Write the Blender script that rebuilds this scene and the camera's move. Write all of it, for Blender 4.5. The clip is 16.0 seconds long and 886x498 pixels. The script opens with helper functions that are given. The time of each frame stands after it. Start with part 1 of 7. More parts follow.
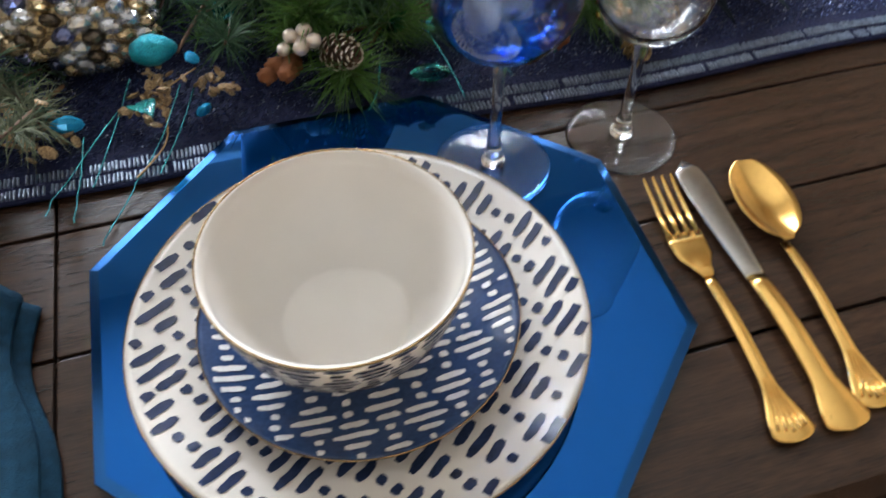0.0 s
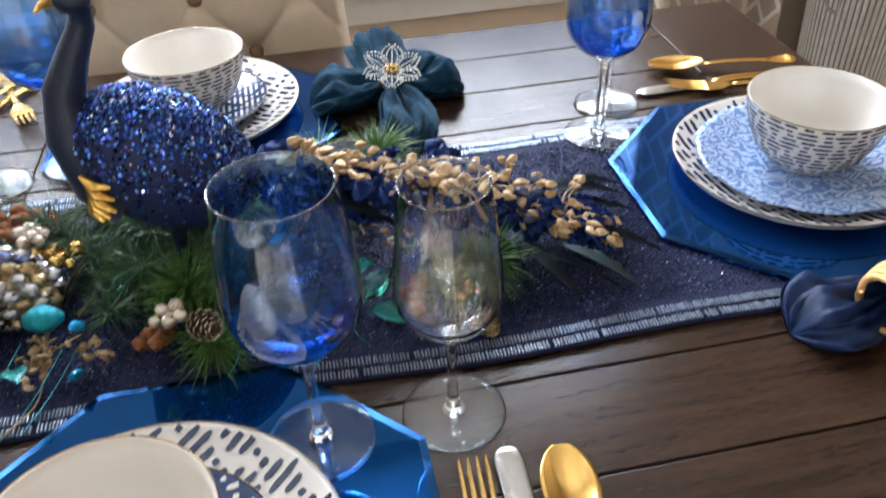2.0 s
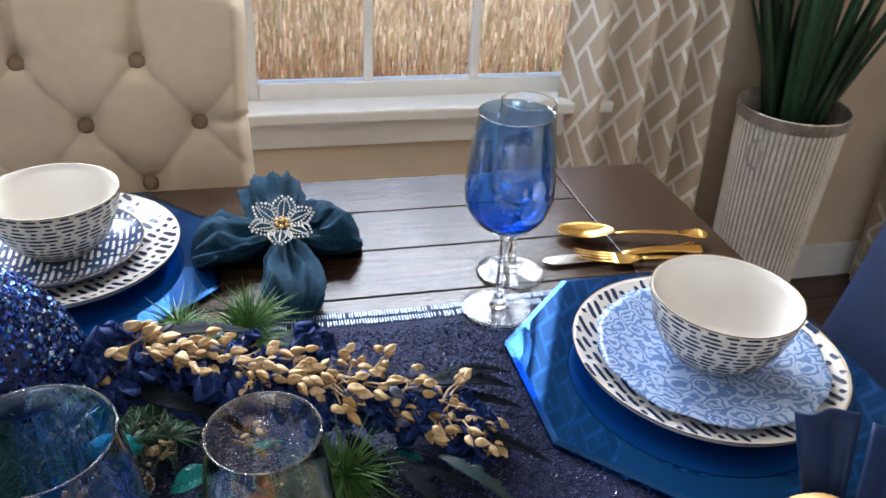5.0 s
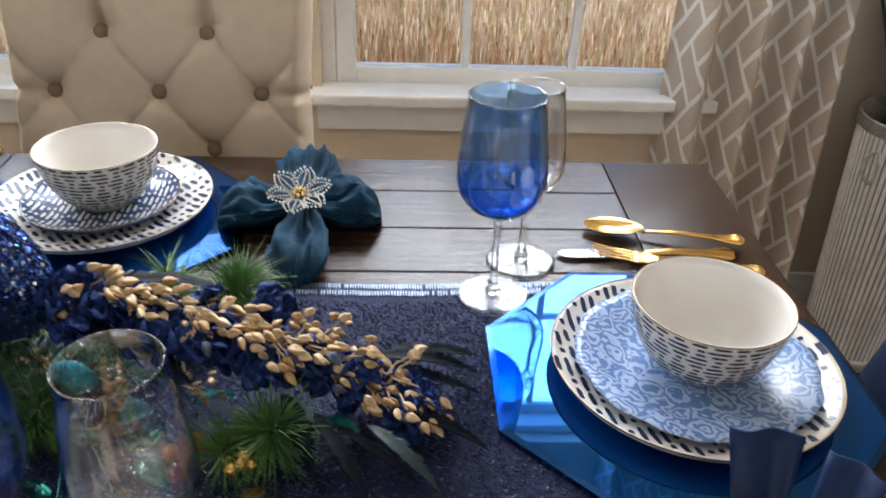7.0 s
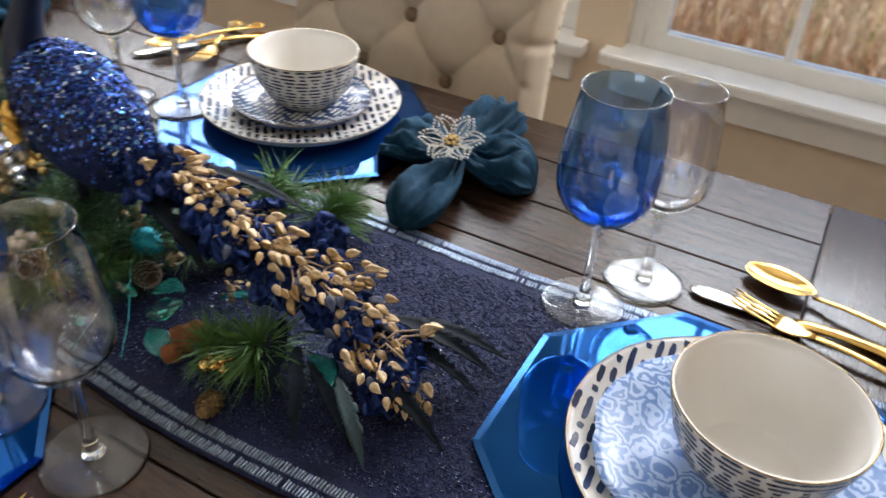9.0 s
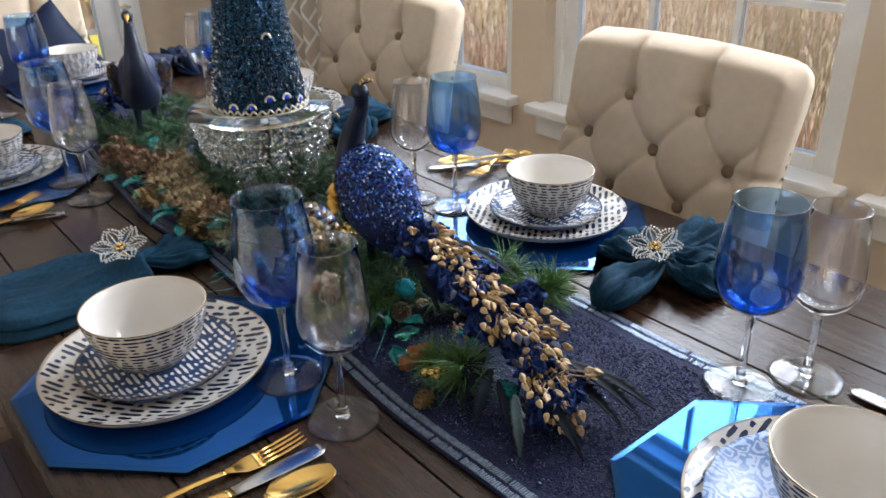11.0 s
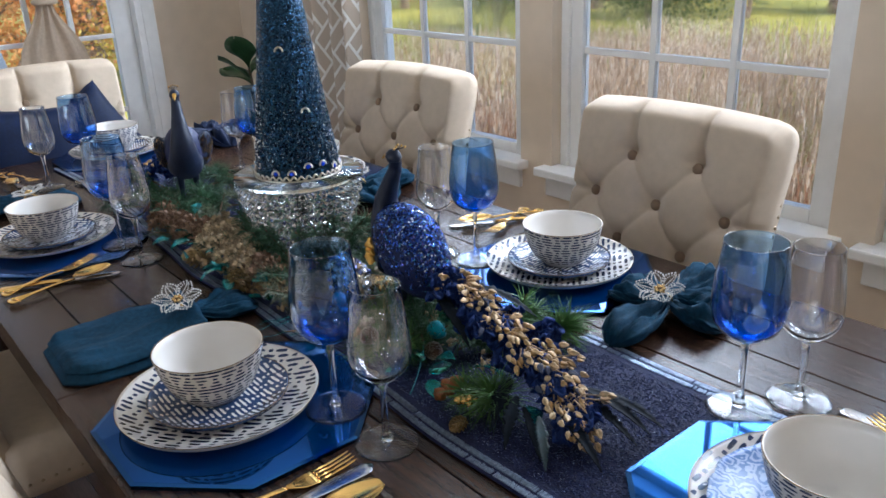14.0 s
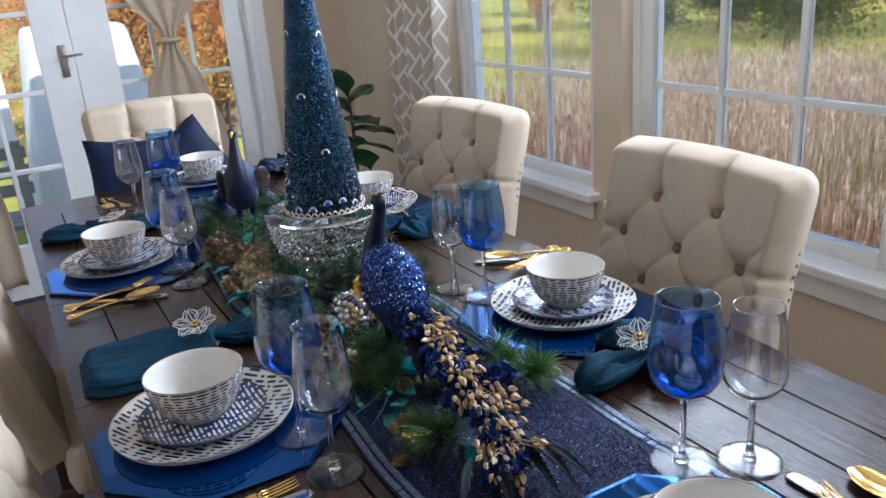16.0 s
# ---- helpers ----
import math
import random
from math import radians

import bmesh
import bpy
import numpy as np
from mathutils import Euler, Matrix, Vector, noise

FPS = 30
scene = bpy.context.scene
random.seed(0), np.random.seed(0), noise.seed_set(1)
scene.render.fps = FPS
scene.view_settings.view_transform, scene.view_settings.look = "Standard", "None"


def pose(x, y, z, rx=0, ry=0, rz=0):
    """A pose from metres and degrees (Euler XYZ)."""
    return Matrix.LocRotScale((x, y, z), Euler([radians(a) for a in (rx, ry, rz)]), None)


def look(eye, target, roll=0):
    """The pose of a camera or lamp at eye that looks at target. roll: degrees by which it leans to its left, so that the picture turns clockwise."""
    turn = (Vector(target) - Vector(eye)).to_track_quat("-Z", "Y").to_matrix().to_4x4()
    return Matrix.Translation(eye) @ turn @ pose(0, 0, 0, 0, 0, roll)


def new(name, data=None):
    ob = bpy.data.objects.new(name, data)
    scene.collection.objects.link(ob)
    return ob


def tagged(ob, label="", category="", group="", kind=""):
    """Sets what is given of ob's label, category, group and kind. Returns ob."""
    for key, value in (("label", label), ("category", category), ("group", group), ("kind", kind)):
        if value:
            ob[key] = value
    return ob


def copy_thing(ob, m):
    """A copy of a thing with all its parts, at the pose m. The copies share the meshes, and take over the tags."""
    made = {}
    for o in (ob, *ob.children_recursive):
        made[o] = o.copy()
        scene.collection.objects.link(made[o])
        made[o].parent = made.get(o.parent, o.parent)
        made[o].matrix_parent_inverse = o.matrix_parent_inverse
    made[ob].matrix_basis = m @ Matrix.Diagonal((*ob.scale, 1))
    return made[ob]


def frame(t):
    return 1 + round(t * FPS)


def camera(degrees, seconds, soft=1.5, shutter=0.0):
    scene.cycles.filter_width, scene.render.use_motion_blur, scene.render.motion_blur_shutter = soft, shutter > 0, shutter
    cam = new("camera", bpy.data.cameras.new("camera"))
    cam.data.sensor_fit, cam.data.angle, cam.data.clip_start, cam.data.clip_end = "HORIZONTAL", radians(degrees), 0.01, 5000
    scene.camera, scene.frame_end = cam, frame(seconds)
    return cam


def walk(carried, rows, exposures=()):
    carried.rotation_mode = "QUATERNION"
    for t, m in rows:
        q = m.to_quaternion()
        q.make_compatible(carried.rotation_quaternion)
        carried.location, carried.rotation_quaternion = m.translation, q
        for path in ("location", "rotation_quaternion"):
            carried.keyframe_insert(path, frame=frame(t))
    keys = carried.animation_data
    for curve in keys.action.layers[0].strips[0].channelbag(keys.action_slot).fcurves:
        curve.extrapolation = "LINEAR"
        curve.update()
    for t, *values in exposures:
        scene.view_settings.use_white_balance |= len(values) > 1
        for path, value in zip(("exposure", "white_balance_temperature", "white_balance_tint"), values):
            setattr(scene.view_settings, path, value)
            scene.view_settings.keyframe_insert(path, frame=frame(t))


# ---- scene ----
cam = camera(58.3, 16.0, 1.5, 0.5)
PATH = [
    (0, (0.4191, -0.5415, 1.1424), (0.7067, 0.4106, -0.1110), 0.37),
    (0.5, (0.4665, -0.5511, 1.1566), (0.7315, 0.4640, -0.0515), 1.44),
    (1, (0.5144, -0.5654, 1.1690), (0.7518, 0.5396, 0.0364), 0.11),
    (1.5, (0.5572, -0.5732, 1.1984), (0.7811, 0.6202, 0.1563), -1.35),
    (2, (0.5844, -0.5672, 1.2108), (0.8022, 0.6749, 0.2260), -2.70),
    (2.5, (0.6007, -0.5444, 1.2272), (0.8492, 0.7510, 0.3217), -2.70),
    (3, (0.6120, -0.5150, 1.2186), (0.8980, 0.7962, 0.3474), -1.58),
    (3.5, (0.6113, -0.4817, 1.2208), (0.9792, 0.8164, 0.3607), -0.17),
    (4, (0.6149, -0.4695, 1.2235), (1.0488, 0.8211, 0.3832), 1.28),
    (6.5, (0.7671, -0.5027, 1.2346), (0.8871, 0.8725, 0.4256), 4.06),
    (7, (0.8032, -0.5060, 1.2233), (0.8749, 0.8567, 0.3877), 2.21),
    (7.5, (0.8487, -0.4765, 1.2103), (0.9246, 0.8511, 0.3205), 3.02),
    (8, (0.9099, -0.4467, 1.2057), (0.8549, 0.8495, 0.2693), 4.43),
    (8.5, (0.9681, -0.4227, 1.2151), (0.6390, 0.8140, 0.2547), 4.45),
    (9, (1.0243, -0.4051, 1.2262), (0.4477, 0.7500, 0.2811), 4.09),
    (9.5, (1.1062, -0.4185, 1.2395), (0.2971, 0.6351, 0.3478), 4.66),
    (10, (1.1511, -0.4459, 1.2513), (0.1820, 0.5133, 0.4142), 2.84),
    (12.5, (1.2993, -0.6138, 1.3049), (0.1302, 0.3043, 0.7132), -2.18),
    (13, (1.3009, -0.6223, 1.3069), (0.1208, 0.2916, 0.7307), -2.09),
    (13.5, (1.2949, -0.6259, 1.3069), (0.1301, 0.3053, 0.7272), -2.41),
    (14, (1.3022, -0.6144, 1.3035), (0.1418, 0.3161, 0.7136), -2.69),
    (14.5, (1.3456, -0.5863, 1.3045), (0.1628, 0.3101, 0.7067), -2.94),
    (15, (1.3832, -0.5460, 1.3115), (0.1620, 0.3014, 0.7192), -3.48),
    (15.5, (1.4227, -0.4829, 1.3297), (0.1315, 0.2774, 0.7686), -5.01),
    (16, (1.4635, -0.4516, 1.3376), (0.1363, 0.2634, 0.8014), -4.46),
]
walk(cam, [(t, look(eye, target, roll)) for t, eye, target, roll in PATH],
     [(0, 1.6, 6000, 10), (2, 1.86, 5950, 10), (4, 1.79, 5850, 10), (7, 1.55, 6150, 10), (9.5, 1.40, 6250, 10), (12.5, 1.27, 5550, 10), (16, 1.10, 5400, 10)])

# ---- light ----
SUN_EL, SUN_AZ = radians(42), radians(98)
world = bpy.data.worlds.new("sky")
scene.world = world
world.use_nodes = True
wn = world.node_tree
sky = wn.nodes.new("ShaderNodeTexSky")
sky.sky_type, sky.sun_disc, sky.sun_elevation, sky.sun_rotation = "NISHITA", False, SUN_EL, SUN_AZ
wn.links.new(sky.outputs[0], wn.nodes["Background"].inputs[0])
wn.nodes["Background"].inputs[1].default_value = 0.13
sun_data = bpy.data.lights.new("sun", "SUN")
sun_data.energy, sun_data.angle, sun_data.color = 3.5, radians(0.6), (1.0, 0.9, 0.76)
sun = new("sun", sun_data)
sun_dir = Vector((math.sin(SUN_AZ) * math.cos(SUN_EL), math.cos(SUN_AZ) * math.cos(SUN_EL), math.sin(SUN_EL)))
sun.matrix_world = look(sun_dir * 20, (0, 0, 0))


def window_lamp(name, x, y, z, w, h, facing, watts, color):
    """An area lamp set in a wall opening, standing in for daylight."""
    d = bpy.data.lights.new(name, "AREA")
    d.shape, d.size, d.size_y, d.energy, d.color = "RECTANGLE", w, h, watts, color
    ob = new(name, d)
    ob.matrix_world = look((x, y, z), (x, y + facing, z))


# south lamp is added soft fill, in an unseen opening behind the camera
window_lamp("daylight_south", 0.0, -3.36, 1.50, 1.7, 1.2, 1, 6, (0.94, 0.97, 1.0))
for wx in (-0.99, 0.048, 1.056):
    window_lamp("daylight_north", wx, 1.326, 1.68, 0.76, 0.62, -1, 16, (0.96, 0.98, 1.0))

# ---- helpers for building ----
TOP = 0.76
rng = random.Random(7)


def mat(name, color, rough=0.5, metal=0.0, noise_scale=0.0, vary=0.25, bump=0.0, bump_scale=200.0, second=None,
        coat=0.0, sheen=0.0, trans=0.0, ior=1.45, stretch=(1, 1, 1), spread=0.0, spec=0.5):
    """A procedural material: two scales of colour variation, fine relief."""
    m = bpy.data.materials.new(name)
    m.use_nodes = True
    nt = m.node_tree
    b = nt.nodes["Principled BSDF"]
    b.inputs["Base Color"].default_value = (*color, 1)
    b.inputs["Roughness"].default_value = rough
    b.inputs["Metallic"].default_value = metal
    b.inputs["Coat Weight"].default_value = coat
    b.inputs["Specular IOR Level"].default_value = spec
    b.inputs["Coat Roughness"].default_value = 0.12
    b.inputs["Sheen Weight"].default_value = sheen
    b.inputs["Transmission Weight"].default_value = trans
    b.inputs["IOR"].default_value = ior
    co = nt.nodes.new("ShaderNodeTexCoord")
    mp = nt.nodes.new("ShaderNodeMapping")
    mp.inputs["Scale"].default_value = stretch
    nt.links.new(co.outputs["Object"], mp.inputs[0])
    last = None
    if noise_scale:
        n1, n2 = nt.nodes.new("ShaderNodeTexNoise"), nt.nodes.new("ShaderNodeTexNoise")
        n1.inputs["Scale"].default_value, n2.inputs["Scale"].default_value = noise_scale, noise_scale * 9
        n1.inputs["Detail"].default_value = n2.inputs["Detail"].default_value = 3
        for n in (n1, n2):
            nt.links.new(mp.outputs[0], n.inputs["Vector"])
        add = nt.nodes.new("ShaderNodeMath")
        add.operation = "MULTIPLY_ADD"
        add.inputs[1].default_value = 0.5
        nt.links.new(n2.outputs[0], add.inputs[0])
        half = nt.nodes.new("ShaderNodeMath")
        half.operation = "MULTIPLY"
        half.inputs[1].default_value = 0.5
        nt.links.new(n1.outputs[0], half.inputs[0])
        nt.links.new(half.outputs[0], add.inputs[2])
        ramp = nt.nodes.new("ShaderNodeValToRGB")
        dark = second or tuple(c * (1 - vary) for c in color)
        light = color if second else tuple(min(1, c * (1 + vary)) for c in color)
        ramp.color_ramp.elements[0].position, ramp.color_ramp.elements[1].position = 0.36, 0.64
        ramp.color_ramp.elements[0].color, ramp.color_ramp.elements[1].color = (*dark, 1), (*light, 1)
        nt.links.new(add.outputs[0], ramp.inputs[0])
        last = ramp.outputs[0]
    if spread:
        info = nt.nodes.new("ShaderNodeObjectInfo")
        hsv = nt.nodes.new("ShaderNodeHueSaturation")
        rg = nt.nodes.new("ShaderNodeMapRange")
        rg.inputs["To Min"].default_value, rg.inputs["To Max"].default_value = 1 - spread, 1 + spread
        nt.links.new(info.outputs["Random"], rg.inputs["Value"])
        nt.links.new(rg.outputs[0], hsv.inputs["Value"])
        if last:
            nt.links.new(last, hsv.inputs["Color"])
        else:
            hsv.inputs["Color"].default_value = (*color, 1)
        last = hsv.outputs[0]
    if last:
        nt.links.new(last, b.inputs["Base Color"])
    if bump:
        nb = nt.nodes.new("ShaderNodeTexNoise")
        nb.inputs["Scale"].default_value, nb.inputs["Detail"].default_value = bump_scale, 2
        nt.links.new(mp.outputs[0], nb.inputs["Vector"])
        bp = nt.nodes.new("ShaderNodeBump")
        bp.inputs["Strength"].default_value, bp.inputs["Distance"].default_value = bump, 0.002
        nt.links.new(nb.outputs[0], bp.inputs["Height"])
        nt.links.new(bp.outputs[0], b.inputs["Normal"])
    return m


def mesh_of(name, bm, materials, smooth=True):
    me = bpy.data.meshes.new(name)
    bm.normal_update()
    bm.to_mesh(me)
    bm.free()
    for m in (materials if isinstance(materials, (list, tuple)) else [materials]):
        me.materials.append(m)
    if smooth:
        me.polygons.foreach_set("use_smooth", [True] * len(me.polygons))
    me.update()
    return me


def part(name, bm, material, parent, label="", smooth=True, m=None):
    ob = new(name, mesh_of(name, bm, material, smooth) if isinstance(bm, bmesh.types.BMesh) else bm)
    ob.parent = parent
    if m is not None:
        ob.matrix_basis = m
    return tagged(ob, label)


def thing(name, label, category, m=None, bm=None, material=None, group="", kind="", smooth=True):
    data = None if bm is None else (mesh_of(name, bm, material, smooth) if isinstance(bm, bmesh.types.BMesh) else bm)
    ob = new(name, data)
    if m is not None:
        ob.matrix_basis = m
    return tagged(ob, label, category, group, kind)


def box(bm, x0, x1, y0, y1, z0, z1, bevel=0.0, mi=0):
    r = bmesh.ops.create_cube(bm, size=1.0)
    vs = r["verts"]
    bmesh.ops.scale(bm, verts=vs, vec=(x1 - x0, y1 - y0, z1 - z0))
    bmesh.ops.translate(bm, verts=vs, vec=((x0 + x1) / 2, (y0 + y1) / 2, (z0 + z1) / 2))
    fs = {f for v in vs for f in v.link_faces}
    for f in fs:
        f.material_index = mi
    if bevel:
        es = list({e for v in vs for e in v.link_edges})
        bmesh.ops.bevel(bm, geom=es, offset=bevel, segments=2, profile=0.6, affect="EDGES")
    return bm


def boxes(*rows, bevel=0.0):
    bm = bmesh.new()
    for r in rows:
        box(bm, *r, bevel=bevel)
    return bm


def lathe(profile, seg=48, bm=None, at=(0, 0, 0), mi=0, close=False):
    """Turns a profile of (radius, height) about z."""
    bm = bm or bmesh.new()
    rings = []
    for r, z in profile:
        if r < 1e-6:
            rings.append([bm.verts.new((at[0], at[1], at[2] + z))])
        else:
            rings.append([bm.verts.new((at[0] + r * math.cos(2 * math.pi * k / seg), at[1] + r * math.sin(2 * math.pi * k / seg), at[2] + z)) for k in range(seg)])
    pairs = list(zip(rings, rings[1:])) + ([(rings[-1], rings[0])] if close else [])
    for a, b in pairs:
        for k in range(seg):
            k2 = (k + 1) % seg
            if len(a) == 1 and len(b) > 1:
                f = bm.faces.new((a[0], b[k2], b[k]))
            elif len(b) == 1 and len(a) > 1:
                f = bm.faces.new((a[k], a[k2], b[0]))
            elif len(a) > 1:
                f = bm.faces.new((a[k], a[k2], b[k2], b[k]))
            else:
                continue
            f.material_index = mi
    return bm


def tube(bm, pts, radii, seg=8, mi=0, cap=True, flat=1.0):
    """Sweeps a round (or flattened) section along points."""
    pts = [Vector(p) for p in pts]
    if not isinstance(radii, (list, tuple)):
        radii = [radii] * len(pts)
    rings, side = [], None
    for i, p in enumerate(pts):
        d = (pts[min(i + 1, len(pts) - 1)] - pts[max(i - 1, 0)]).normalized()
        ref = Vector((0, 0, 1)) if abs(d.z) < 0.9 else Vector((0, 1, 0))
        s = d.cross(ref).normalized() if side is None else (side - d * side.dot(d)).normalized()
        side = s
        u = s.cross(d)
        rings.append([bm.verts.new(p + radii[i] * (s * math.cos(2 * math.pi * k / seg) + u * flat * math.sin(2 * math.pi * k / seg))) for k in range(seg)])
    for a, b in zip(rings, rings[1:]):
        for k in range(seg):
            bm.faces.new((a[k], a[(k + 1) % seg], b[(k + 1) % seg], b[k])).material_index = mi
    if cap:
        bm.faces.new(rings[0]).material_index = mi
        bm.faces.new(rings[-1][::-1]).material_index = mi
    return bm


def blob(bm, at, r, scale=(1, 1, 1), turn=None, sub=1, mi=0):
    n = len(bm.verts)
    m = Matrix.Translation(at) @ (turn or Matrix()) @ Matrix.Diagonal((r * scale[0], r * scale[1], r * scale[2], 1))
    res = bmesh.ops.create_icosphere(bm, subdivisions=sub, radius=1, matrix=m)
    if mi:
        for f in {f for v in res["verts"] for f in v.link_faces}:
            f.material_index = mi


def smoothstep(a, b, x):
    t = max(0.0, min(1.0, (x - a) / (b - a)))
    return t * t * (3 - 2 * t)


# ---- materials ----
M_WALL = mat("wall_paint", (0.74, 0.62, 0.48), 0.75, noise_scale=1.5, vary=0.05, bump=0.15, bump_scale=500)
M_WHITE = mat("white_trim_paint", (0.90, 0.895, 0.875), 0.35, noise_scale=3, vary=0.04, bump=0.05, bump_scale=90)
M_CEIL = mat("ceiling_paint", (0.62, 0.59, 0.54), 0.9, noise_scale=2, vary=0.03, bump=0.2, bump_scale=300)
M_FLOOR = mat("dark_floorboard", (0.085, 0.045, 0.028), 0.32, noise_scale=3, vary=0.45, bump=0.1, bump_scale=60, stretch=(1, 12, 12), spread=0.3)
M_TABLE = mat("espresso_table_wood", (0.031, 0.0165, 0.0102), 0.19, noise_scale=9, vary=0.5, bump=0.13, bump_scale=110, stretch=(1, 14, 14), coat=0.0, spread=0.22, spec=0.42)
M_TABLE_END = mat("espresso_end_board_wood", (0.031, 0.0165, 0.0102), 0.19, noise_scale=9, vary=0.5, bump=0.13, bump_scale=110, stretch=(14, 1, 14), coat=0.0, spread=0.1, spec=0.42)
M_GROOVE = mat("groove_shadowed_wood", (0.015, 0.010, 0.008), 0.7, noise_scale=20, vary=0.3)
M_CREAM = mat("cream_upholstery_linen", (0.57, 0.46, 0.335), 0.85, noise_scale=6, vary=0.06, bump=0.35, bump_scale=900)
M_BUTTON = mat("tan_upholstery_button", (0.24, 0.16, 0.10), 0.8, noise_scale=40, vary=0.12, bump=0.3, bump_scale=900)
M_LEG = mat("dark_leg_wood", (0.05, 0.03, 0.02), 0.4, noise_scale=15, vary=0.3)
M_NAIL = mat("antique_brass_nail", (0.45, 0.36, 0.24), 0.35, 1.0, noise_scale=60, vary=0.2)
M_PORC = mat("white_porcelain", (0.70, 0.665, 0.615), 0.12, noise_scale=4, vary=0.02, coat=0.15)
M_NAVYINK = mat("navy_underglaze", (0.022, 0.035, 0.085), 0.16, noise_scale=120, vary=0.35, coat=0.4)
M_NAVYPLATE = mat("navy_glaze", (0.030, 0.060, 0.150), 0.14, noise_scale=50, vary=0.25, coat=0.4)
M_GOLDRIM = mat("gold_rim_lustre", (0.33, 0.23, 0.12), 0.25, 1.0, noise_scale=80, vary=0.1)
M_GOLD = mat("polished_gold_flatware", (0.80, 0.50, 0.150), 0.17, 1.0, noise_scale=30, vary=0.06)
M_STEEL = mat("brushed_steel_blade", (0.50, 0.49, 0.48), 0.17, 1.0, noise_scale=30, vary=0.08, bump=0.05, bump_scale=300)
M_MIRROR = mat("blue_mirror_glass", (0.005, 0.082, 0.33), 0.03, 0.84, noise_scale=2, vary=0.04, coat=0.08)
M_MIRROR.node_tree.nodes["Principled BSDF"].inputs["Coat Roughness"].default_value = 0.02
M_BEVEL = mat("blue_mirror_bevel", (0.022, 0.085, 0.24), 0.16, 1.0, noise_scale=2, vary=0.04)
M_NAPKIN = mat("teal_satin_napkin", (0.008, 0.036, 0.068), 0.8, noise_scale=18, vary=0.35, bump=0.5, bump_scale=900, spec=0.15)
M_NAVY = mat("navy_velvet", (0.0022, 0.0088, 0.036), 0.62, noise_scale=14, vary=0.3, bump=0.2, bump_scale=500, spec=0.3)


def glass(name, color, rough=0.0, ior=1.45, deep=None, z0=0.0, z1=0.1, coat=0.0):
    m = bpy.data.materials.new(name)
    m.use_nodes = True
    nt = m.node_tree
    b = nt.nodes["Principled BSDF"]
    b.inputs["Base Color"].default_value = (*color, 1)
    b.inputs["Roughness"].default_value = rough
    b.inputs["Transmission Weight"].default_value = 1
    b.inputs["IOR"].default_value = ior
    b.inputs["Coat Weight"].default_value = coat
    b.inputs["Coat Roughness"].default_value = 0.02
    b.inputs["Coat IOR"].default_value = 1.8
    if deep:
        co, sp = nt.nodes.new("ShaderNodeTexCoord"), nt.nodes.new("ShaderNodeSeparateXYZ")
        mr, rp = nt.nodes.new("ShaderNodeMapRange"), nt.nodes.new("ShaderNodeValToRGB")
        nt.links.new(co.outputs["Object"], sp.inputs[0])
        nt.links.new(sp.outputs[2], mr.inputs["Value"])
        mr.inputs["From Min"].default_value, mr.inputs["From Max"].default_value = z0, z1
        nt.links.new(mr.outputs[0], rp.inputs[0])
        rp.color_ramp.elements[0].color, rp.color_ramp.elements[1].color = (*deep, 1), (*color, 1)
        nt.links.new(rp.outputs[0], b.inputs["Base Color"])
    return m


M_CLEAR = glass("clear_glass", (0.97, 0.98, 0.98))
M_BLUEGLASS = glass("cobalt_blue_glass", (0.43, 0.665, 0.96), ior=1.08, coat=1.0, deep=(0.006, 0.19, 0.82), z0=0.090, z1=0.160)
M_THIN = glass("thin_blown_glass", (0.995, 0.998, 1.0), ior=1.08, coat=1.0)
M_FOOTGLASS = glass("clear_foot_glass", (0.99, 0.995, 1.0), ior=1.2, coat=0.25)
M_PANE = glass("window_pane_glass", (0.97, 0.98, 0.98), rough=0.03)


def bead_material(name, stops, rough, metal):
    """Each bead of a joined sheet takes one of several tones."""
    m = bpy.data.materials.new(name)
    m.use_nodes = True
    nt = m.node_tree
    b = nt.nodes["Principled BSDF"]
    b.inputs["Roughness"].default_value, b.inputs["Metallic"].default_value = rough, metal
    ge, rp = nt.nodes.new("ShaderNodeNewGeometry"), nt.nodes.new("ShaderNodeValToRGB")
    rp.color_ramp.interpolation = "CONSTANT"
    rp.color_ramp.elements[0].color = (*stops[0][1], 1)
    rp.color_ramp.elements[1].position, rp.color_ramp.elements[1].color = stops[-1][0], (*stops[-1][1], 1)
    for at, c in stops[1:-1]:
        rp.color_ramp.elements.new(at).color = (*c, 1)
    nt.links.new(ge.outputs["Random Per Island"], rp.inputs[0])
    nt.links.new(rp.outputs[0], b.inputs["Base Color"])
    return m

# ---- the room ----
WALL_Y, FAR_X, END_X, SOUTH_Y, CEIL = 1.216, -2.5, 2.40, -3.4, 2.55
WINDOWS = [(-1.440, -0.540), (-0.402, 0.498), (0.606, 1.507)]
SILL, HEAD = 0.562, 2.05

bm = bmesh.new()
xs = [FAR_X - 0.12, *[v for w in WINDOWS for v in w], END_X + 0.12]
for a, b in zip(xs[0::2], xs[1::2]):
    box(bm, a, b, WALL_Y, WALL_Y + 0.16, 0, CEIL)
for a, b in WINDOWS:
    box(bm, a, b, WALL_Y, WALL_Y + 0.16, 0, SILL)
    box(bm, a, b, WALL_Y, WALL_Y + 0.16, HEAD, CEIL)
thing("wall_north", "beige painted wall with three window openings", "wall", bm=bm, material=M_WALL, kind="structure", smooth=False)

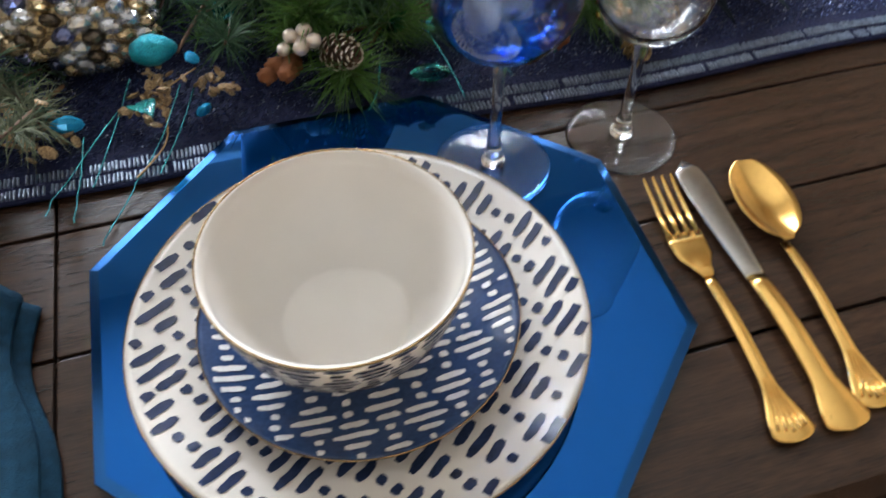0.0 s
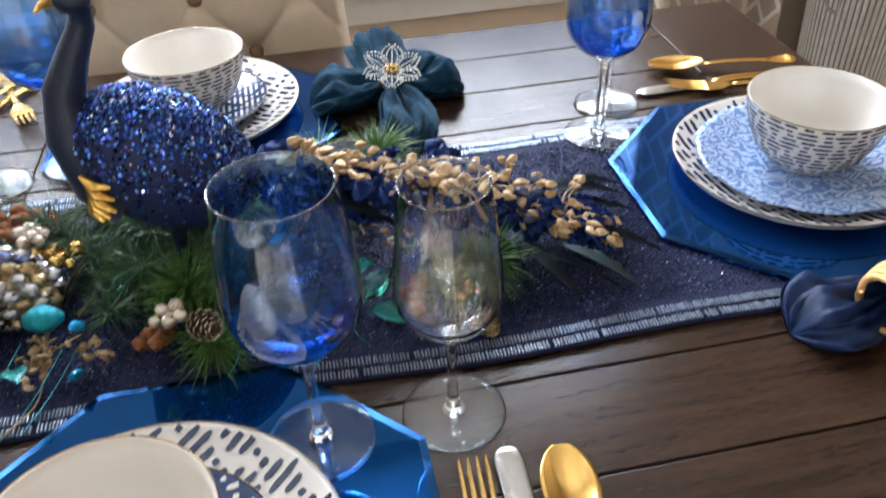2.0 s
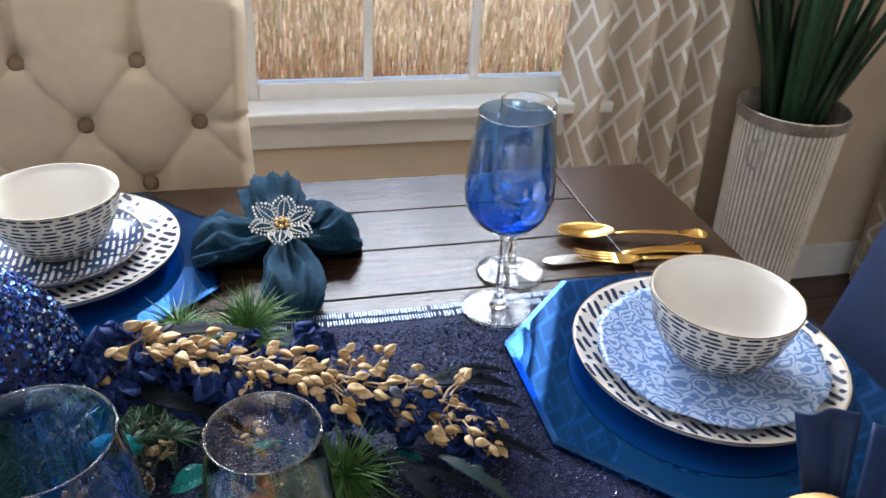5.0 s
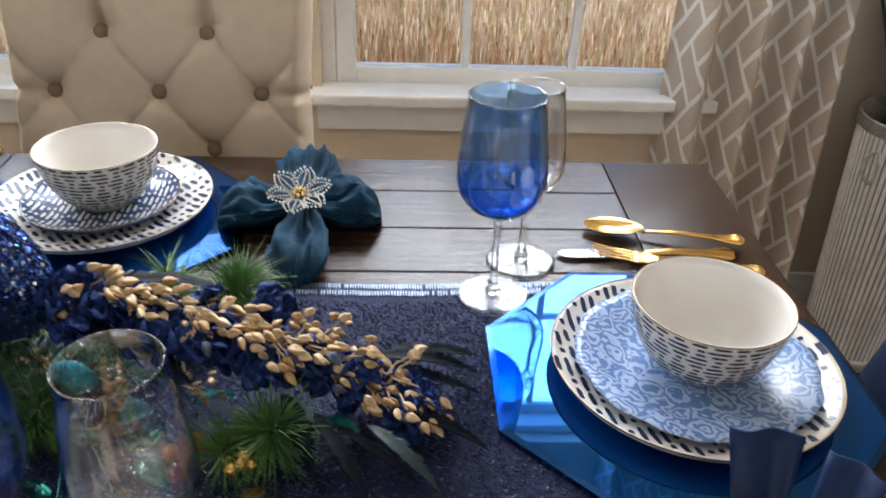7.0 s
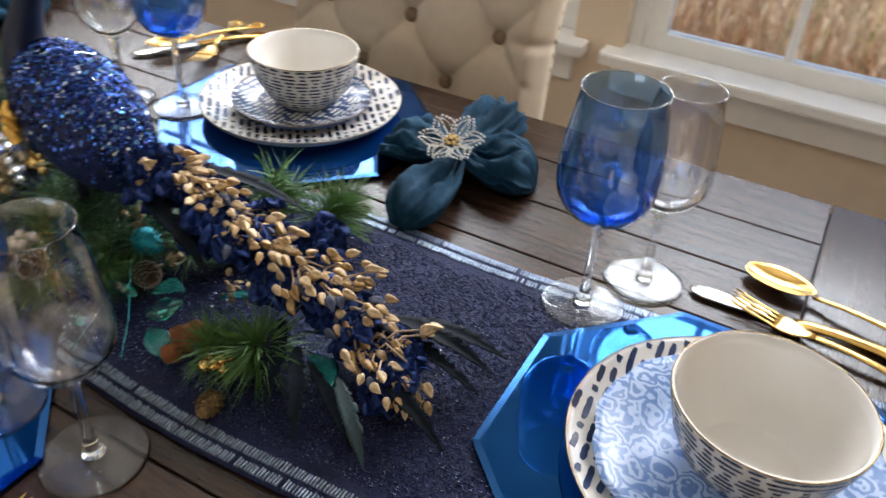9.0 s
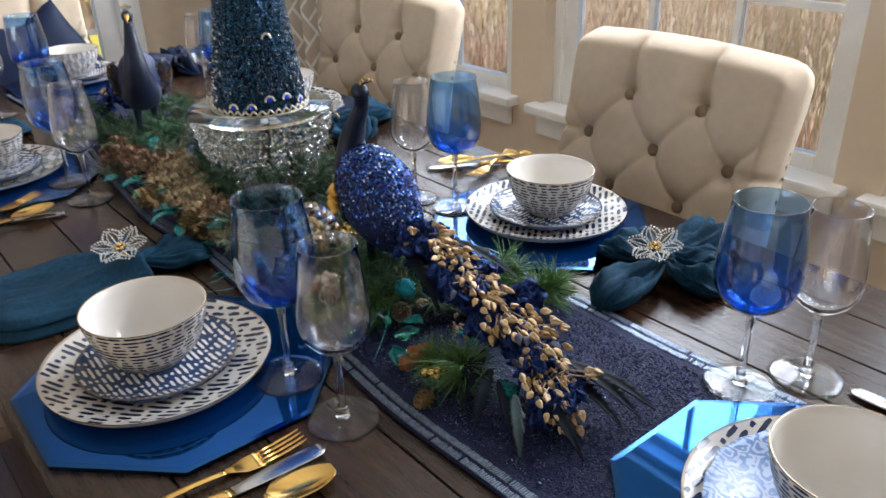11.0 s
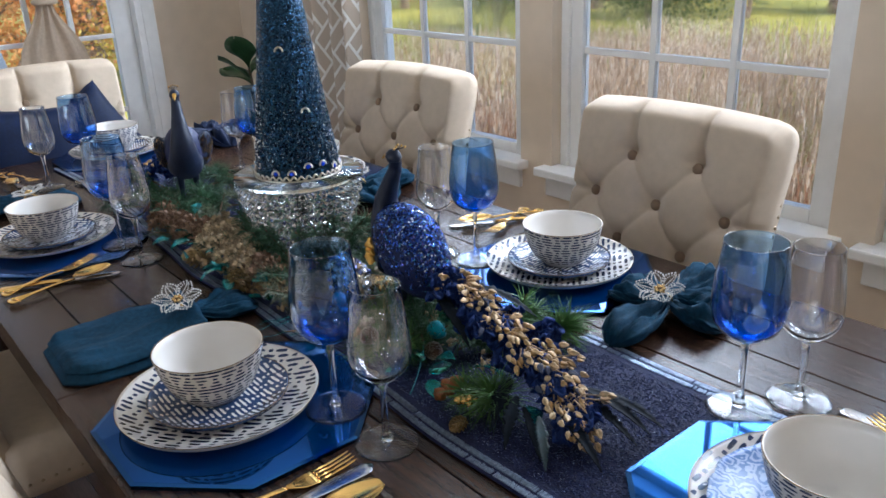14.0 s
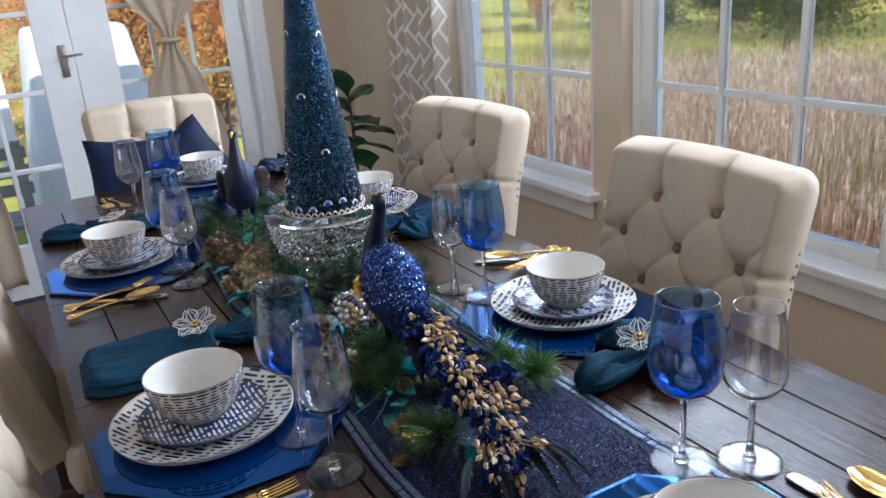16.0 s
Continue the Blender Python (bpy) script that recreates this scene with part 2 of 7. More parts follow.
# far wall with the opening of the double glazed door
DOOR_Y0, DOOR_Y1, DOOR_H = -0.985, 0.725, 2.06
bm = boxes((FAR_X - 0.14, FAR_X, DOOR_Y1, WALL_Y, 0, CEIL), (FAR_X - 0.14, FAR_X, SOUTH_Y, DOOR_Y0, 0, CEIL), (FAR_X - 0.14, FAR_X, DOOR_Y0, DOOR_Y1, DOOR_H, CEIL))
thing("wall_west", "beige painted wall round a glazed double door", "wall", bm=bm, material=M_WALL, kind="structure", smooth=False)
thing("wall_east", "beige painted wall behind the planter", "wall", bm=boxes((END_X, END_X + 0.12, SOUTH_Y, WALL_Y, 0, CEIL)), material=M_WALL, kind="structure", smooth=False)
# south wall stays out of view; its opening is added to admit fill
bm = boxes((FAR_X - 0.14, END_X + 0.12, SOUTH_Y - 0.14, SOUTH_Y, 0, 0.9), (FAR_X - 0.14, END_X + 0.12, SOUTH_Y - 0.14, SOUTH_Y, 2.1, CEIL),
           (FAR_X - 0.14, -0.85, SOUTH_Y - 0.14, SOUTH_Y, 0.9, 2.1), (0.85, END_X + 0.12, SOUTH_Y - 0.14, SOUTH_Y, 0.9, 2.1), (-0.03, 0.03, SOUTH_Y - 0.12, SOUTH_Y - 0.06, 0.9, 2.1))
thing("wall_south", "unseen beige wall with an opening added for fill light", "wall", bm=bm, material=M_WALL, kind="structure", smooth=False)
thing("ceiling", "flat white painted ceiling", "ceiling", bm=boxes((FAR_X - 0.14, END_X + 0.12, SOUTH_Y - 0.14, WALL_Y + 0.16, CEIL, CEIL + 0.1)), material=M_CEIL, kind="structure", smooth=False)
thing("subfloor", "dark underfloor below the boards", "floor", bm=boxes((FAR_X - 0.14, END_X + 0.12, SOUTH_Y - 0.14, WALL_Y + 0.16, -0.1, -0.02)), material=M_GROOVE, kind="structure", smooth=False)
floor = thing("floor", "dark brown wooden plank floor", "floor", kind="structure")
fr = random.Random(3)
yy = SOUTH_Y
while yy < WALL_Y - 0.01:
    y2, xx = min(yy + 0.125, WALL_Y), FAR_X
    while xx < END_X - 0.01:
        x2 = min(END_X, xx + fr.uniform(1.1, 2.2))
        part("floorboard", boxes((xx + 0.001, x2 - 0.001, yy + 0.001, y2 - 0.001, -0.02, 0.0)), M_FLOOR, floor, smooth=False)
        xx = x2
    yy = y2
bm = boxes((FAR_X, END_X, WALL_Y - 0.014, WALL_Y, 0.0, 0.11), (END_X - 0.014, END_X, SOUTH_Y, WALL_Y - 0.014, 0.0, 0.11), (FAR_X, FAR_X + 0.014, 0.86, WALL_Y - 0.014, 0.0, 0.11), bevel=0.003)
thing("baseboard", "white painted baseboard along the walls", "baseboard", bm=bm, material=M_WHITE, kind="structure", smooth=False)


def window(n, x0, x1):
    """Double-hung window, two rows of three panes in each sash."""
    w = thing(f"window_{n}", "white double-hung window with divided panes", "window", kind="structure", group="windows beside the table")
    y = WALL_Y + 0.07
    fr = bmesh.new()
    for a, b, c, d in ((x0, x0 + 0.03, SILL, HEAD), (x1 - 0.03, x1, SILL, HEAD), (x0 + 0.03, x1 - 0.03, HEAD - 0.03, HEAD), (x0 + 0.03, x1 - 0.03, SILL, SILL + 0.018)):
        box(fr, a, b, y - 0.03, y + 0.07, c, d, bevel=0.003)
    part("window_frame", fr, M_WHITE, w, smooth=False)
    part("window_sill", boxes((x0 - 0.035, x1 + 0.035, WALL_Y - 0.05, y - 0.03, SILL + 0.002, SILL + 0.030), bevel=0.006), M_WHITE, w, smooth=False)
    part("apron", boxes((x0 - 0.01, x1 + 0.01, WALL_Y - 0.018, WALL_Y - 0.002, SILL - 0.065, SILL + 0.0), bevel=0.004), M_WHITE, w, smooth=False)
    a, b = x0 + 0.03, x1 - 0.03
    mid = 1.294
    for name, z0, z1, yy in (("lower_sash", SILL + 0.02, mid + 0.03, y), ("upper_sash", mid, HEAD - 0.03, y + 0.042)):
        sb = bmesh.new()
        st = 0.045
        for r in ((a, a + st, z0, z1), (b - st, b, z0, z1), (a + st, b - st, z0, z0 + 0.042), (a + st, b - st, z1 - 0.035, z1)):
            box(sb, r[0], r[1], yy - 0.018, yy + 0.018, r[2], r[3], bevel=0.004)
        sash = part(name, sb, M_WHITE, w, smooth=False)
        g0, g1, h0, h1 = a + st, b - st, z0 + 0.042, z1 - 0.035
        for k in (1, 2):
            xm = g0 + (g1 - g0) * k / 3
            part("muntin", boxes((xm - 0.010, xm + 0.010, yy - 0.012, yy + 0.012, h0, h1), bevel=0.003), M_WHITE, sash, smooth=False)
        zm = (h0 + h1) / 2
        part("muntin", boxes((g0, g1, yy - 0.010, yy + 0.010, zm - 0.010, zm + 0.010), bevel=0.003), M_WHITE, sash, smooth=False)
        for i in range(3):
            for j in range(2):
                px0, px1 = g0 + (g1 - g0) * i / 3 + 0.010 * (i > 0), g0 + (g1 - g0) * (i + 1) / 3 - 0.010 * (i < 2)
                pz0, pz1 = (h0, zm - 0.010) if j == 0 else (zm + 0.010, h1)
                p = part("pane", boxes((px0, px1, yy - 0.002, yy + 0.002, pz0, pz1)), M_PANE, sash, smooth=False)
                p.visible_shadow = False


for n, (a, b) in enumerate(WINDOWS):
    window(n + 1, a, b)


def glazed_door(n, y0, y1, hinge_left):
    d = thing(f"door_{n}", "white glazed double door leaf with divided lites", "door", kind="structure", group="double glazed door")
    x = FAR_X - 0.06
    g0, g1, h0, h1 = (y0 + 0.09, y1 - 0.145, 0.26, 1.95) if hinge_left else (y0 + 0.175, y1 - 0.09, 0.26, 1.95)
    fb = bmesh.new()
    for a, b, c, e in ((y0, g0, 0.01, DOOR_H - 0.03), (g1, y1, 0.01, DOOR_H - 0.03), (g0, g1, 0.01, h0), (g0, g1, h1, DOOR_H - 0.03)):
        box(fb, x - 0.022, x + 0.022, a, b, c, e, bevel=0.004)
    leaf = part("leaf", fb, M_WHITE, d, smooth=False)
    ys = [g0 + (g1 - g0) * k / 3 for k in range(4)]
    zs = [h0 + (h1 - h0) * k / 5 for k in range(6)]
    for yy in ys[1:3]:
        part("muntin", boxes((x - 0.014, x + 0.014, yy - 0.010, yy + 0.010, h0, h1), bevel=0.003), M_WHITE, leaf, smooth=False)
    for zz in zs[1:5]:
        part("muntin", boxes((x - 0.013, x + 0.013, g0, g1, zz - 0.010, zz + 0.010), bevel=0.003), M_WHITE, leaf, smooth=False)
    for i in range(3):
        for j in range(5):
            p = part("pane", boxes((x - 0.002, x + 0.002, ys[i] + 0.01 * (i > 0), ys[i + 1] - 0.01 * (i < 2), zs[j] + 0.01 * (j > 0), zs[j + 1] - 0.01 * (j < 4))), M_PANE, leaf, smooth=False)
            p.visible_shadow = False
    return d


DOOR_MID = -0.095
door_l = glazed_door(1, DOOR_Y0 + 0.03, DOOR_MID - 0.002, True)
glazed_door(2, DOOR_MID + 0.002, DOOR_Y1 - 0.03, False)
hb = boxes((FAR_X - 0.036, FAR_X - 0.030, DOOR_MID - 0.062, DOOR_MID - 0.030, 0.99, 1.13), bevel=0.002)
tube(hb, [(FAR_X - 0.03, DOOR_MID - 0.046, 1.083), (FAR_X + 0.012, DOOR_MID - 0.046, 1.083), (FAR_X + 0.018, DOOR_MID - 0.03, 1.083), (FAR_X + 0.016, DOOR_MID + 0.030, 1.086)], [0.008, 0.007, 0.006, 0.005], 10)
M_BRONZE = mat("satin_nickel", (0.34, 0.32, 0.30), 0.35, 0.9, noise_scale=40, vary=0.2)
part("door_handle", hb, M_BRONZE, door_l, "satin nickel lever handle")
tb = boxes((FAR_X - 0.14, FAR_X + 0.02, DOOR_Y1 - 0.03, DOOR_Y1, 0, DOOR_H), (FAR_X - 0.14, FAR_X + 0.02, DOOR_Y0, DOOR_Y0 + 0.03, 0, DOOR_H), (FAR_X - 0.14, FAR_X + 0.02, DOOR_Y0 + 0.03, DOOR_Y1 - 0.03, DOOR_H - 0.03, DOOR_H),
           (FAR_X + 0.002, FAR_X + 0.02, DOOR_Y1, DOOR_Y1 + 0.06, 0, DOOR_H + 0.09), (FAR_X + 0.002, FAR_X + 0.02, DOOR_Y0 - 0.06, DOOR_Y0, 0, DOOR_H + 0.09), (FAR_X + 0.002, FAR_X + 0.02, DOOR_Y0, DOOR_Y1, DOOR_H, DOOR_H + 0.09), bevel=0.004)
thing("trim_door", "white painted casing round the double door", "trim", bm=tb, material=M_WHITE, kind="structure", smooth=False)

# ---- the table ----
TX0, TX1, TY0, TY1 = -1.106, 1.213, -0.453, 0.484
END_SEAM = 1.070, -0.963
LEAF = -0.198, 0.279
table = thing("dining_table", "long espresso wood dining table with plank top and breadboard ends", "table")
under = boxes((TX0 + 0.01, TX1 - 0.01, TY0 + 0.01, TY1 - 0.01, TOP - 0.042, TOP - 0.006))
part("tabletop_core", under, M_GROOVE, table, smooth=False)
N_PLANK = 10
pw = (TY1 - TY0) / N_PLANK
for i in range(N_PLANK):
    for a, b in ((END_SEAM[1], LEAF[0]), LEAF, (LEAF[1], END_SEAM[0])):
        part("plank", boxes((a + 0.0008, b - 0.0008, TY0 + i * pw + 0.0012, TY0 + (i + 1) * pw - 0.0012, TOP - 0.045, TOP), bevel=0.0011), M_TABLE, table, smooth=False)
for a, b in ((END_SEAM[0], TX1), (TX0, END_SEAM[1])):
    part("breadboard_end", boxes((a + 0.001, b - 0.001, TY0, TY1, TOP - 0.045, TOP), bevel=0.0011), M_TABLE_END, table, smooth=False)
part("apron", boxes((TX0 + 0.09, TX1 - 0.09, TY0 + 0.06, TY0 + 0.085, TOP - 0.14, TOP - 0.046), (TX0 + 0.09, TX1 - 0.09, TY1 - 0.085, TY1 - 0.06, TOP - 0.14, TOP - 0.046),
                    (TX0 + 0.09, TX0 + 0.115, TY0 + 0.085, TY1 - 0.085, TOP - 0.14, TOP - 0.046), (TX1 - 0.115, TX1 - 0.09, TY0 + 0.085, TY1 - 0.085, TOP - 0.14, TOP - 0.046)), M_TABLE, table, smooth=False)
for x in (TX0 + 0.14, TX1 - 0.14):
    for y in (TY0 + 0.12, TY1 - 0.12):
        lb = lathe([(0.0, 0.0), (0.038, 0.0), (0.042, 0.03), (0.032, 0.08), (0.046, 0.2), (0.05, 0.4), (0.036, 0.5), (0.048, 0.54), (0.05, 0.6), (0.05, TOP - 0.046), (0, TOP - 0.046)], 16, at=(x, y, 0))
        part("leg", lb, M_TABLE, table)

# ---- chairs ----
BW, BT, BACK_H, ROW0 = 0.217, 0.034, 0.549, 0.102


def tuft(u, v):
    """Depth of the quilted front at u (-1..1 across), v (metres down from the top)."""
    dx, dz = 0.15, 0.164
    x = u * BW
    d = 0.0
    for row in range(4):
        zz = ROW0 + row * dz / 2
        off = 0.075 if row % 2 == 0 else 0.0
        for k in range(-2, 3):
            bx = k * dx + off
            if abs(bx) > 0.2:
                continue
            q = math.hypot((x - bx), (v - zz))
            d -= 0.017 * math.exp(-(q / 0.022) ** 2)
    if v < ROW0:
        for bx in (-0.075, 0.075):
            d -= 0.010 * math.exp(-((x - bx) / 0.022) ** 2) * smoothstep(-0.03, 0.02, v) + 0.013 * math.exp(-((x - bx) / 0.006) ** 2) * smoothstep(-0.03, 0.02, v)
    if v > ROW0 and v < 0.40:
        # diagonal folds between buttons
        a = ((x - 0.075) / dx + (v - ROW0) / dz) % 1.0
        b = ((x - 0.075) / dx - (v - ROW0) / dz) % 1.0
        for q in (a, b):
            q = min(q, 1 - q)
            d -= 0.0022 * math.exp(-(q / 0.08) ** 2) + 0.0046 * math.exp(-(q / 0.012) ** 2)
    # the tuck across each side at the middle buttons
    d -= 0.010 * math.exp(-((v - ROW0 - dz / 2) / 0.007) ** 2) * smoothstep(0.15, 0.19, abs(x))
    return d


def chair_meshes():
    H = BACK_H
    nu, nv = 120, 116
    bm = bmesh.new()
    grid = []
    for j in range(nv + 1):
        v = H * j / nv
        row = []
        for i in range(nu + 1):
            u = -1 + 2 * i / nu
            wide = 1.0 - 0.025 * smoothstep(0.02, 0.18, v) + 0.025 * smoothstep(0.19, 0.36, v) - 0.012 * math.exp(-((v - ROW0 - 0.082) / 0.009) ** 2)
            eu = smoothstep(1.0, 0.91, abs(u))
            ev = smoothstep(0.0, 0.034, v)
            puff = math.sqrt(max(0.0, eu * ev))
            y = 0.05 * puff + tuft(u, v) * puff
            over = max(0.0, abs(u) * BW - (BW - 0.036))
            drop = (0.036 - math.sqrt(max(0.0, 0.036 ** 2 - over ** 2))) * 0.9 * (1 - smoothstep(0.0, 0.16, v))
            row.append(bm.verts.new((u * BW * wide, -y, H - v - drop + 0.012 * math.cos(u * 1.4) * smoothstep(0.2, 0, v))))
        grid.append(row)
    for j in range(nv):
        for i in range(nu):
            bm.faces.new((grid[j][i], grid[j + 1][i], grid[j + 1][i + 1], grid[j][i + 1]))
    rim = [grid[0][i] for i in range(nu + 1)] + [grid[j][nu] for j in range(1, nv + 1)] + [grid[nv][i] for i in range(nu - 1, -1, -1)] + [grid[j][0] for j in range(nv - 1, 0, -1)]
    back = []
    for v in rim:
        back.append(bm.verts.new((v.co.x * 0.985, BT, v.co.z - 0.004)))
    for k in range(len(rim)):
        k2 = (k + 1) % len(rim)
        bm.faces.new((rim[k], rim[k2], back[k2], back[k]))
    bm.faces.new(back[::-1])
    bmesh.ops.recalc_face_normals(bm, faces=bm.faces)
    back_me = mesh_of("backrest", bm, M_CREAM)
    bb = bmesh.new()
    blob(bb, (0, 0, 0), 0.0115, (1, 0.55, 1), sub=2)
    but_me = mesh_of("button", bb, M_BUTTON)
    sb = boxes((-0.235, 0.235, -0.44, 0.02, 0.36, 0.475), bevel=0.035)
    seat_me = mesh_of("seat", sb, M_CREAM)
    lb = boxes((-0.022, 0.022, -0.022, 0.022, 0, 0.37), bevel=0.004)
    leg_me = mesh_of("leg", lb, M_LEG)
    nb = bmesh.new()
    blob(nb, (0, 0, 0), 0.0042, (0.6, 1, 1), sub=1)
    nail_me = mesh_of("nail", nb, M_NAIL)
    return back_me, but_me, seat_me, leg_me, nail_me


CHAIR = chair_meshes()


def chair(m, label):
    """Faces -y in its own axes; the front of its back lies at y = 0, the floor at z = 0."""
    back_me, but_me, seat_me, leg_me, nail_me = CHAIR
    c = thing("dining_chair", label, "chair", m, group="upholstered chairs round the table")
    tilt = pose(0, 0.045, 0.445, -13, 0, 0)
    back = part("backrest", back_me, M_CREAM, c, m=tilt)
    for row in range(0, 4):
        v = ROW0 + row * 0.082
        off = 0.075 if row % 2 == 0 else 0.0
        for k in range(-2, 3):
            bx = k * 0.15 + off
            if abs(bx) < 0.2:
                part("button", but_me, M_BUTTON, back, m=pose(bx * 0.97, -0.033, BACK_H - v))
    for s in (-1, 1):
        for k in range(24):
            part("nail", nail_me, M_NAIL, back, m=pose(s * BW * 0.965, 0.026, 0.02 + k * 0.0205))
    seat = part("seat", seat_me, M_CREAM, c)
    for s in (-1, 1):
        for k in range(18):
            part("nail", nail_me, M_NAIL, seat, m=pose(s * 0.235, -0.40 + k * 0.023, 0.40))
    for x in (-0.21, 0.21):
        for y in (-0.43, 0.03):
            part("leg", leg_me, M_LEG, c, m=pose(x, y, 0))
    return c


chair(pose(0.446, 0.499, 0), "cream tufted dining chair with its back to a window")
chair(pose(-0.385, 0.505, 0, 0, 0, 7), "cream tufted dining chair between window and table")
chair(pose(0.455, -0.475, 0, 0, 0, 180), "cream tufted dining chair with nailhead sides")
chair(pose(-0.355, -0.475, 0, 0, 0, 180), "cream tufted dining chair drawn up to the table")
chair(pose(-1.20, -0.005, 0.0, 0, 0, 90), "cream tufted host chair holding navy pillows")
chair(pose(1.50, 0.03, 0.0, 0, 0, -90), "cream tufted host chair with a navy pillow")


def pillow_mesh(w, h, t):
    bm = bmesh.new()
    n = 16
    for side in (-1, 1):
        g = []
        for j in range(n + 1):
            r = []
            for i in range(n + 1):
                u, v = -1 + 2 * i / n, -1 + 2 * j / n
                pinch = 1 - 0.10 * (1 - u * u) * abs(v) ** 3
                pinch2 = 1 - 0.10 * (1 - v * v) * abs(u) ** 3
                th = (max(0, 1 - u ** 4) * max(0, 1 - v ** 4)) ** 0.6
                r.append(bm.verts.new((u * w / 2 * pinch2, side * t / 2 * th, v * h / 2 * pinch + 0.004 * math.sin(9 * u + 4 * v) * th)))
            g.append(r)
        for j in range(n):
            for i in range(n):
                q = (g[j][i], g[j][i + 1], g[j + 1][i + 1], g[j + 1][i])
                bm.faces.new(q if side < 0 else q[::-1])
    bmesh.ops.remove_doubles(bm, verts=bm.verts, dist=0.0005)
    return mesh_of("throw_pillow", bm, M_NAVY)


PILLOW = pillow_mesh(0.42, 0.42, 0.13)
thing("throw_pillow", "navy velvet pillow leaning on the cream host chair", "pillow", pose(-1.225, -0.105, 0.745, 0, 0, 90) @ pose(0, 0, 0, -12, 0, 0) @ pose(0, 0, 0, 0, 5, 0) @ Matrix.Scale(0.72, 4), PILLOW, group="navy pillows")
thing("throw_pillow", "navy velvet pillow propped on its corner in the chair", "pillow", pose(-1.270, 0.068, 0.742, 0, 0, 90) @ pose(0, 0, 0, -12, 0, 0) @ pose(0, 0, 0, 0, -30, 0) @ Matrix.Scale(0.70, 4), PILLOW, group="navy pillows")
thing("throw_pillow", "navy velvet pillow on the chair at the table's end", "pillow", pose(1.40, 0.03, 0.70, -14, 0, -90), PILLOW, group="navy pillows")

# ---- the runner ----
RY0, RY1 = -0.146, 0.174
RX0, RX1 = -0.96, 1.17


def runner_edge(x, side):
    return (RY0 if side < 0 else RY1) + 0.004 * math.sin(7 * x + side) + 0.003 * math.sin(19 * x + 2 * side) + (0.03 * smoothstep(0.1, -0.6, x) if side < 0 else 0)


def runner_z(x, y):
    return TOP + 0.0022 + 0.0012 * (1 + math.sin(11 * x + 3 * y)) * 0.5


M_RUNNER = mat("navy_beaded_cloth", (0.014, 0.018, 0.055), 0.7, noise_scale=40, vary=0.3, bump=0.9, bump_scale=420, spec=0.2)
runner = thing("table_runner", "navy beaded table runner with silver bugle-bead borders", "table runner")
bm = bmesh.new()
nx, ny = 150, 18
grid = []
for i in range(nx + 1):
    x = RX0 + (RX1 - RX0) * i / nx
    a, b = runner_edge(x, -1), runner_edge(x, 1)
    grid.append([bm.verts.new((x, a + (b - a) * j / ny, runner_z(x, a + (b - a) * j / ny) + 0.0012)) for j in range(ny + 1)])
for i in range(nx):
    for j in range(ny):
        bm.faces.new((grid[i][j], grid[i + 1][j], grid[i + 1][j + 1], grid[i][j + 1]))
lower = bmesh.ops.extrude_face_region(bm, geom=bm.faces[:])
bmesh.ops.translate(bm, verts=[v for v in lower["geom"] if isinstance(v, bmesh.types.BMVert)], vec=(0, 0, -0.0024))
bmesh.ops.recalc_face_normals(bm, faces=bm.faces)
part("cloth", bm, M_RUNNER, runner)
M_BUGLE = mat("silver_blue_bugle_bead", (0.27, 0.32, 0.40), 0.36, 0.75, noise_scale=240, vary=0.5)
br = random.Random(5)
for side in (-1, 1):
    for row in range(2):
        verts, faces = [], []
        x = RX0 + 0.002
        while x < RX1 - 0.002:
            if br.random() < 0.97:
                e = runner_edge(x, side)
                y0 = e - side * (0.0025 + row * 0.0118)
                y1 = y0 - side * br.uniform(0.0068, 0.0084)
                sk, w = br.uniform(-0.0005, 0.0005), 0.00080
                z = runner_z(x, y0) + 0.0012
                n = len(verts)
                for yq, dx in ((y0, 0), (y1, sk)):
                    for a, h in ((-w, 0.0), (-w * 0.6, 0.0017), (w * 0.6, 0.0017), (w, 0.0)):
                        verts.append((x + dx + a, yq, z + h))
                faces += [(n, n + 1, n + 5, n + 4), (n + 1, n + 2, n + 6, n + 5), (n + 2, n + 3, n + 7, n + 6), (n, n + 1, n + 2, n + 3), (n + 4, n + 5, n + 6, n + 7)]
            x += br.uniform(0.0024, 0.0031)
        me = bpy.data.meshes.new("bead_border")
        me.from_pydata(verts, [], faces)
        me.materials.append(M_BUGLE)
        tagged(part("bead_border", me, None, runner, "rows of silver-blue bugle beads"), kind="stuff")
# seed beads strewn over the cloth
verts, faces = [], []
while len(verts) < 4 * 74000:
    x, f = br.uniform(RX0 + 0.005, RX1 - 0.005), br.random()
    y = runner_edge(x, -1) + 0.032 + (runner_edge(x, 1) - runner_edge(x, -1) - 0.064) * f
    y = round(y / 0.0022) * 0.0022 + br.uniform(-0.0004, 0.0004)
    z, a, L = runner_z(x, y) + 0.0012, br.gauss(0.0, 0.45), br.uniform(0.0008, 0.0017)
    n = len(verts)
    c, s2 = math.cos(a) * L, math.sin(a) * L
    t1 = br.uniform(0.0002, 0.0011)
    verts += [(x - c, y - s2, z), (x + c, y + s2, z + t1), (x - s2 * 0.6, y + c * 0.6, z + 0.0002), (x + s2 * 0.3, y - c * 0.3, z + 0.0013)]
    faces += [(n, n + 3, n + 2), (n + 3, n + 1, n + 2), (n, n + 1, n + 3)]
me = bpy.data.meshes.new("beadwork")
me.from_pydata(verts, [], faces)
me.materials.append(bead_material("navy_seed_bead", ((0.0, (0.05, 0.07, 0.18)), (0.48, (0.15, 0.19, 0.39)), (0.78, (0.34, 0.40, 0.60)), (0.93, (0.82, 0.84, 0.90))), 0.30, 0.55))
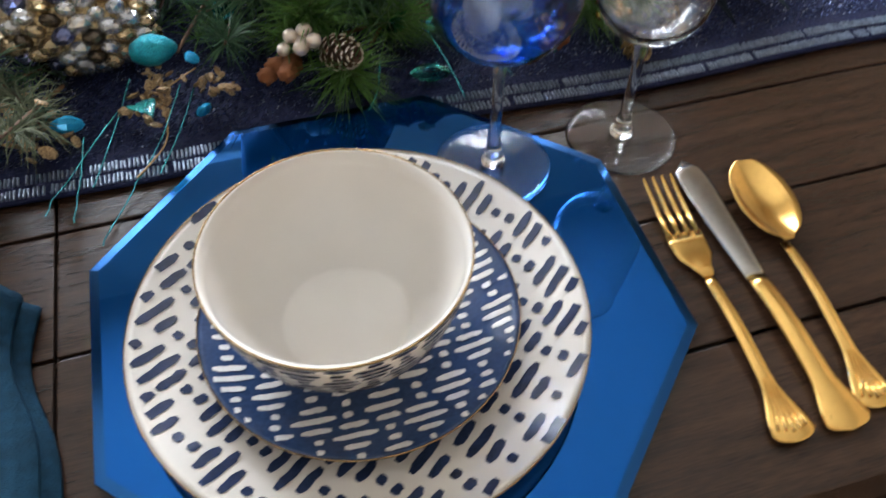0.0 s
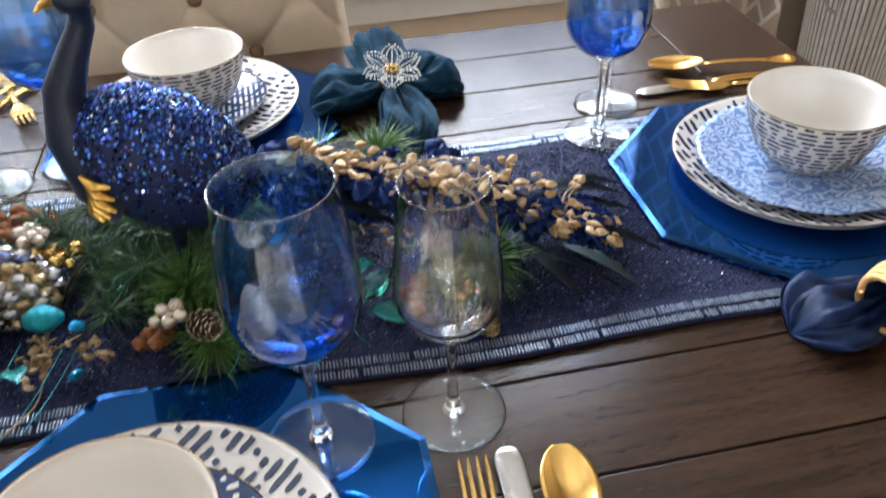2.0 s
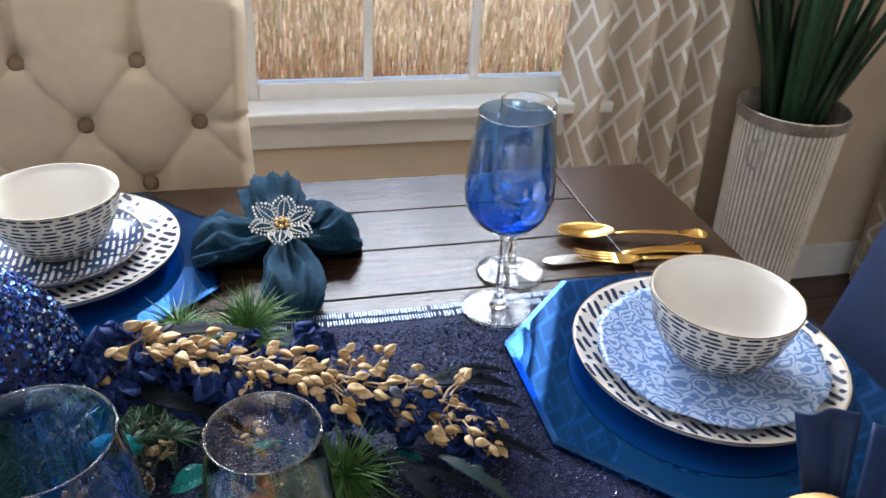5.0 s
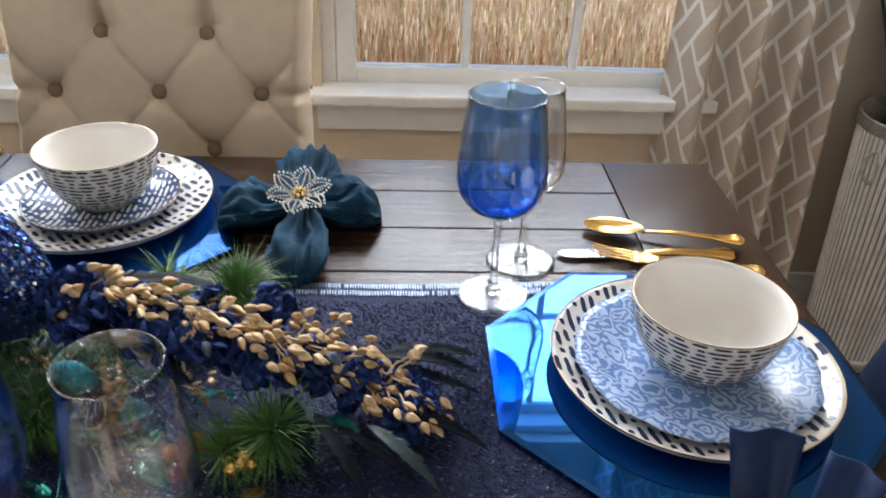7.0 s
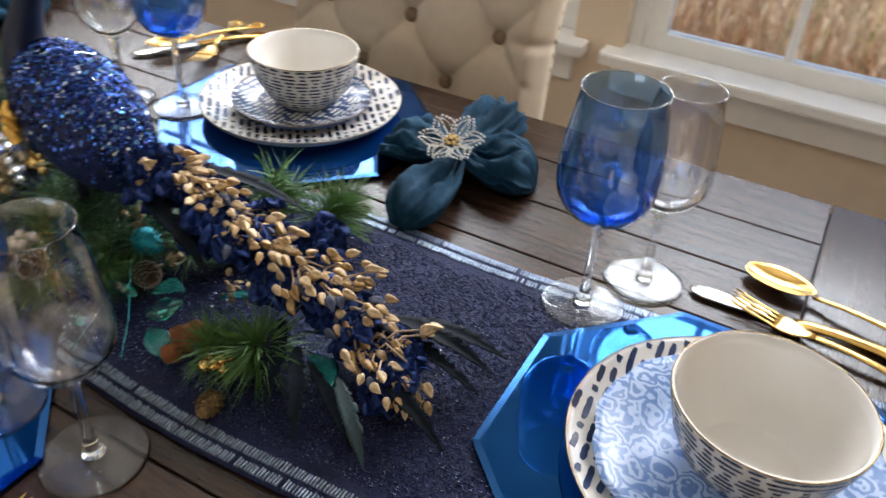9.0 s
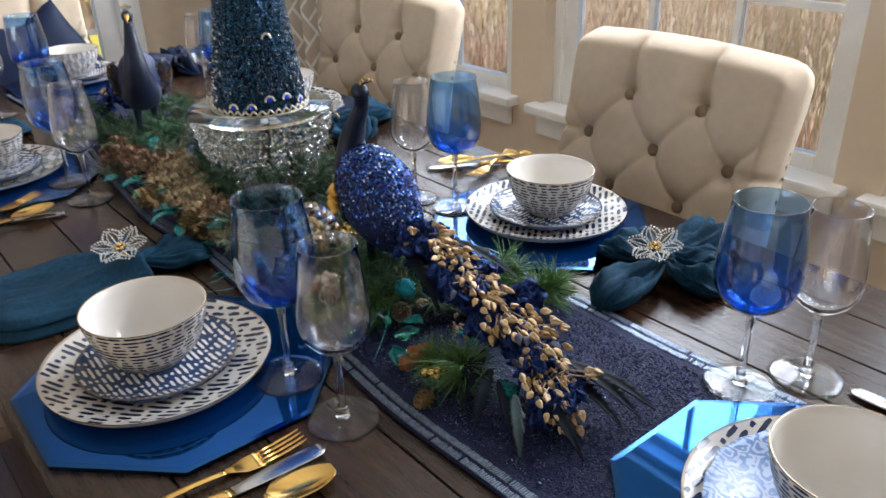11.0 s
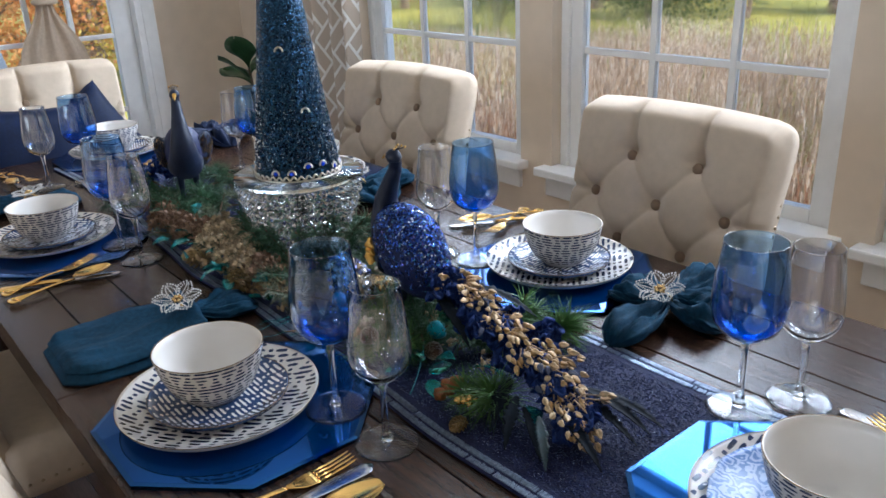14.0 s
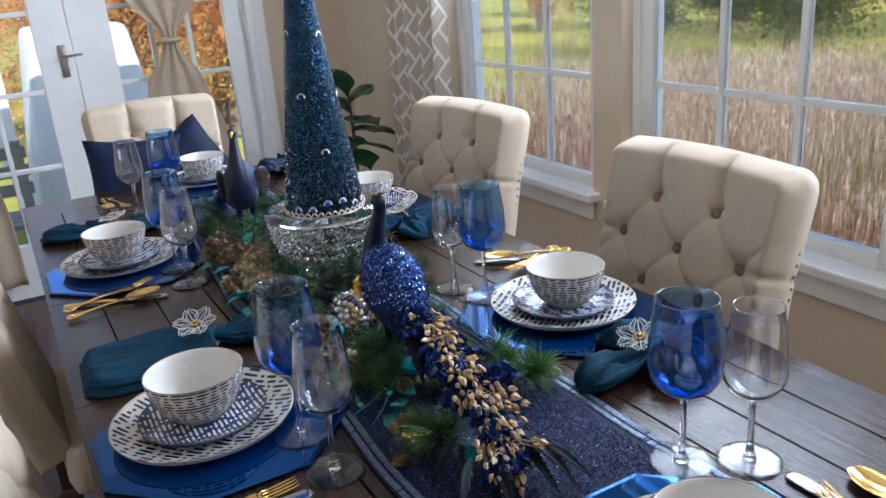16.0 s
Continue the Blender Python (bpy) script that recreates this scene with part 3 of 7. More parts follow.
tagged(part("beadwork", me, None, runner, "glittering navy seed beads"), kind="stuff")

# ---- place settings ----
M_WHITEINK = mat("white_brush_glaze", (0.80, 0.80, 0.80), 0.16, noise_scale=90, vary=0.12, coat=0.4)


def strokes(place, normal_up, direction, r0, r1, pitch, length, thick, seed, bm=None, rows=5, proud=0.0005):
    """Lens-shaped clusters of parallel brush strokes printed in one direction; place(x, y) gives the height."""
    r = random.Random(seed)
    bm = bm or bmesh.new()
    c, s = math.cos(direction), math.sin(direction)
    prof = [0.22, 0.62, 1.0, 0.70, 0.26][:rows]
    period_u = length * 1.28
    vmax = int(r1 / pitch) + 1
    for i in range(-vmax, vmax + 1):
        v = i * pitch
        for k in range(-8, 9):
            phase = (i + (2 if k % 2 else 0) + 50) % 5
            L = length * prof[phase] * r.uniform(0.85, 1.12)
            u0 = k * period_u / 1.55 + r.uniform(-1, 1) * 0.05 * length
            if abs(prof[phase]) < 0.1:
                continue
            n = 5
            row_l, row_r = [], []
            for q in range(n + 1):
                f = q / n
                u = u0 + (f - 0.5) * L
                x, y = u * c - v * s, u * s + v * c
                d = math.hypot(x, y)
                if d < r0 or d > r1:
                    if len(row_l) > 1:
                        break
                    row_l, row_r = [], []
                    continue
                w = thick / 2 * (0.55 if q in (0, n) else 1.0) * r.uniform(0.9, 1.1)
                jag = r.uniform(-0.08, 0.08) * thick
                row_l.append(((x - s * (w + jag)), (y + c * (w + jag))))
                row_r.append(((x + s * (w - jag)), (y - c * (w - jag))))
            if len(row_l) < 2:
                continue
            vl = [bm.verts.new((x, y, place(math.hypot(x, y)) + proud)) for x, y in row_l]
            vr = [bm.verts.new((x, y, place(math.hypot(x, y)) + proud)) for x, y in row_r]
            for q in range(len(vl) - 1):
                bm.faces.new((vl[q], vr[q], vr[q + 1], vl[q + 1]))
    return bm


def curve_z(profile):
    def f(r):
        for (r0, z0), (r1, z1) in zip(profile, profile[1:]):
            if r0 <= r <= r1:
                return z0 + (z1 - z0) * (r - r0) / (r1 - r0)
        return profile[-1][1]
    return f


def plate_profile(R, h, flat):
    """Upper surface of a shallow plate, from its middle to its rim."""
    pts = [(0.0, 0.0045)]
    n = 12
    for k in range(n + 1):
        r = R * flat + (R - R * flat) * k / n
        pts.append((r, 0.0045 + (h - 0.0045) * (k / n) ** 1.7))
    return pts


def plate_meshes(R, h, flat, base, name):
    top = plate_profile(R, h, flat)
    foot = R * flat * 0.92
    under = [(R - 0.0012, h - 0.0012)] + [(r + 0.001, z - 0.0042) for r, z in top[-2:1:-1]] + [(foot + 0.003, 0.0004), (foot, 0.0), (foot - 0.004, 0.0002), (foot - 0.006, 0.0014), (0.0, 0.0014)]
    body = mesh_of(name, lathe(top + under, 96), base)
    rim = mesh_of("gold_rim", lathe([(R - 0.0002, h + 0.0003), (R + 0.0003, h + 0.0002), (R + 0.0004, h - 0.0006), (R - 0.0004, h - 0.0007)], 96, close=True), M_GOLDRIM)
    return body, rim, curve_z(top)


PL_R, PL_H = 0.1242, 0.0182
SP_R, SP_H = 0.0865, 0.015
BW_R, BW_H = 0.0668, 0.0685
plate_me, plate_rim, plate_z = plate_meshes(PL_R, PL_H, 0.60, M_PORC, "dinner_plate")
salad_me, salad_rim, salad_z = plate_meshes(SP_R, SP_H, 0.62, M_NAVYPLATE, "salad_plate")
plate_ink = mesh_of("brushed_pattern", strokes(plate_z, 1, 0.0, 0.058, 0.1215, 0.0093, 0.026, 0.0050, 3), M_NAVYINK)
salad_ink = mesh_of("brushed_pattern", strokes(salad_z, 1, 0.0, 0.026, 0.084, 0.0068, 0.022, 0.0034, 5), M_WHITEINK)

K, KZ = 0.941, 0.979
bowl_out = [(r * K, z * KZ) for r, z in [(0.0, 0.002), (0.027, 0.002), (0.029, 0.0), (0.034, 0.0), (0.036, 0.003), (0.044, 0.008), (0.054, 0.019), (0.0615, 0.033), (0.0665, 0.048), (0.0700, 0.062)]] + [(BW_R, BW_H)]
bowl_in = [(BW_R - 0.0022, BW_H - 0.0004)] + [(r * K, z * KZ) for r, z in [(0.0672, 0.060), (0.0635, 0.047), (0.0585, 0.033), (0.0510, 0.020), (0.0435, 0.0128), (0.0395, 0.0092), (0.0375, 0.0079), (0.0355, 0.0073), (0.0, 0.0068)]]
bowl_me = mesh_of("bowl", lathe(bowl_out + bowl_in, 96), M_PORC)
bowl_rim = mesh_of("gold_rim", lathe([(BW_R - 0.0004, BW_H + 0.0003), (BW_R + 0.0003, BW_H + 0.0003), (BW_R + 0.0004, BW_H - 0.0006), (BW_R - 0.0010, BW_H - 0.0005)], 96, close=True), M_GOLDRIM)


def bowl_ink_mesh():
    """Rows of horizontal dashes in lens-shaped clusters round the outside."""
    bm = bmesh.new()
    r = random.Random(11)
    prof = [0.3, 0.65, 1.0, 0.8, 0.4]
    out = bowl_out[4:]

    def radius(z):
        for (r0, z0), (r1, z1) in zip(out, out[1:]):
            if z0 <= z <= z1:
                return r0 + (r1 - r0) * (z - z0) / (z1 - z0)
        return out[-1][0]
    n_col = 26
    rows = 12
    for i in range(rows):
        z = 0.0118 + i * 0.0049
        for k in range(n_col):
            phase = (i + (2 if k % 2 else 0) + (1 if k % 5 == 0 else 0)) % 5
            half = math.pi / n_col * prof[phase] * r.uniform(1.05, 1.35)
            a0 = 2 * math.pi * k / n_col + r.uniform(-0.02, 0.02)
            lo, hi = [], []
            n = 5
            for q in range(n + 1):
                a = a0 - half + 2 * half * q / n
                w = 0.00125 * (0.5 if q in (0, n) else 1) * r.uniform(0.85, 1.15)
                for zz, row in ((z - w, lo), (z + w, hi)):
                    R = radius(zz) + 0.0005
                    row.append(bm.verts.new((R * math.cos(a), R * math.sin(a), zz - 0.0002)))
            for q in range(n):
                bm.faces.new((lo[q], lo[q + 1], hi[q + 1], hi[q]))
    return mesh_of("brushed_pattern", bm, M_NAVYINK)


bowl_ink = bowl_ink_mesh()

OCT = 0.328


def charger_mesh():
    bm = bmesh.new()
    R = OCT / 2 / math.cos(math.pi / 8)
    rows = [(R, 0.0), (R, 0.0049), (R - 0.0060, 0.0055), (0, 0.0055)]
    rings = []
    for r, z in rows[:3]:
        rings.append([bm.verts.new((r * math.cos(math.pi / 8 + k * math.pi / 4), r * math.sin(math.pi / 8 + k * math.pi / 4), z)) for k in range(8)])
    for n, (a, b) in enumerate(zip(rings, rings[1:])):
        for k in range(8):
            bm.faces.new((a[k], a[(k + 1) % 8], b[(k + 1) % 8], b[k]))
    bm.faces.new(rings[0][::-1])
    mid = bmesh.new()
    low, high = [], []
    for k in range(8):
        a = math.pi / 8 + k * math.pi / 4
        low.append(mid.verts.new((rows[2][0] * math.cos(a), rows[2][0] * math.sin(a), 0.0008)))
        high.append(mid.verts.new((rows[2][0] * math.cos(a), rows[2][0] * math.sin(a), 0.0056)))
    mid.faces.new(high)
    mid.faces.new(low[::-1])
    for k in range(8):
        mid.faces.new((low[k], low[(k + 1) % 8], high[(k + 1) % 8], high[k]))
    return mesh_of("mirror", mid, M_MIRROR, smooth=False), mesh_of("bevelled_edge", bm, M_BEVEL, smooth=False)


CHARGER = charger_mesh()


GLASS_SCALE = {"blue": (0.98, 0.956), "clear": (0.965, 0.9505)}


def glass_meshes(kind):
    """Bowl, stem and foot of a wine glass, the bowl a thin shell."""
    if kind == "blue":
        out = [(0.0, 0.096), (0.010, 0.097), (0.022, 0.102), (0.033, 0.111), (0.0405, 0.124), (0.0432, 0.138), (0.0430, 0.155), (0.0410, 0.178), (0.0378, 0.202), (0.0352, 0.222)]
        stem_top, foot_r = 0.0965, 0.0400
    else:
        out = [(0.0, 0.088), (0.008, 0.089), (0.020, 0.094), (0.030, 0.104), (0.0355, 0.116), (0.0370, 0.128), (0.0358, 0.146), (0.0335, 0.168), (0.0305, 0.192), (0.0285, 0.210)]
        stem_top, foot_r = 0.0885, 0.0400
    kr, kz = GLASS_SCALE[kind]
    out = [(r * kr, z * kz) for r, z in out]
    stem_top, foot_r = stem_top * kz, 0.0377
    th = 0.0013
    (ra, za), (rb, zb) = out[-2], out[-1]
    out = out[:-1] + [(ra + (rb - ra) * 0.97, za + (zb - za) * 0.97), (rb, zb)]
    out[-1] = (rb + 0.0005, zb)
    inner = [(max(0.0, r - th), z + (0.0035 if r < 0.03 and z < 0.11 else 0.0)) for r, z in out[:-1]] + [(out[-1][0] - th, out[-1][1] - 0.0002)]
    bowl = lathe(out + [(out[-1][0] - th * 0.2, out[-1][1] + 0.0004), (out[-1][0] - th * 0.8, out[-1][1] + 0.0004)] + inner[::-1], 64)
    stem = lathe([(0.0, 0.0048), (0.0085, 0.0052), (0.0058, 0.011), (0.0042, 0.022), (0.0036, 0.045), (0.0036, stem_top - 0.02), (0.0048, stem_top - 0.006), (0.0078, stem_top - 0.0005), (0.0, stem_top - 0.0003)], 24)
    foot = lathe([(0.0, 0.0004), (foot_r - 0.004, 0.0), (foot_r - 0.0008, 0.0002), (foot_r, 0.0008), (foot_r, 0.0014), (foot_r - 0.0008, 0.0019), (foot_r - 0.006, 0.0022), (0.016, 0.0036), (0.0, 0.0046)], 64)
    for m in (bowl, stem, foot):
        bmesh.ops.recalc_face_normals(m, faces=m.faces)
    return bowl, stem, foot


b_, s_, f_ = glass_meshes("blue")
BLUE = mesh_of("bowl", b_, M_BLUEGLASS), mesh_of("stem", s_, M_CLEAR), mesh_of("foot", f_, M_FOOTGLASS)
b_, s_, f_ = glass_meshes("clear")
CLEAR = mesh_of("bowl", b_, M_THIN), mesh_of("stem", s_, M_CLEAR), mesh_of("foot", f_, M_FOOTGLASS)


LIPS = []
for r0, z0 in ((0.0352 * 0.98, 0.222 * 0.956), (0.0285 * 0.965, 0.210 * 0.9505)):
    lb = bmesh.new()
    tube(lb, [(r0 * math.cos(2 * math.pi * k / 48), r0 * math.sin(2 * math.pi * k / 48), z0 + 0.0005) for k in range(49)], 0.00032, 8, cap=False)
    LIPS.append(mesh_of("lip", lb, M_THIN))


def wine_glass(x, y, z, blue, label):
    g = thing("wine_glass", label, "wine glass", pose(x, y, z, 0, 0, rng.uniform(0, 360)), group="blue wine glasses" if blue else "clear wine glasses")
    me = BLUE if blue else CLEAR
    part("bowl", me[0], None, g, "cobalt-tinted bowl" if blue else "")
    part("lip", LIPS[0 if blue else 1], None, g)
    part("stem", me[1], None, g)
    part("foot", me[2], None, g)
    return g


def setting(x, y, z, shift, ink, where, fancy=None, bowl=(0.0, 0.0)):
    """Charger, dinner plate, salad plate and bowl, one on top of the other."""
    c = thing("charger", f"octagonal blue mirror charger {where}", "charger plate", pose(x + shift[0], y + shift[1], z + 0.0005), group="mirror chargers")
    part("mirror", CHARGER[0], None, c)
    part("bevelled_edge", CHARGER[1], None, c, "bevelled blue glass edge")
    z += 0.0065
    p = thing("dinner_plate", f"white dinner plate with navy brush strokes {where}", "plate", pose(x, y, z, 0, 0, ink), plate_me, group="dinner plates")
    part("gold_rim", plate_rim, None, p, "thin gold rim")
    part("brushed_pattern", plate_ink, None, p, "navy brush-stroke pattern")
    z += 0.0050
    if fancy is None:
        s = thing("salad_plate", f"navy salad plate with white brush strokes {where}", "plate", pose(x, y, z, 0, 0, ink - 38), salad_me, group="salad plates")
        part("gold_rim", salad_rim, None, s, "thin gold rim")
        part("brushed_pattern", salad_ink, None, s, "white brush-stroke pattern")
        z += 0.0050
    else:
        z = fancy(x, y, z)
    b = thing("bowl", f"white bowl with navy dashes {where}", "bowl", pose(x + bowl[0], y + bowl[1], z, 0, 0, ink * 1.7), bowl_me, group="soup bowls")
    part("gold_rim", bowl_rim, None, b, "thin gold rim")
    part("brushed_pattern", bowl_ink, None, b, "rows of navy dashes")


def scallop_plate():
    """Paisley plate with a wavy, scalloped rim."""
    m = bpy.data.materials.new("blue_paisley_transfer")
    m.use_nodes = True
    nt = m.node_tree
    b = nt.nodes["Principled BSDF"]
    b.inputs["Roughness"].default_value = 0.27
    co = nt.nodes.new("ShaderNodeTexCoord")
    nz = nt.nodes.new("ShaderNodeTexNoise")
    nz.inputs["Scale"].default_value, nz.inputs["Detail"].default_value = 55, 2.5
    nt.links.new(co.outputs["Object"], nz.inputs["Vector"])
    mix = nt.nodes.new("ShaderNodeVectorMath")
    mix.operation = "MULTIPLY_ADD"
    mix.inputs[1].default_value = (0.026, 0.026, 0.026)
    nt.links.new(nz.outputs["Color"], mix.inputs[0])
    nt.links.new(co.outputs["Object"], mix.inputs[2])
    vo = nt.nodes.new("ShaderNodeTexVoronoi")
    vo.inputs["Scale"].default_value = 42
    nt.links.new(mix.outputs[0], vo.inputs["Vector"])
    sn = nt.nodes.new("ShaderNodeMath")
    sn.operation = "MULTIPLY"
    sn.inputs[1].default_value = 27.0
    nt.links.new(vo.outputs["Distance"], sn.inputs[0])
    sn2 = nt.nodes.new("ShaderNodeMath")
    sn2.operation = "SINE"
    nt.links.new(sn.outputs[0], sn2.inputs[0])
    rp = nt.nodes.new("ShaderNodeValToRGB")
    rp.color_ramp.elements[0].position, rp.color_ramp.elements[1].position = 0.30, 0.72
    rp.color_ramp.elements[0].color, rp.color_ramp.elements[1].color = (0.38, 0.48, 0.67, 1), (0.12, 0.21, 0.43, 1)
    e = rp.color_ramp.elements.new(0.52)
    e.color = (0.24, 0.35, 0.57, 1)
    mr = nt.nodes.new("ShaderNodeMapRange")
    mr.inputs["From Min"].default_value = -1
    nt.links.new(sn2.outputs[0], mr.inputs["Value"])
    nt.links.new(mr.outputs[0], rp.inputs[0])
    nt.links.new(rp.outputs[0], b.inputs["Base Color"])
    R, seg = 0.1035, 144
    bm = bmesh.new()
    prof = [(0.0, 0.0045), (0.58, 0.0048), (0.66, 0.0065), (0.75, 0.010), (0.86, 0.0130), (0.94, 0.0146), (1.0, 0.0160), (1.0, 0.0142), (0.86, 0.0100), (0.72, 0.005), (0.60, 0.0004), (0.56, 0.0), (0.5, 0.0014), (0.0, 0.0014)]
    rings = []
    for f, z in prof:
        ring = []
        for k in range(seg):
            a = 2 * math.pi * k / seg
            wave = 1 + (0.030 * abs(math.sin(5 * a)) ** 0.7 - 0.018 + 0.006 * math.sin(20 * a)) * smoothstep(0.6, 1.0, f)
            ring.append(bm.verts.new((R * f * wave * math.cos(a), R * f * wave * math.sin(a), z)) if f > 0 else None)
        rings.append(ring if f > 0 else [bm.verts.new((0, 0, z))])
    for a, b2 in zip(rings, rings[1:]):
        for k in range(seg):
            k2 = (k + 1) % seg
            if len(a) == 1:
                bm.faces.new((a[0], b2[k], b2[k2]))
            elif len(b2) == 1:
                bm.faces.new((a[k2], a[k], b2[0]))
            else:
                bm.faces.new((a[k], b2[k], b2[k2], a[k2]))
    bmesh.ops.recalc_face_normals(bm, faces=bm.faces)
    return mesh_of("paisley_plate", bm, m)


PAISLEY = scallop_plate()


def paisley(x, y, z):
    thing("salad_plate", "scalloped plate with blue paisley print, under a bowl", "plate", pose(x, y - 0.004, z, 0, 0, 17), PAISLEY, group="salad plates")
    return z + 0.0050


setting(0.446, -0.298, TOP, (0.018, 0.018), 38, "by the runner", bowl=(-0.008, -0.002))
setting(-0.355, -0.287, TOP, (0.026, 0.007), 70, "beside a folded napkin", bowl=(-0.001, -0.002))
setting(0.450, 0.321, TOP, (0.002, -0.014), 130, "before a window chair", bowl=(0.003, 0.005))
setting(-0.360, 0.328, TOP, (0.0, -0.005), 10, "behind the cone tree")
setting(1.054, 0.030, TOP + 0.004, (-0.012, -0.0045), 95, "at the runner's end", paisley, bowl=(0.005, 0.0))
setting(-0.975, 0.055, TOP + 0.004, (0.012, 0.0), 20, "before the host chair")
BLUES = ((0.557, -0.197, TOP + 0.0062), (0.890, 0.155, TOP + 0.0045), (0.329, 0.240, TOP + 0.0062), (-0.228, -0.191, TOP + 0.0062), (-0.763, -0.088, TOP + 0.0045), (-0.530, 0.262, TOP))
CLEARS = ((0.653, -0.190, TOP), (0.927, 0.226, TOP + 0.0005), (0.245, 0.224, TOP), (-0.131, -0.187, TOP), (-0.788, -0.177, TOP), (-0.579, 0.240, TOP))
for x, y, z in BLUES:
    wine_glass(x, y, z, True, "wine glass with cobalt blue bowl and clear stem")
for x, y, z in CLEARS:
    wine_glass(x, y, z, False, "clear tulip-shaped wine glass, empty")

# ---- flatware ----


def blade_strip(bm, rows, thick, mi=0):
    """A flat bar along y: rows of (y, half width, height, dish)."""
    up, dn = [], []
    n = 10
    for y, w, z, dish in rows:
        u, d = [], []
        for k in range(n + 1):
            f = -1 + 2 * k / n
            zz = z + dish * (f * f - 1)
            u.append(bm.verts.new((w * f, y, zz + thick / 2 * (1 - 0.55 * f * f))))
            d.append(bm.verts.new((w * f, y, zz - thick / 2 * (1 - 0.55 * f * f))))
        up.append(u)
        dn.append(d)
    for a, b, c, e in zip(up, up[1:], dn, dn[1:]):
        for k in range(n):
            bm.faces.new((a[k], a[k + 1], b[k + 1], b[k])).material_index = mi
            bm.faces.new((c[k + 1], c[k], e[k], e[k + 1])).material_index = mi
        bm.faces.new((a[0], b[0], e[0], c[0])).material_index = mi
        bm.faces.new((b[n], a[n], c[n], e[n])).material_index = mi
    for u, d in ((up[0], dn[0]), (up[-1], dn[-1])):
        bm.faces.new(u + d[::-1])
    return bm


def handle_rows(y0, y1, w0, fan):
    """A handle from its neck y0 down to a fluted, fanned end y1."""
    out = []
    for k in range(25):
        f = k / 14 if k < 12 else 0.857 + 0.143 * math.sin((k - 12) / 12 * math.pi / 2)
        y = y0 + (y1 - y0) * f
        w = w0 + 0.0016 * f + (fan - w0) * smoothstep(0.66, 0.95, f)
        if f > 0.94:
            w *= math.sqrt(max(0.05, 1 - ((f - 0.94) / 0.06) ** 2))
        z = 0.0030 + 0.004 * math.sin(math.pi * min(1, f * 1.15)) * (1 - f)
        out.append((y, w, z, 0.0))
    return out


def flutes(y0, y1, fan):
    """Five raised ribs that spread over the handle's end."""
    out = []
    for k in (-2, -1, 0, 1, 2):
        bm = bmesh.new()
        tube(bm, [(k * 0.0010, y0, 0.0050), (k * fan * 0.22, (y0 + y1) / 2, 0.0047), (k * fan * 0.38, y1 + 0.005 + 0.0012 * abs(k), 0.0043)], [0.0006, 0.0010, 0.0011], 6)
        out.append(mesh_of("flute", bm, M_GOLD))
    return out


FLUTES = {"fork": flutes(-0.150, -0.187, 0.0105), "knife": flutes(-0.160, -0.200, 0.0115), "spoon": flutes(-0.145, -0.180, 0.0100)}


def fork_meshes():
    h = blade_strip(bmesh.new(), handle_rows(-0.078, -0.187, 0.0032, 0.0105), 0.0032)
    bmesh.ops.recalc_face_normals(h, faces=h.faces)
    t = blade_strip(bmesh.new(), [(-0.080, 0.0032, 0.0045, 0), (-0.072, 0.0060, 0.0030, 0.0), (-0.063, 0.0108, 0.0022, 0.0004), (-0.052, 0.0122, 0.0020, 0.0006), (-0.044, 0.0120, 0.0024, 0.0005)], 0.0022)
    bmesh.ops.recalc_face_normals(t, faces=t.faces)
    tine = bmesh.new()
    tube(tine, [(0, -0.0448, 0.0024), (0, -0.025, 0.0036), (0, -0.008, 0.0062), (0, 0.0, 0.0082)], [0.0020, 0.0019, 0.0016, 0.0007], 8, flat=0.6)
    return mesh_of("handle", h, M_GOLD), mesh_of("fork_head", t, M_GOLD), mesh_of("tine", tine, M_GOLD)


def knife_meshes():
    h = blade_strip(bmesh.new(), handle_rows(-0.098, -0.200, 0.0058, 0.0115), 0.0062)
    bmesh.ops.recalc_face_normals(h, faces=h.faces)
    t = bmesh.new()
    rows = []
    for k in range(13):
        f = k / 12
        y = -0.099 + 0.099 * f
        w = 0.0060 + 0.0040 * math.sin(min(1, f * 1.4) * math.pi / 2)
        if f > 0.86:
            w *= math.sqrt(max(0.02, 1 - ((f - 0.86) / 0.14) ** 2))
        rows.append((y, w, 0.0035, 0))
    blade_strip(t, rows, 0.0020)
    bmesh.ops.recalc_face_normals(t, faces=t.faces)
    return mesh_of("handle", h, M_GOLD), mesh_of("blade", t, M_STEEL)


def spoon_meshes():
    h = blade_strip(bmesh.new(), handle_rows(-0.066, -0.180, 0.0030, 0.0100), 0.0032)
    bmesh.ops.recalc_face_normals(h, faces=h.faces)
    rows = []
    for k in range(34):
        f = math.sin(k / 33 * math.pi / 2) if k > 16 else k / 16 * math.sin(16 / 33 * math.pi / 2)
        y = -0.068 + 0.068 * f
        e = (f - 0.52) / 0.50
        w = 0.0190 * math.sqrt(max(0.03, 1 - e * e)) if f > 0.16 else 0.0030 + 0.010 * smoothstep(0.0, 0.16, f)
        rows.append((y, w, 0.0085, 0.0068 * max(0.0, 1 - e * e)))
    t = blade_strip(bmesh.new(), rows, 0.0014)
    bmesh.ops.recalc_face_normals(t, faces=t.faces)
    return mesh_of("handle", h, M_GOLD), mesh_of("spoon_bowl", t, M_GOLD)


FORK, KNIFE, SPOON = fork_meshes(), knife_meshes(), spoon_meshes()


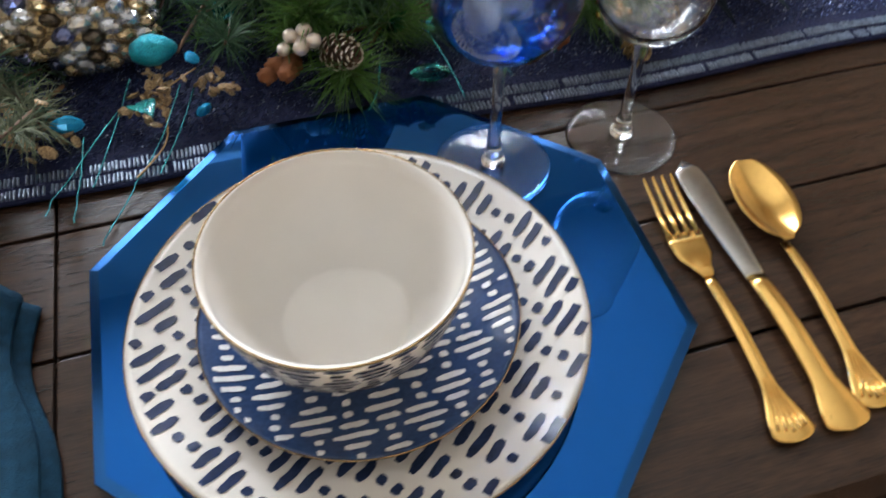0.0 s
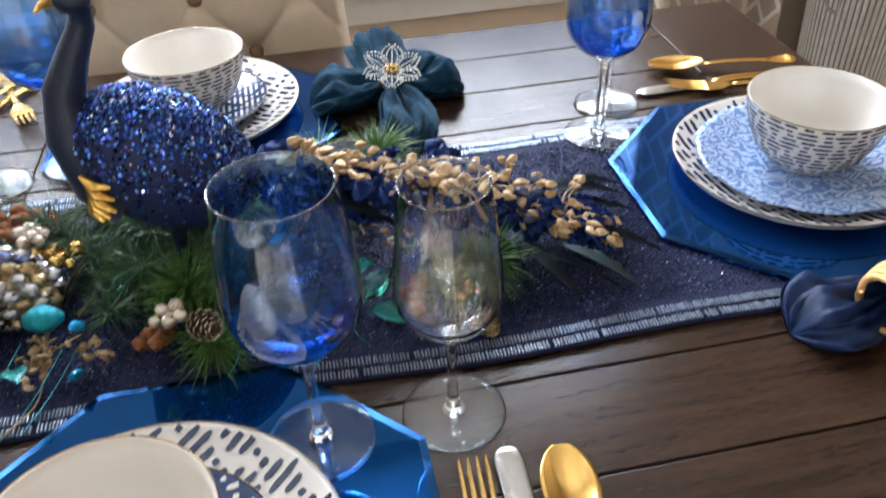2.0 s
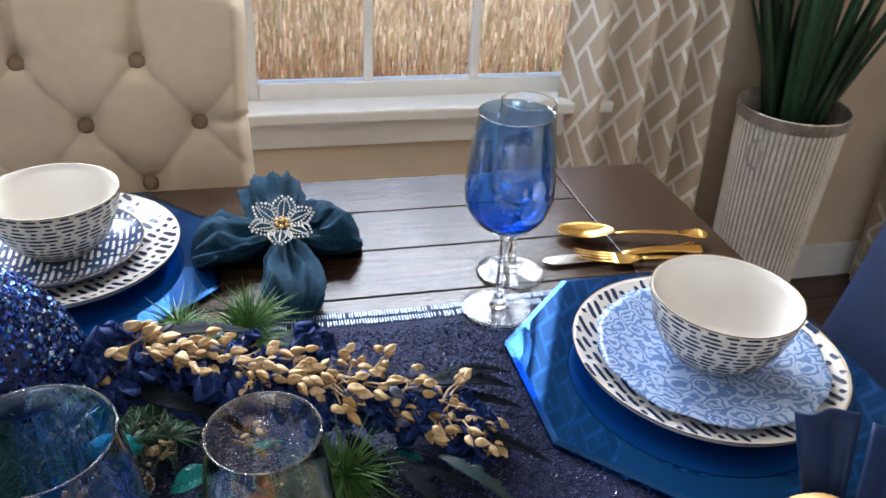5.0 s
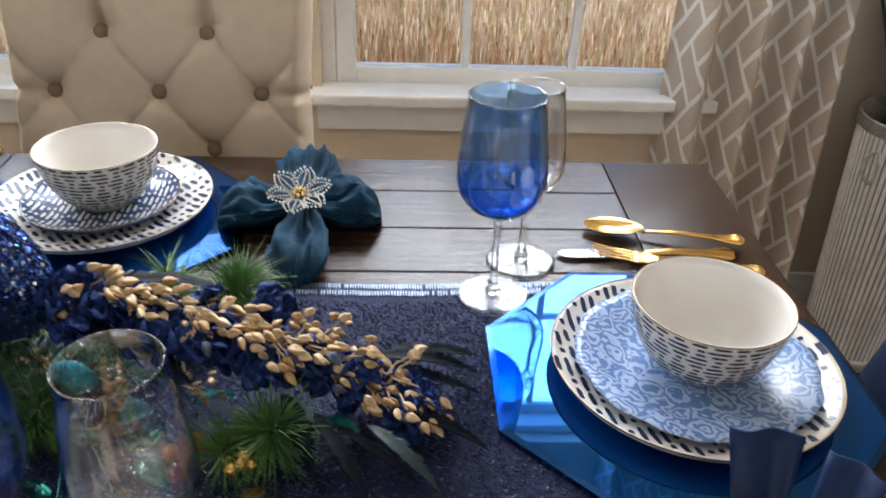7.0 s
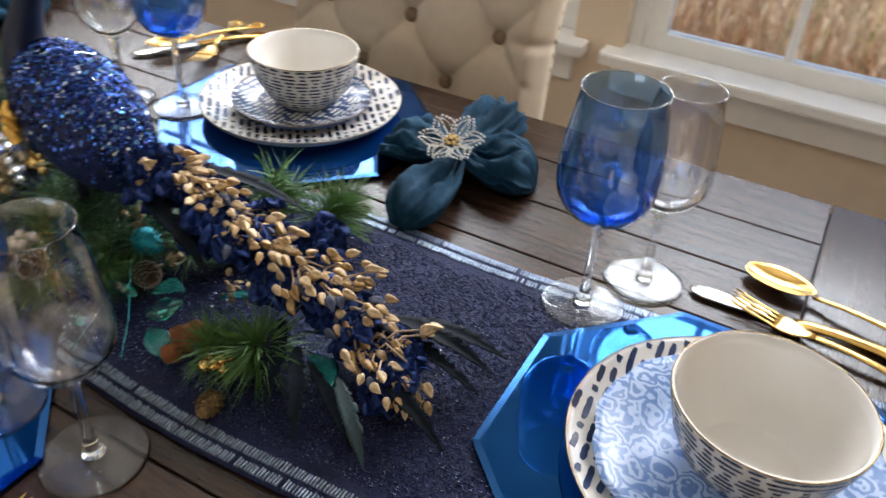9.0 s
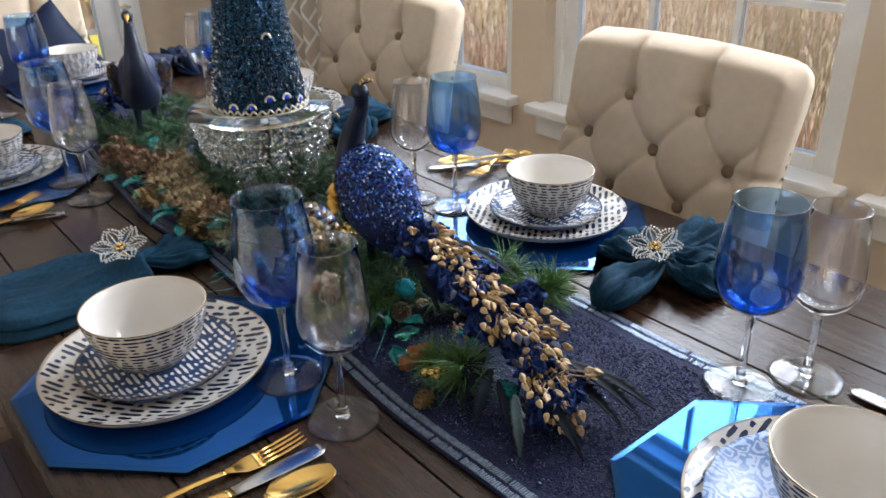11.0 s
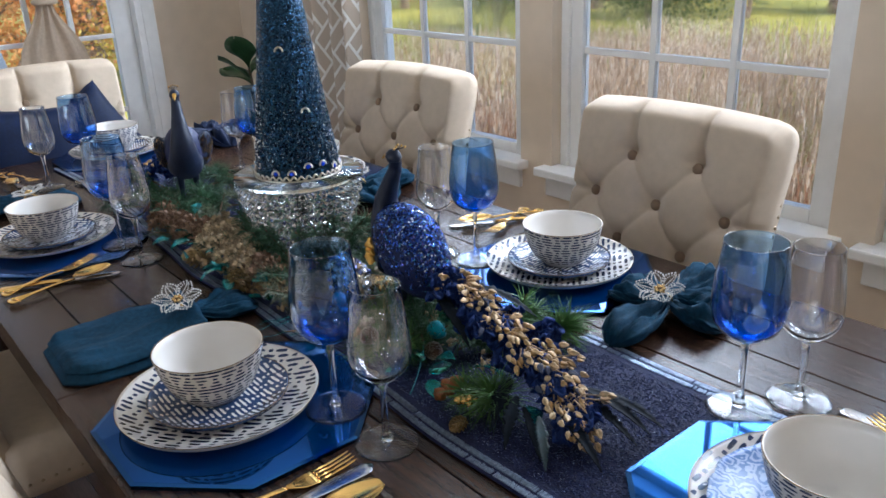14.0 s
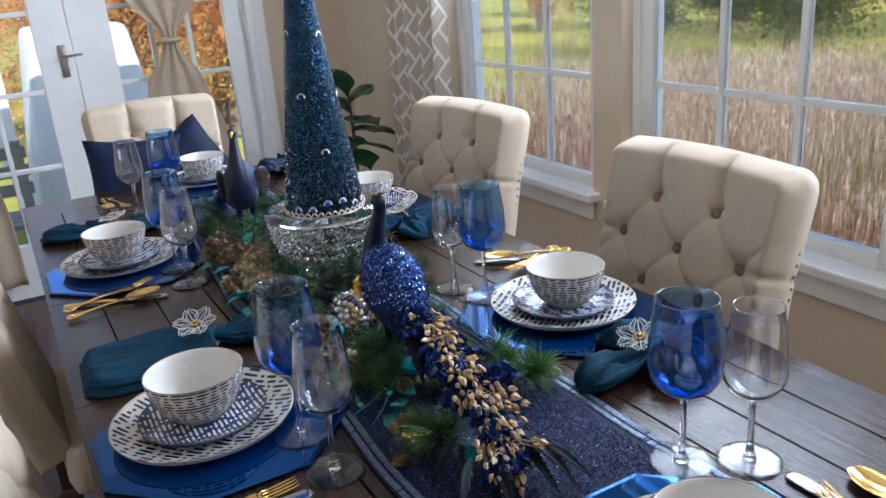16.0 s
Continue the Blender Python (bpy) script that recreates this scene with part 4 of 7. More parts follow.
def utensil(kind, tip, end, label, z=TOP, lift=0.0, rest=0.0):
    """Lies from its tip to its handle's end; lift raises the tip, rest the handle."""
    meshes = {"fork": FORK, "knife": KNIFE, "spoon": SPOON}[kind]
    d = Vector((tip[0] - end[0], tip[1] - end[1]))
    ang = math.degrees(math.atan2(d.y, d.x)) - 90
    pitch = math.degrees(math.atan2(lift - rest, d.length))
    u = thing(kind, label, kind, pose(tip[0], tip[1], z + 0.0006 + lift, 0, 0, ang) @ pose(0, 0, 0, pitch, 0, 0), group="gold flatware")
    handle = part("handle", meshes[0], None, u, "fluted gold handle")
    for me in FLUTES[kind]:
        part("flute", me, None, handle)
    head = part({"fork": "fork_head", "knife": "blade", "spoon": "spoon_bowl"}[kind], meshes[1], None, u, "polished steel blade" if kind == "knife" else "")
    for k in range(4 if kind == "fork" else 0):
        part("tine", meshes[2], None, head, m=pose((-1.5 + k) * 0.0062, 0, 0))


utensil("fork", (0.655, -0.239), (0.645, -0.426), "polished gold fork beside the mirror charger")
utensil("knife", (0.680, -0.228), (0.676, -0.428), "steel knife with fluted gold handle")
utensil("spoon", (0.716, -0.242), (0.698, -0.418), "polished gold spoon beside a knife")
utensil("knife", (0.969, 0.237), (1.179, 0.240), "steel knife with gold handle under a spoon")
utensil("fork", (1.006, 0.238), (1.174, 0.204), "gold fork leaning across a knife", lift=0.004, rest=0.002)
utensil("spoon", (1.010, 0.297), (1.171, 0.259), "gold spoon resting on a knife handle", lift=0.0, rest=0.008)
utensil("knife", (0.152, 0.322), (0.240, 0.470), "steel knife with gold handle, crossed by others")
utensil("fork", (0.262, 0.330), (0.205, 0.468), "gold fork lying on a knife", lift=0.009, rest=0.004)
utensil("spoon", (0.170, 0.338), (0.222, 0.462), "gold spoon piled on other flatware", lift=0.008, rest=0.009)
utensil("knife", (-0.092, -0.238), (-0.165, -0.420), "steel knife under a fork and spoon")
utensil("fork", (-0.188, -0.252), (-0.122, -0.430), "gold fork lying across a knife", lift=0.008, rest=0.006)
utensil("spoon", (-0.120, -0.249), (-0.088, -0.430), "gold spoon beside a fork in a pile", lift=0.006, rest=0.004)
utensil("knife", (-0.800, -0.225), (-0.998, -0.235), "steel knife with gold handle at the far setting")
utensil("fork", (-0.800, -0.195), (-0.985, -0.222), "gold fork tipped up on a knife", lift=0.014, rest=0.006)
utensil("spoon", (-0.825, -0.245), (-1.000, -0.235), "gold spoon tipped up on a knife", lift=0.012, rest=0.006)

# ---- napkins ----


def lobe(bm, base, angle, length, width, height, seed, droop=0.0, folds=3.0, tip_open=0.75, root=0.20):
    """A puffed loop of cloth running out from base; closed, with soft folds."""
    r = random.Random(seed)
    ph, ph2 = r.uniform(0, 6), r.uniform(0, 6)
    n, seg = 26, 56
    c, s = math.cos(math.radians(angle)), math.sin(math.radians(angle))
    rings = []
    for i in range(n + 1):
        f = i / n
        swell = (root + (1 - root) * math.sin(min(1.0, f * 1.25) * math.pi / 2)) * (1.0 if f < tip_open else math.sqrt(max(0.012, 1 - ((f - tip_open) / (1.0001 - tip_open)) ** 2)))
        w, h = width / 2 * swell, height / 2 * swell * (1.0 - 0.25 * f)
        cx = f * length
        cz = max(h + 0.0008, base[2] - TOP - (base[2] - TOP) * smoothstep(0, 0.7, f)) + droop * f * 0
        cz = (base[2] - TOP) * (1 - smoothstep(0, 0.55, f)) + h * 0.98 * smoothstep(0, 0.55, f) + 0.001
        ring = []
        for k in range(seg):
            a = 2 * math.pi * k / seg
            fold = 1 + 0.16 * math.sin(folds * a + ph + 2.2 * f) * (1 - 0.35 * f) + 0.06 * math.sin(7 * a + ph2 - 3 * f)
            up = math.sin(a)
            yy = w * math.cos(a) * fold
            zz = cz + h * (up if up > 0 else up * 0.97) * (fold if up > 0 else 1)
            crease = 0.22 * h * math.exp(-((math.cos(a) - 0.15 * math.sin(4 * f + ph)) / 0.16) ** 2) * (up > 0) * smoothstep(0.0, 0.4, f)
            px, py = base[0] + c * cx - s * yy, base[1] + s * cx + c * yy
            q = (math.cos(a) * 2.1 + seed, math.sin(a) * 2.1, f * 1.3)
            rip = abs(noise.noise(q)) + 0.45 * abs(noise.noise((q[0] * 2.2, q[1] * 2.2, f * 3.0 + seed)))
            rip = (0.22 - rip) * min(0.034, max(0.024, 0.60 * height)) * (up > -0.2) * smoothstep(0.0, 0.2, f)
            ring.append(bm.verts.new((px + 0.5 * rip * math.cos(a) * -s, py + 0.5 * rip * math.cos(a) * c, TOP + max(0.0012, zz - crease + rip))))
        rings.append(ring)
    for a, b in zip(rings, rings[1:]):
        for k in range(seg):
            bm.faces.new((a[k], a[(k + 1) % seg], b[(k + 1) % seg], b[k]))
    bm.faces.new(rings[0][::-1])
    bm.faces.new(rings[-1])


def bead_line(bm, pts, r, step):
    """A string of small beads along a polyline."""
    pts = [Vector(p) for p in pts]
    for a, b in zip(pts, pts[1:]):
        n = max(1, int((b - a).length / step))
        for k in range(n):
            blob(bm, a.lerp(b, k / n), r, sub=1)


M_PEARL = mat("silver_seed_bead", (0.78, 0.76, 0.72), 0.18, 0.55, noise_scale=200, vary=0.2)
M_PEARLGOLD = mat("gold_seed_bead", (0.62, 0.44, 0.20), 0.2, 0.9, noise_scale=200, vary=0.2)


def petal_mesh():
    bm = bmesh.new()
    n = 9
    for s in (-1, 1):
        pts = []
        for k in range(n + 1):
            f = k / n
            pts.append((0.006 + 0.024 * f, s * 0.0095 * math.sin(math.pi * f ** 0.8), 0.004 * math.sin(f * 2.2)))
        bead_line(bm, pts, 0.00125, 0.0021)
        pts2 = [(x * 0.86 + 0.001, y * 0.52, z) for x, y, z in pts]
        bead_line(bm, pts2, 0.0009, 0.0020)
    bead_line(bm, [(0.006, 0, 0.001), (0.028, 0, 0.0035)], 0.0009, 0.002)
    return mesh_of("petal", bm, M_PEARL)


PETAL = petal_mesh()
cb = bmesh.new()
blob(cb, (0, 0, 0), 0.0027, sub=1)
GOLD_BEAD = mesh_of("gold_bead", cb, M_PEARLGOLD)
bb = bmesh.new()
tube(bb, [(0.012 * math.cos(a), 0.0, 0.0 - 0.011 + 0.011 * math.sin(a)) for a in [k * 2 * math.pi / 16 for k in range(17)]], 0.0016, 6, cap=False)
BAND = mesh_of("band", bb, M_PEARLGOLD)


def flower_ring(x, y, z, rx, ry, rz, label):
    g = thing("napkin_ring", label, "napkin ring", pose(x, y, z, rx, ry, rz) @ Matrix.Scale(1.32, 4), group="beaded flower napkin rings")
    for k in range(6):
        part("petal", PETAL, None, g, m=pose(0, 0, 0, 0, -8, 60 * k))
    part("gold_bead", GOLD_BEAD, None, g, m=pose(0, 0, 0.0062))
    for k in range(6):
        part("gold_bead", GOLD_BEAD, None, g, m=pose(0.0042 * math.cos(k * math.pi / 3), 0.0042 * math.sin(k * math.pi / 3), 0.004))
    part("band", BAND, None, g)


def bow_napkin(x, y, z, lobes, label, seed, material=None, root=0.20):
    nap = thing("napkin", label, "napkin", group="teal cloth napkins")
    for k, (ang, ln, w, h) in enumerate(lobes):
        bm = bmesh.new()
        lobe(bm, (x, y, z), ang, ln, w, h, seed + k, root=root if k == 0 else 0.2, tip_open=0.55 if root > 0.3 and k == 0 else 0.7)
        part("fold", bm, material or M_NAPKIN, nap)
    return nap


bow_napkin(0.684, 0.303, TOP + 0.026, [(178, 0.100, 0.082, 0.050), (92, 0.145, 0.074, 0.062), (-88, 0.140, 0.064, 0.048), (12, 0.090, 0.098, 0.054), (45, 0.086, 0.052, 0.05)], "teal cloth napkin puffed through a flower ring", 20)
flower_ring(0.683, 0.282, TOP + 0.048, 18, -4, 20, "silver beaded flower napkin ring on teal cloth")


def folded_napkin(x0, y0, x1, y1, w0, w1, thick, seed):
    """A napkin laid flat in layers, pinched at its ring and spreading to a square hem."""
    rn = random.Random(seed)
    a, d = Vector((x0, y0, 0)), Vector((x1 - x0, y1 - y0, 0))
    side = Vector((-d.y, d.x, 0)).normalized()
    bm = bmesh.new()
    nu, nv = 44, 36
    for layer in range(2):
        top, low = [], []
        for j in range(nv + 1):
            f = j / nv
            w = (w0 + (w1 - w0) * smoothstep(0.0, 0.75, f)) * (1.0 if layer == 0 else 0.93) / 2
            w *= math.sqrt(1 - 0.62 * (max(0.0, f - 0.62) / 0.38) ** 2)
            ends = 1 - 0.035 * layer
            rt, rl = [], []
            for i in range(nu + 1):
                g = -1 + 2 * i / nu
                edge = smoothstep(1.0, 0.86, abs(g)) * smoothstep(1.0, 0.93, f) ** 0.6
                pleat = 0.0042 * math.sin(7.5 * g * (1 - 0.3 * f) + 1.7 * layer + seed) * (1 - 0.65 * f) + 0.0035 * noise.noise((3.2 * g + seed, 4 * f, layer)) + 0.0016 * noise.noise((9 * g, 9 * f, seed))
                crown = 0.016 * math.exp(-(f / 0.16) ** 2) * (1 - 0.55 * g * g)
                z0 = TOP + 0.0012 + layer * (thick * 0.52)
                z1 = z0 + thick * 0.5 * (0.25 + 0.75 * edge) + (pleat + crown) * (0.3 + 0.7 * edge) * (1.0 if layer else 0.4)
                sway = 0.004 * math.sin(5 * f + seed) + 0.0025 * math.sin(13 * f + 2 * g)
                p = a + d * f * ends + side * (g * w + sway)
                rt.append(bm.verts.new((p.x, p.y, max(z0 + 0.001, z1))))
                rl.append(bm.verts.new((p.x, p.y, z0)))
            top.append(rt)
            low.append(rl)
        for j in range(nv):
            for i in range(nu):
                bm.faces.new((top[j][i], top[j][i + 1], top[j + 1][i + 1], top[j + 1][i]))
                bm.faces.new((low[j][i], low[j + 1][i], low[j + 1][i + 1], low[j][i + 1]))
            for i in (0, nu):
                bm.faces.new((top[j][i], top[j + 1][i], low[j + 1][i], low[j][i]))
        for i in range(nu):
            for j in (0, nv):
                bm.faces.new((top[j][i], low[j][i], low[j][i + 1], top[j][i + 1]))
    bmesh.ops.recalc_face_normals(bm, faces=bm.faces)
    return bm


long_napkin = bow_napkin(0.200, -0.236, TOP + 0.022, [(108, 0.115, 0.066, 0.034), (84, 0.112, 0.055, 0.030)], "teal cloth napkin folded long by the plates", 40)
part("fold", folded_napkin(0.198, -0.226, 0.188, -0.432, 0.150, 0.184, 0.024, 4), M_NAPKIN, long_napkin)
flower_ring(0.200, -0.246, TOP + 0.047, 12, 14, 5, "silver beaded flower napkin ring, gold centre")
bow_napkin(-0.155, 0.325, TOP + 0.024, [(180, 0.10, 0.10, 0.05), (90, 0.14, 0.085, 0.058), (-90, 0.13, 0.085, 0.05), (5, 0.10, 0.11, 0.055)], "teal cloth napkin behind the glass stand", 60)
flower_ring(-0.145, 0.31, TOP + 0.047, 8, -14, 30, "silver beaded flower napkin ring beyond the stand")
bow_napkin(-0.600, -0.265, TOP + 0.024, [(236, 0.19, 0.115, 0.04), (95, 0.11, 0.07, 0.04), (205, 0.12, 0.07, 0.04)], "dark teal napkin spread near the far corner", 80)
flower_ring(-0.595, -0.262, TOP + 0.046, 4, -8, 50, "silver beaded flower napkin ring on dark cloth")
bow_napkin(-0.93, 0.325, TOP + 0.03, [(180, 0.10, 0.11, 0.06), (90, 0.11, 0.09, 0.06), (-90, 0.12, 0.09, 0.06), (0, 0.11, 0.10, 0.06)], "navy satin napkin at the far place setting", 100, M_NAVY)

# the navy napkin at the runner's end stands up in a woven gold ring
nap = thing("napkin", "navy satin napkin fanned out of a gold ring", "napkin", group="teal cloth napkins")
M_SATIN = mat("navy_satin", (0.004, 0.0155, 0.060), 0.5, noise_scale=12, vary=0.25, bump=0.12, bump_scale=600, spec=0.25)
NX, NY = 1.028, -0.190
bm = bmesh.new()
lobe(bm, (NX, NY + 0.022, TOP + 0.026), 184, 0.100, 0.074, 0.040, 121, folds=4.0)
part("fold", bm, M_SATIN, nap)
bm = bmesh.new()
lobe(bm, (NX + 0.01, NY, TOP + 0.026), -12, 0.15, 0.12, 0.05, 123, folds=4.0)
part("fold", bm, M_SATIN, nap)
for k, (a0, lean, hh, ww) in enumerate(((82, 0.045, 0.086, 0.048), (40, 0.056, 0.062, 0.042))):
    bm = bmesh.new()
    g = []
    for side in (0, 1):
        rows = []
        for j in range(9):
            f = j / 8
            rows.append([bm.verts.new(((u - 0.5) * ww * (0.45 + 0.55 * f), lean * f + 0.003 * math.sin(8 * u + k + 3 * f) + (0.0018 if side else 0) + 0.012 * math.sin(math.pi * u) * (1 - f), 0.012 + hh * f)) for u in [i / 10 for i in range(11)]])
        g.append(rows)
        for j in range(8):
            for i in range(10):
                bm.faces.new((rows[j][i], rows[j][i + 1], rows[j + 1][i + 1], rows[j + 1][i]))
    for i in range(10):
        bm.faces.new((g[0][8][i], g[0][8][i + 1], g[1][8][i + 1], g[1][8][i]))
    for j in range(8):
        bm.faces.new((g[0][j][0], g[0][j + 1][0], g[1][j + 1][0], g[1][j][0]))
        bm.faces.new((g[0][j][10], g[1][j][10], g[1][j + 1][10], g[0][j + 1][10]))
    bmesh.ops.recalc_face_normals(bm, faces=bm.faces)
    part("fold", bm, M_SATIN, nap, m=pose(NX + 0.005 + 0.03 * k, NY + 0.012, TOP, 0, 0, a0 - 90))
M_WEAVE = mat("woven_gold_cord", (0.74, 0.44, 0.17), 0.55, 0.25, noise_scale=90, vary=0.25, bump=0.4, bump_scale=800)
bm = bmesh.new()
pts, rad = [], []
for i in range(12 * 36 + 1):
    f, a = -1 + 2 * i / 432, i * 2 * math.pi / 36
    R = 0.0285 * math.sqrt(1 - 0.55 * f * f)
    pts.append((R * math.cos(a), 0.028 * f, R * math.sin(a)))
    rad.append(0.0026 + 0.0005 * (i % 2))
tube(bm, pts, rad, 6)
thing("napkin_ring", "round woven gold cord ring holding navy satin", "napkin ring", pose(NX - 0.016, NY + 0.004, TOP + 0.0325, 0, 0, 100), bm, M_WEAVE)

# ---- centrepiece ----
CX, CY = 0.074, 0.049


def glitter(name, color, size, amount=0.9, rough=0.2, metal=0.9, second=None):
    """Sequins: each small cell tilts its own way and takes its own tone."""
    m = bpy.data.materials.new(name)
    m.use_nodes = True
    nt = m.node_tree
    b = nt.nodes["Principled BSDF"]
    b.inputs["Roughness"].default_value, b.inputs["Metallic"].default_value = rough, metal
    co = nt.nodes.new("ShaderNodeTexCoord")
    vo = nt.nodes.new("ShaderNodeTexVoronoi")
    vo.inputs["Scale"].default_value = size
    nt.links.new(co.outputs["Object"], vo.inputs["Vector"])
    sub = nt.nodes.new("ShaderNodeVectorMath")
    sub.operation = "SUBTRACT"
    sub.inputs[1].default_value = (0.5, 0.5, 0.5)
    nt.links.new(vo.outputs["Color"], sub.inputs[0])
    ge = nt.nodes.new("ShaderNodeNewGeometry")
    mad = nt.nodes.new("ShaderNodeVectorMath")
    mad.operation = "MULTIPLY_ADD"
    mad.inputs[1].default_value = (amount, amount, amount)
    nt.links.new(sub.outputs[0], mad.inputs[0])
    nt.links.new(ge.outputs["Normal"], mad.inputs[2])
    no = nt.nodes.new("ShaderNodeVectorMath")
    no.operation = "NORMALIZE"
    nt.links.new(mad.outputs[0], no.inputs[0])
    nt.links.new(no.outputs[0], b.inputs["Normal"])
    sp = nt.nodes.new("ShaderNodeSeparateColor")
    nt.links.new(vo.outputs["Color"], sp.inputs[0])
    rp = nt.nodes.new("ShaderNodeValToRGB")
    rp.color_ramp.elements[0].color = (*(second or tuple(c * 0.4 for c in color)), 1)
    rp.color_ramp.elements[1].color = (*color, 1)
    nt.links.new(sp.outputs[0], rp.inputs[0])
    nt.links.new(rp.outputs[0], b.inputs["Base Color"])
    return m


M_CONE = glitter("navy_teal_sequin", (0.030, 0.085, 0.15), 560, 1.2, second=(0.006, 0.012, 0.032))
M_BEADS = bead_material("iridescent_navy_bead", ((0.0, (0.010, 0.028, 0.075)), (0.34, (0.025, 0.10, 0.17)), (0.48, (0.05, 0.05, 0.17)), (0.53, (0.34, 0.26, 0.19)), (0.58, (0.26, 0.33, 0.40)), (0.75, (0.84, 0.86, 0.86))), 0.22, 0.8)
M_CRYSTAL = glass("crystal_bead", (0.95, 0.965, 0.97), 0.0, 1.52)
M_PLATEGLASS = glass("pale_green_plate_glass", (0.90, 0.97, 0.95), ior=1.5)
M_CRYSTAL_WIRE = mat("silver_wire", (0.38, 0.38, 0.38), 0.2, 1.0, noise_scale=60, vary=0.2)
M_BRAID = mat("silver_gold_braid", (0.62, 0.55, 0.44), 0.3, 0.9, noise_scale=160, vary=0.3)
M_SAPPHIRE = mat("blue_rhinestone", (0.02, 0.06, 0.55), 0.08, 0.3, noise_scale=200, vary=0.3)

# cake stand: beaded drum under a glass plate
stand = thing("cake_stand", "round crystal-beaded cake stand with a glass plate", "cake stand", pose(CX, CY, 0))
part("plate", lathe([(0.0, 0.9130), (0.112, 0.9130), (0.1145, 0.9145), (0.1150, 0.9180), (0.1135, 0.9205), (0.0, 0.9205)], 96), M_PLATEGLASS, stand, "clear round glass plate")
part("frame", lathe([(0.030, TOP + 0.004), (0.042, TOP + 0.004), (0.014, 0.780), (0.009, 0.840), (0.012, 0.895), (0.060, 0.909), (0.060, 0.912), (0.010, 0.900), (0.006, 0.840), (0.010, 0.780)], 64, close=True), M_CRYSTAL_WIRE, stand, "silver wire frame")
verts_bm = bmesh.new()
rr = random.Random(8)
for row in range(8):
    f = row / 7
    z = 0.904 - f * 0.118
    R = 0.1045 - 0.045 * f ** 1.25 + 0.004
    n = int(2 * math.pi * R / 0.0172)
    for k in range(n):
        a = 2 * math.pi * (k + 0.5 * (row % 2)) / n
        q = R + rr.uniform(-0.002, 0.002)
        blob(verts_bm, (q * math.cos(a), q * math.sin(a), z + rr.uniform(-0.0015, 0.0015)), rr.uniform(0.0074, 0.0084), sub=1)
tagged(part("bead_skirt", verts_bm, M_CRYSTAL, stand, "rows of clear faceted crystal beads", smooth=False), kind="stuff")

# cone tree
Z0, Z1, R0 = 0.9215, 1.468, 0.0735
tree = thing("cone_tree", "tall cone tree covered in navy and teal beads", "tree decoration", pose(CX, CY, 0))
part("cone", lathe([(0, Z0), (R0 - 0.002, Z0), (R0, Z0 + 0.006), (0.006, Z1 - 0.006), (0, Z1)], 64), M_CONE, tree)
verts, faces = [], []
rr = random.Random(9)
for k in range(8600):
    f = 1 - math.sqrt(rr.random())
    z = Z0 + 0.02 + (Z1 - Z0 - 0.03) * f
    R = R0 * (1 - (z - Z0) / (Z1 - Z0)) + 0.0006
    a = rr.uniform(0, 6.283)
    n = Vector((math.cos(a), math.sin(a), 0.13)).normalized()
    t = n.orthogonal().normalized()
    t.rotate(Matrix.Rotation(rr.uniform(0, 6.28), 3, n))
    u = n.cross(t)
    p = Vector((R * math.cos(a), R * math.sin(a), z))
    L, w, h = rr.uniform(0.0012, 0.0025), 0.00075, rr.uniform(0.0010, 0.0024)
    i = len(verts)
    for sgn in (-1, 1):
        for dw, dh in ((-w, 0), (0, h), (w, 0)):
            verts.append(p + t * L * sgn + u * dw + n * (dh + (0.0012 * sgn * (k % 3 - 1))))
    faces += [(i, i + 1, i + 4, i + 3), (i + 1, i + 2, i + 5, i + 4), (i, i + 2, i + 1), (i + 3, i + 4, i + 5)]
me = bpy.data.meshes.new("bead_cover")
me.from_pydata(verts, [], faces)
me.materials.append(M_BEADS)
tagged(part("bead_cover", me, None, tree, "thousands of navy bugle beads"), kind="stuff")
# wavy braid and half-round trims at the base
bm = bmesh.new()
pts = []
for k in range(289):
    a = 2 * math.pi * k / 288
    pts.append(((R0 + 0.0025) * math.cos(a), (R0 + 0.0025) * math.sin(a), Z0 + 0.0075 + 0.0030 * math.sin(38 * a)))
tube(bm, pts, 0.0017, 6, cap=False)
part("wavy_braid", bm, M_BRAID, tree, "zigzag silver-gold braid")
part("base_band", lathe([(R0 + 0.0008, Z0 + 0.0002), (R0 + 0.0030, Z0 + 0.0002), (R0 + 0.0030, Z0 + 0.0028), (R0 + 0.0004, Z0 + 0.0028)], 64, close=True), M_BRAID, tree)
ab = bmesh.new()
tube(ab, [(0, 0.0068 * math.cos(a), 0.0075 * math.sin(a)) for a in [math.pi * k / 10 for k in range(11)]], 0.0016, 6)
ARCH = mesh_of("arch", ab, M_BRAID)
gb = bmesh.new()
blob(gb, (0, 0, 0.002), 0.0045, (0.5, 1, 0.9), sub=1)
GEM = mesh_of("rhinestone", gb, M_SAPPHIRE, smooth=False)
slope = math.degrees(math.atan2(R0, Z1 - Z0))
for k in range(16):
    if k % 8 < 6:
        a = 22.5 * k - 60
        z = Z0 + 0.013 + (0.010 if k % 8 in (2, 3) else 0.0)
        R = R0 * (1 - (z - Z0) / (Z1 - Z0)) + 0.0022
        m = pose(R * math.cos(radians(a)), R * math.sin(radians(a)), z, 0, 0, a) @ pose(0, 0, 0, 0, -slope, 0)
        part("arch", ARCH, None, tree, m=m)
        part("rhinestone", GEM, None, tree, m=m)
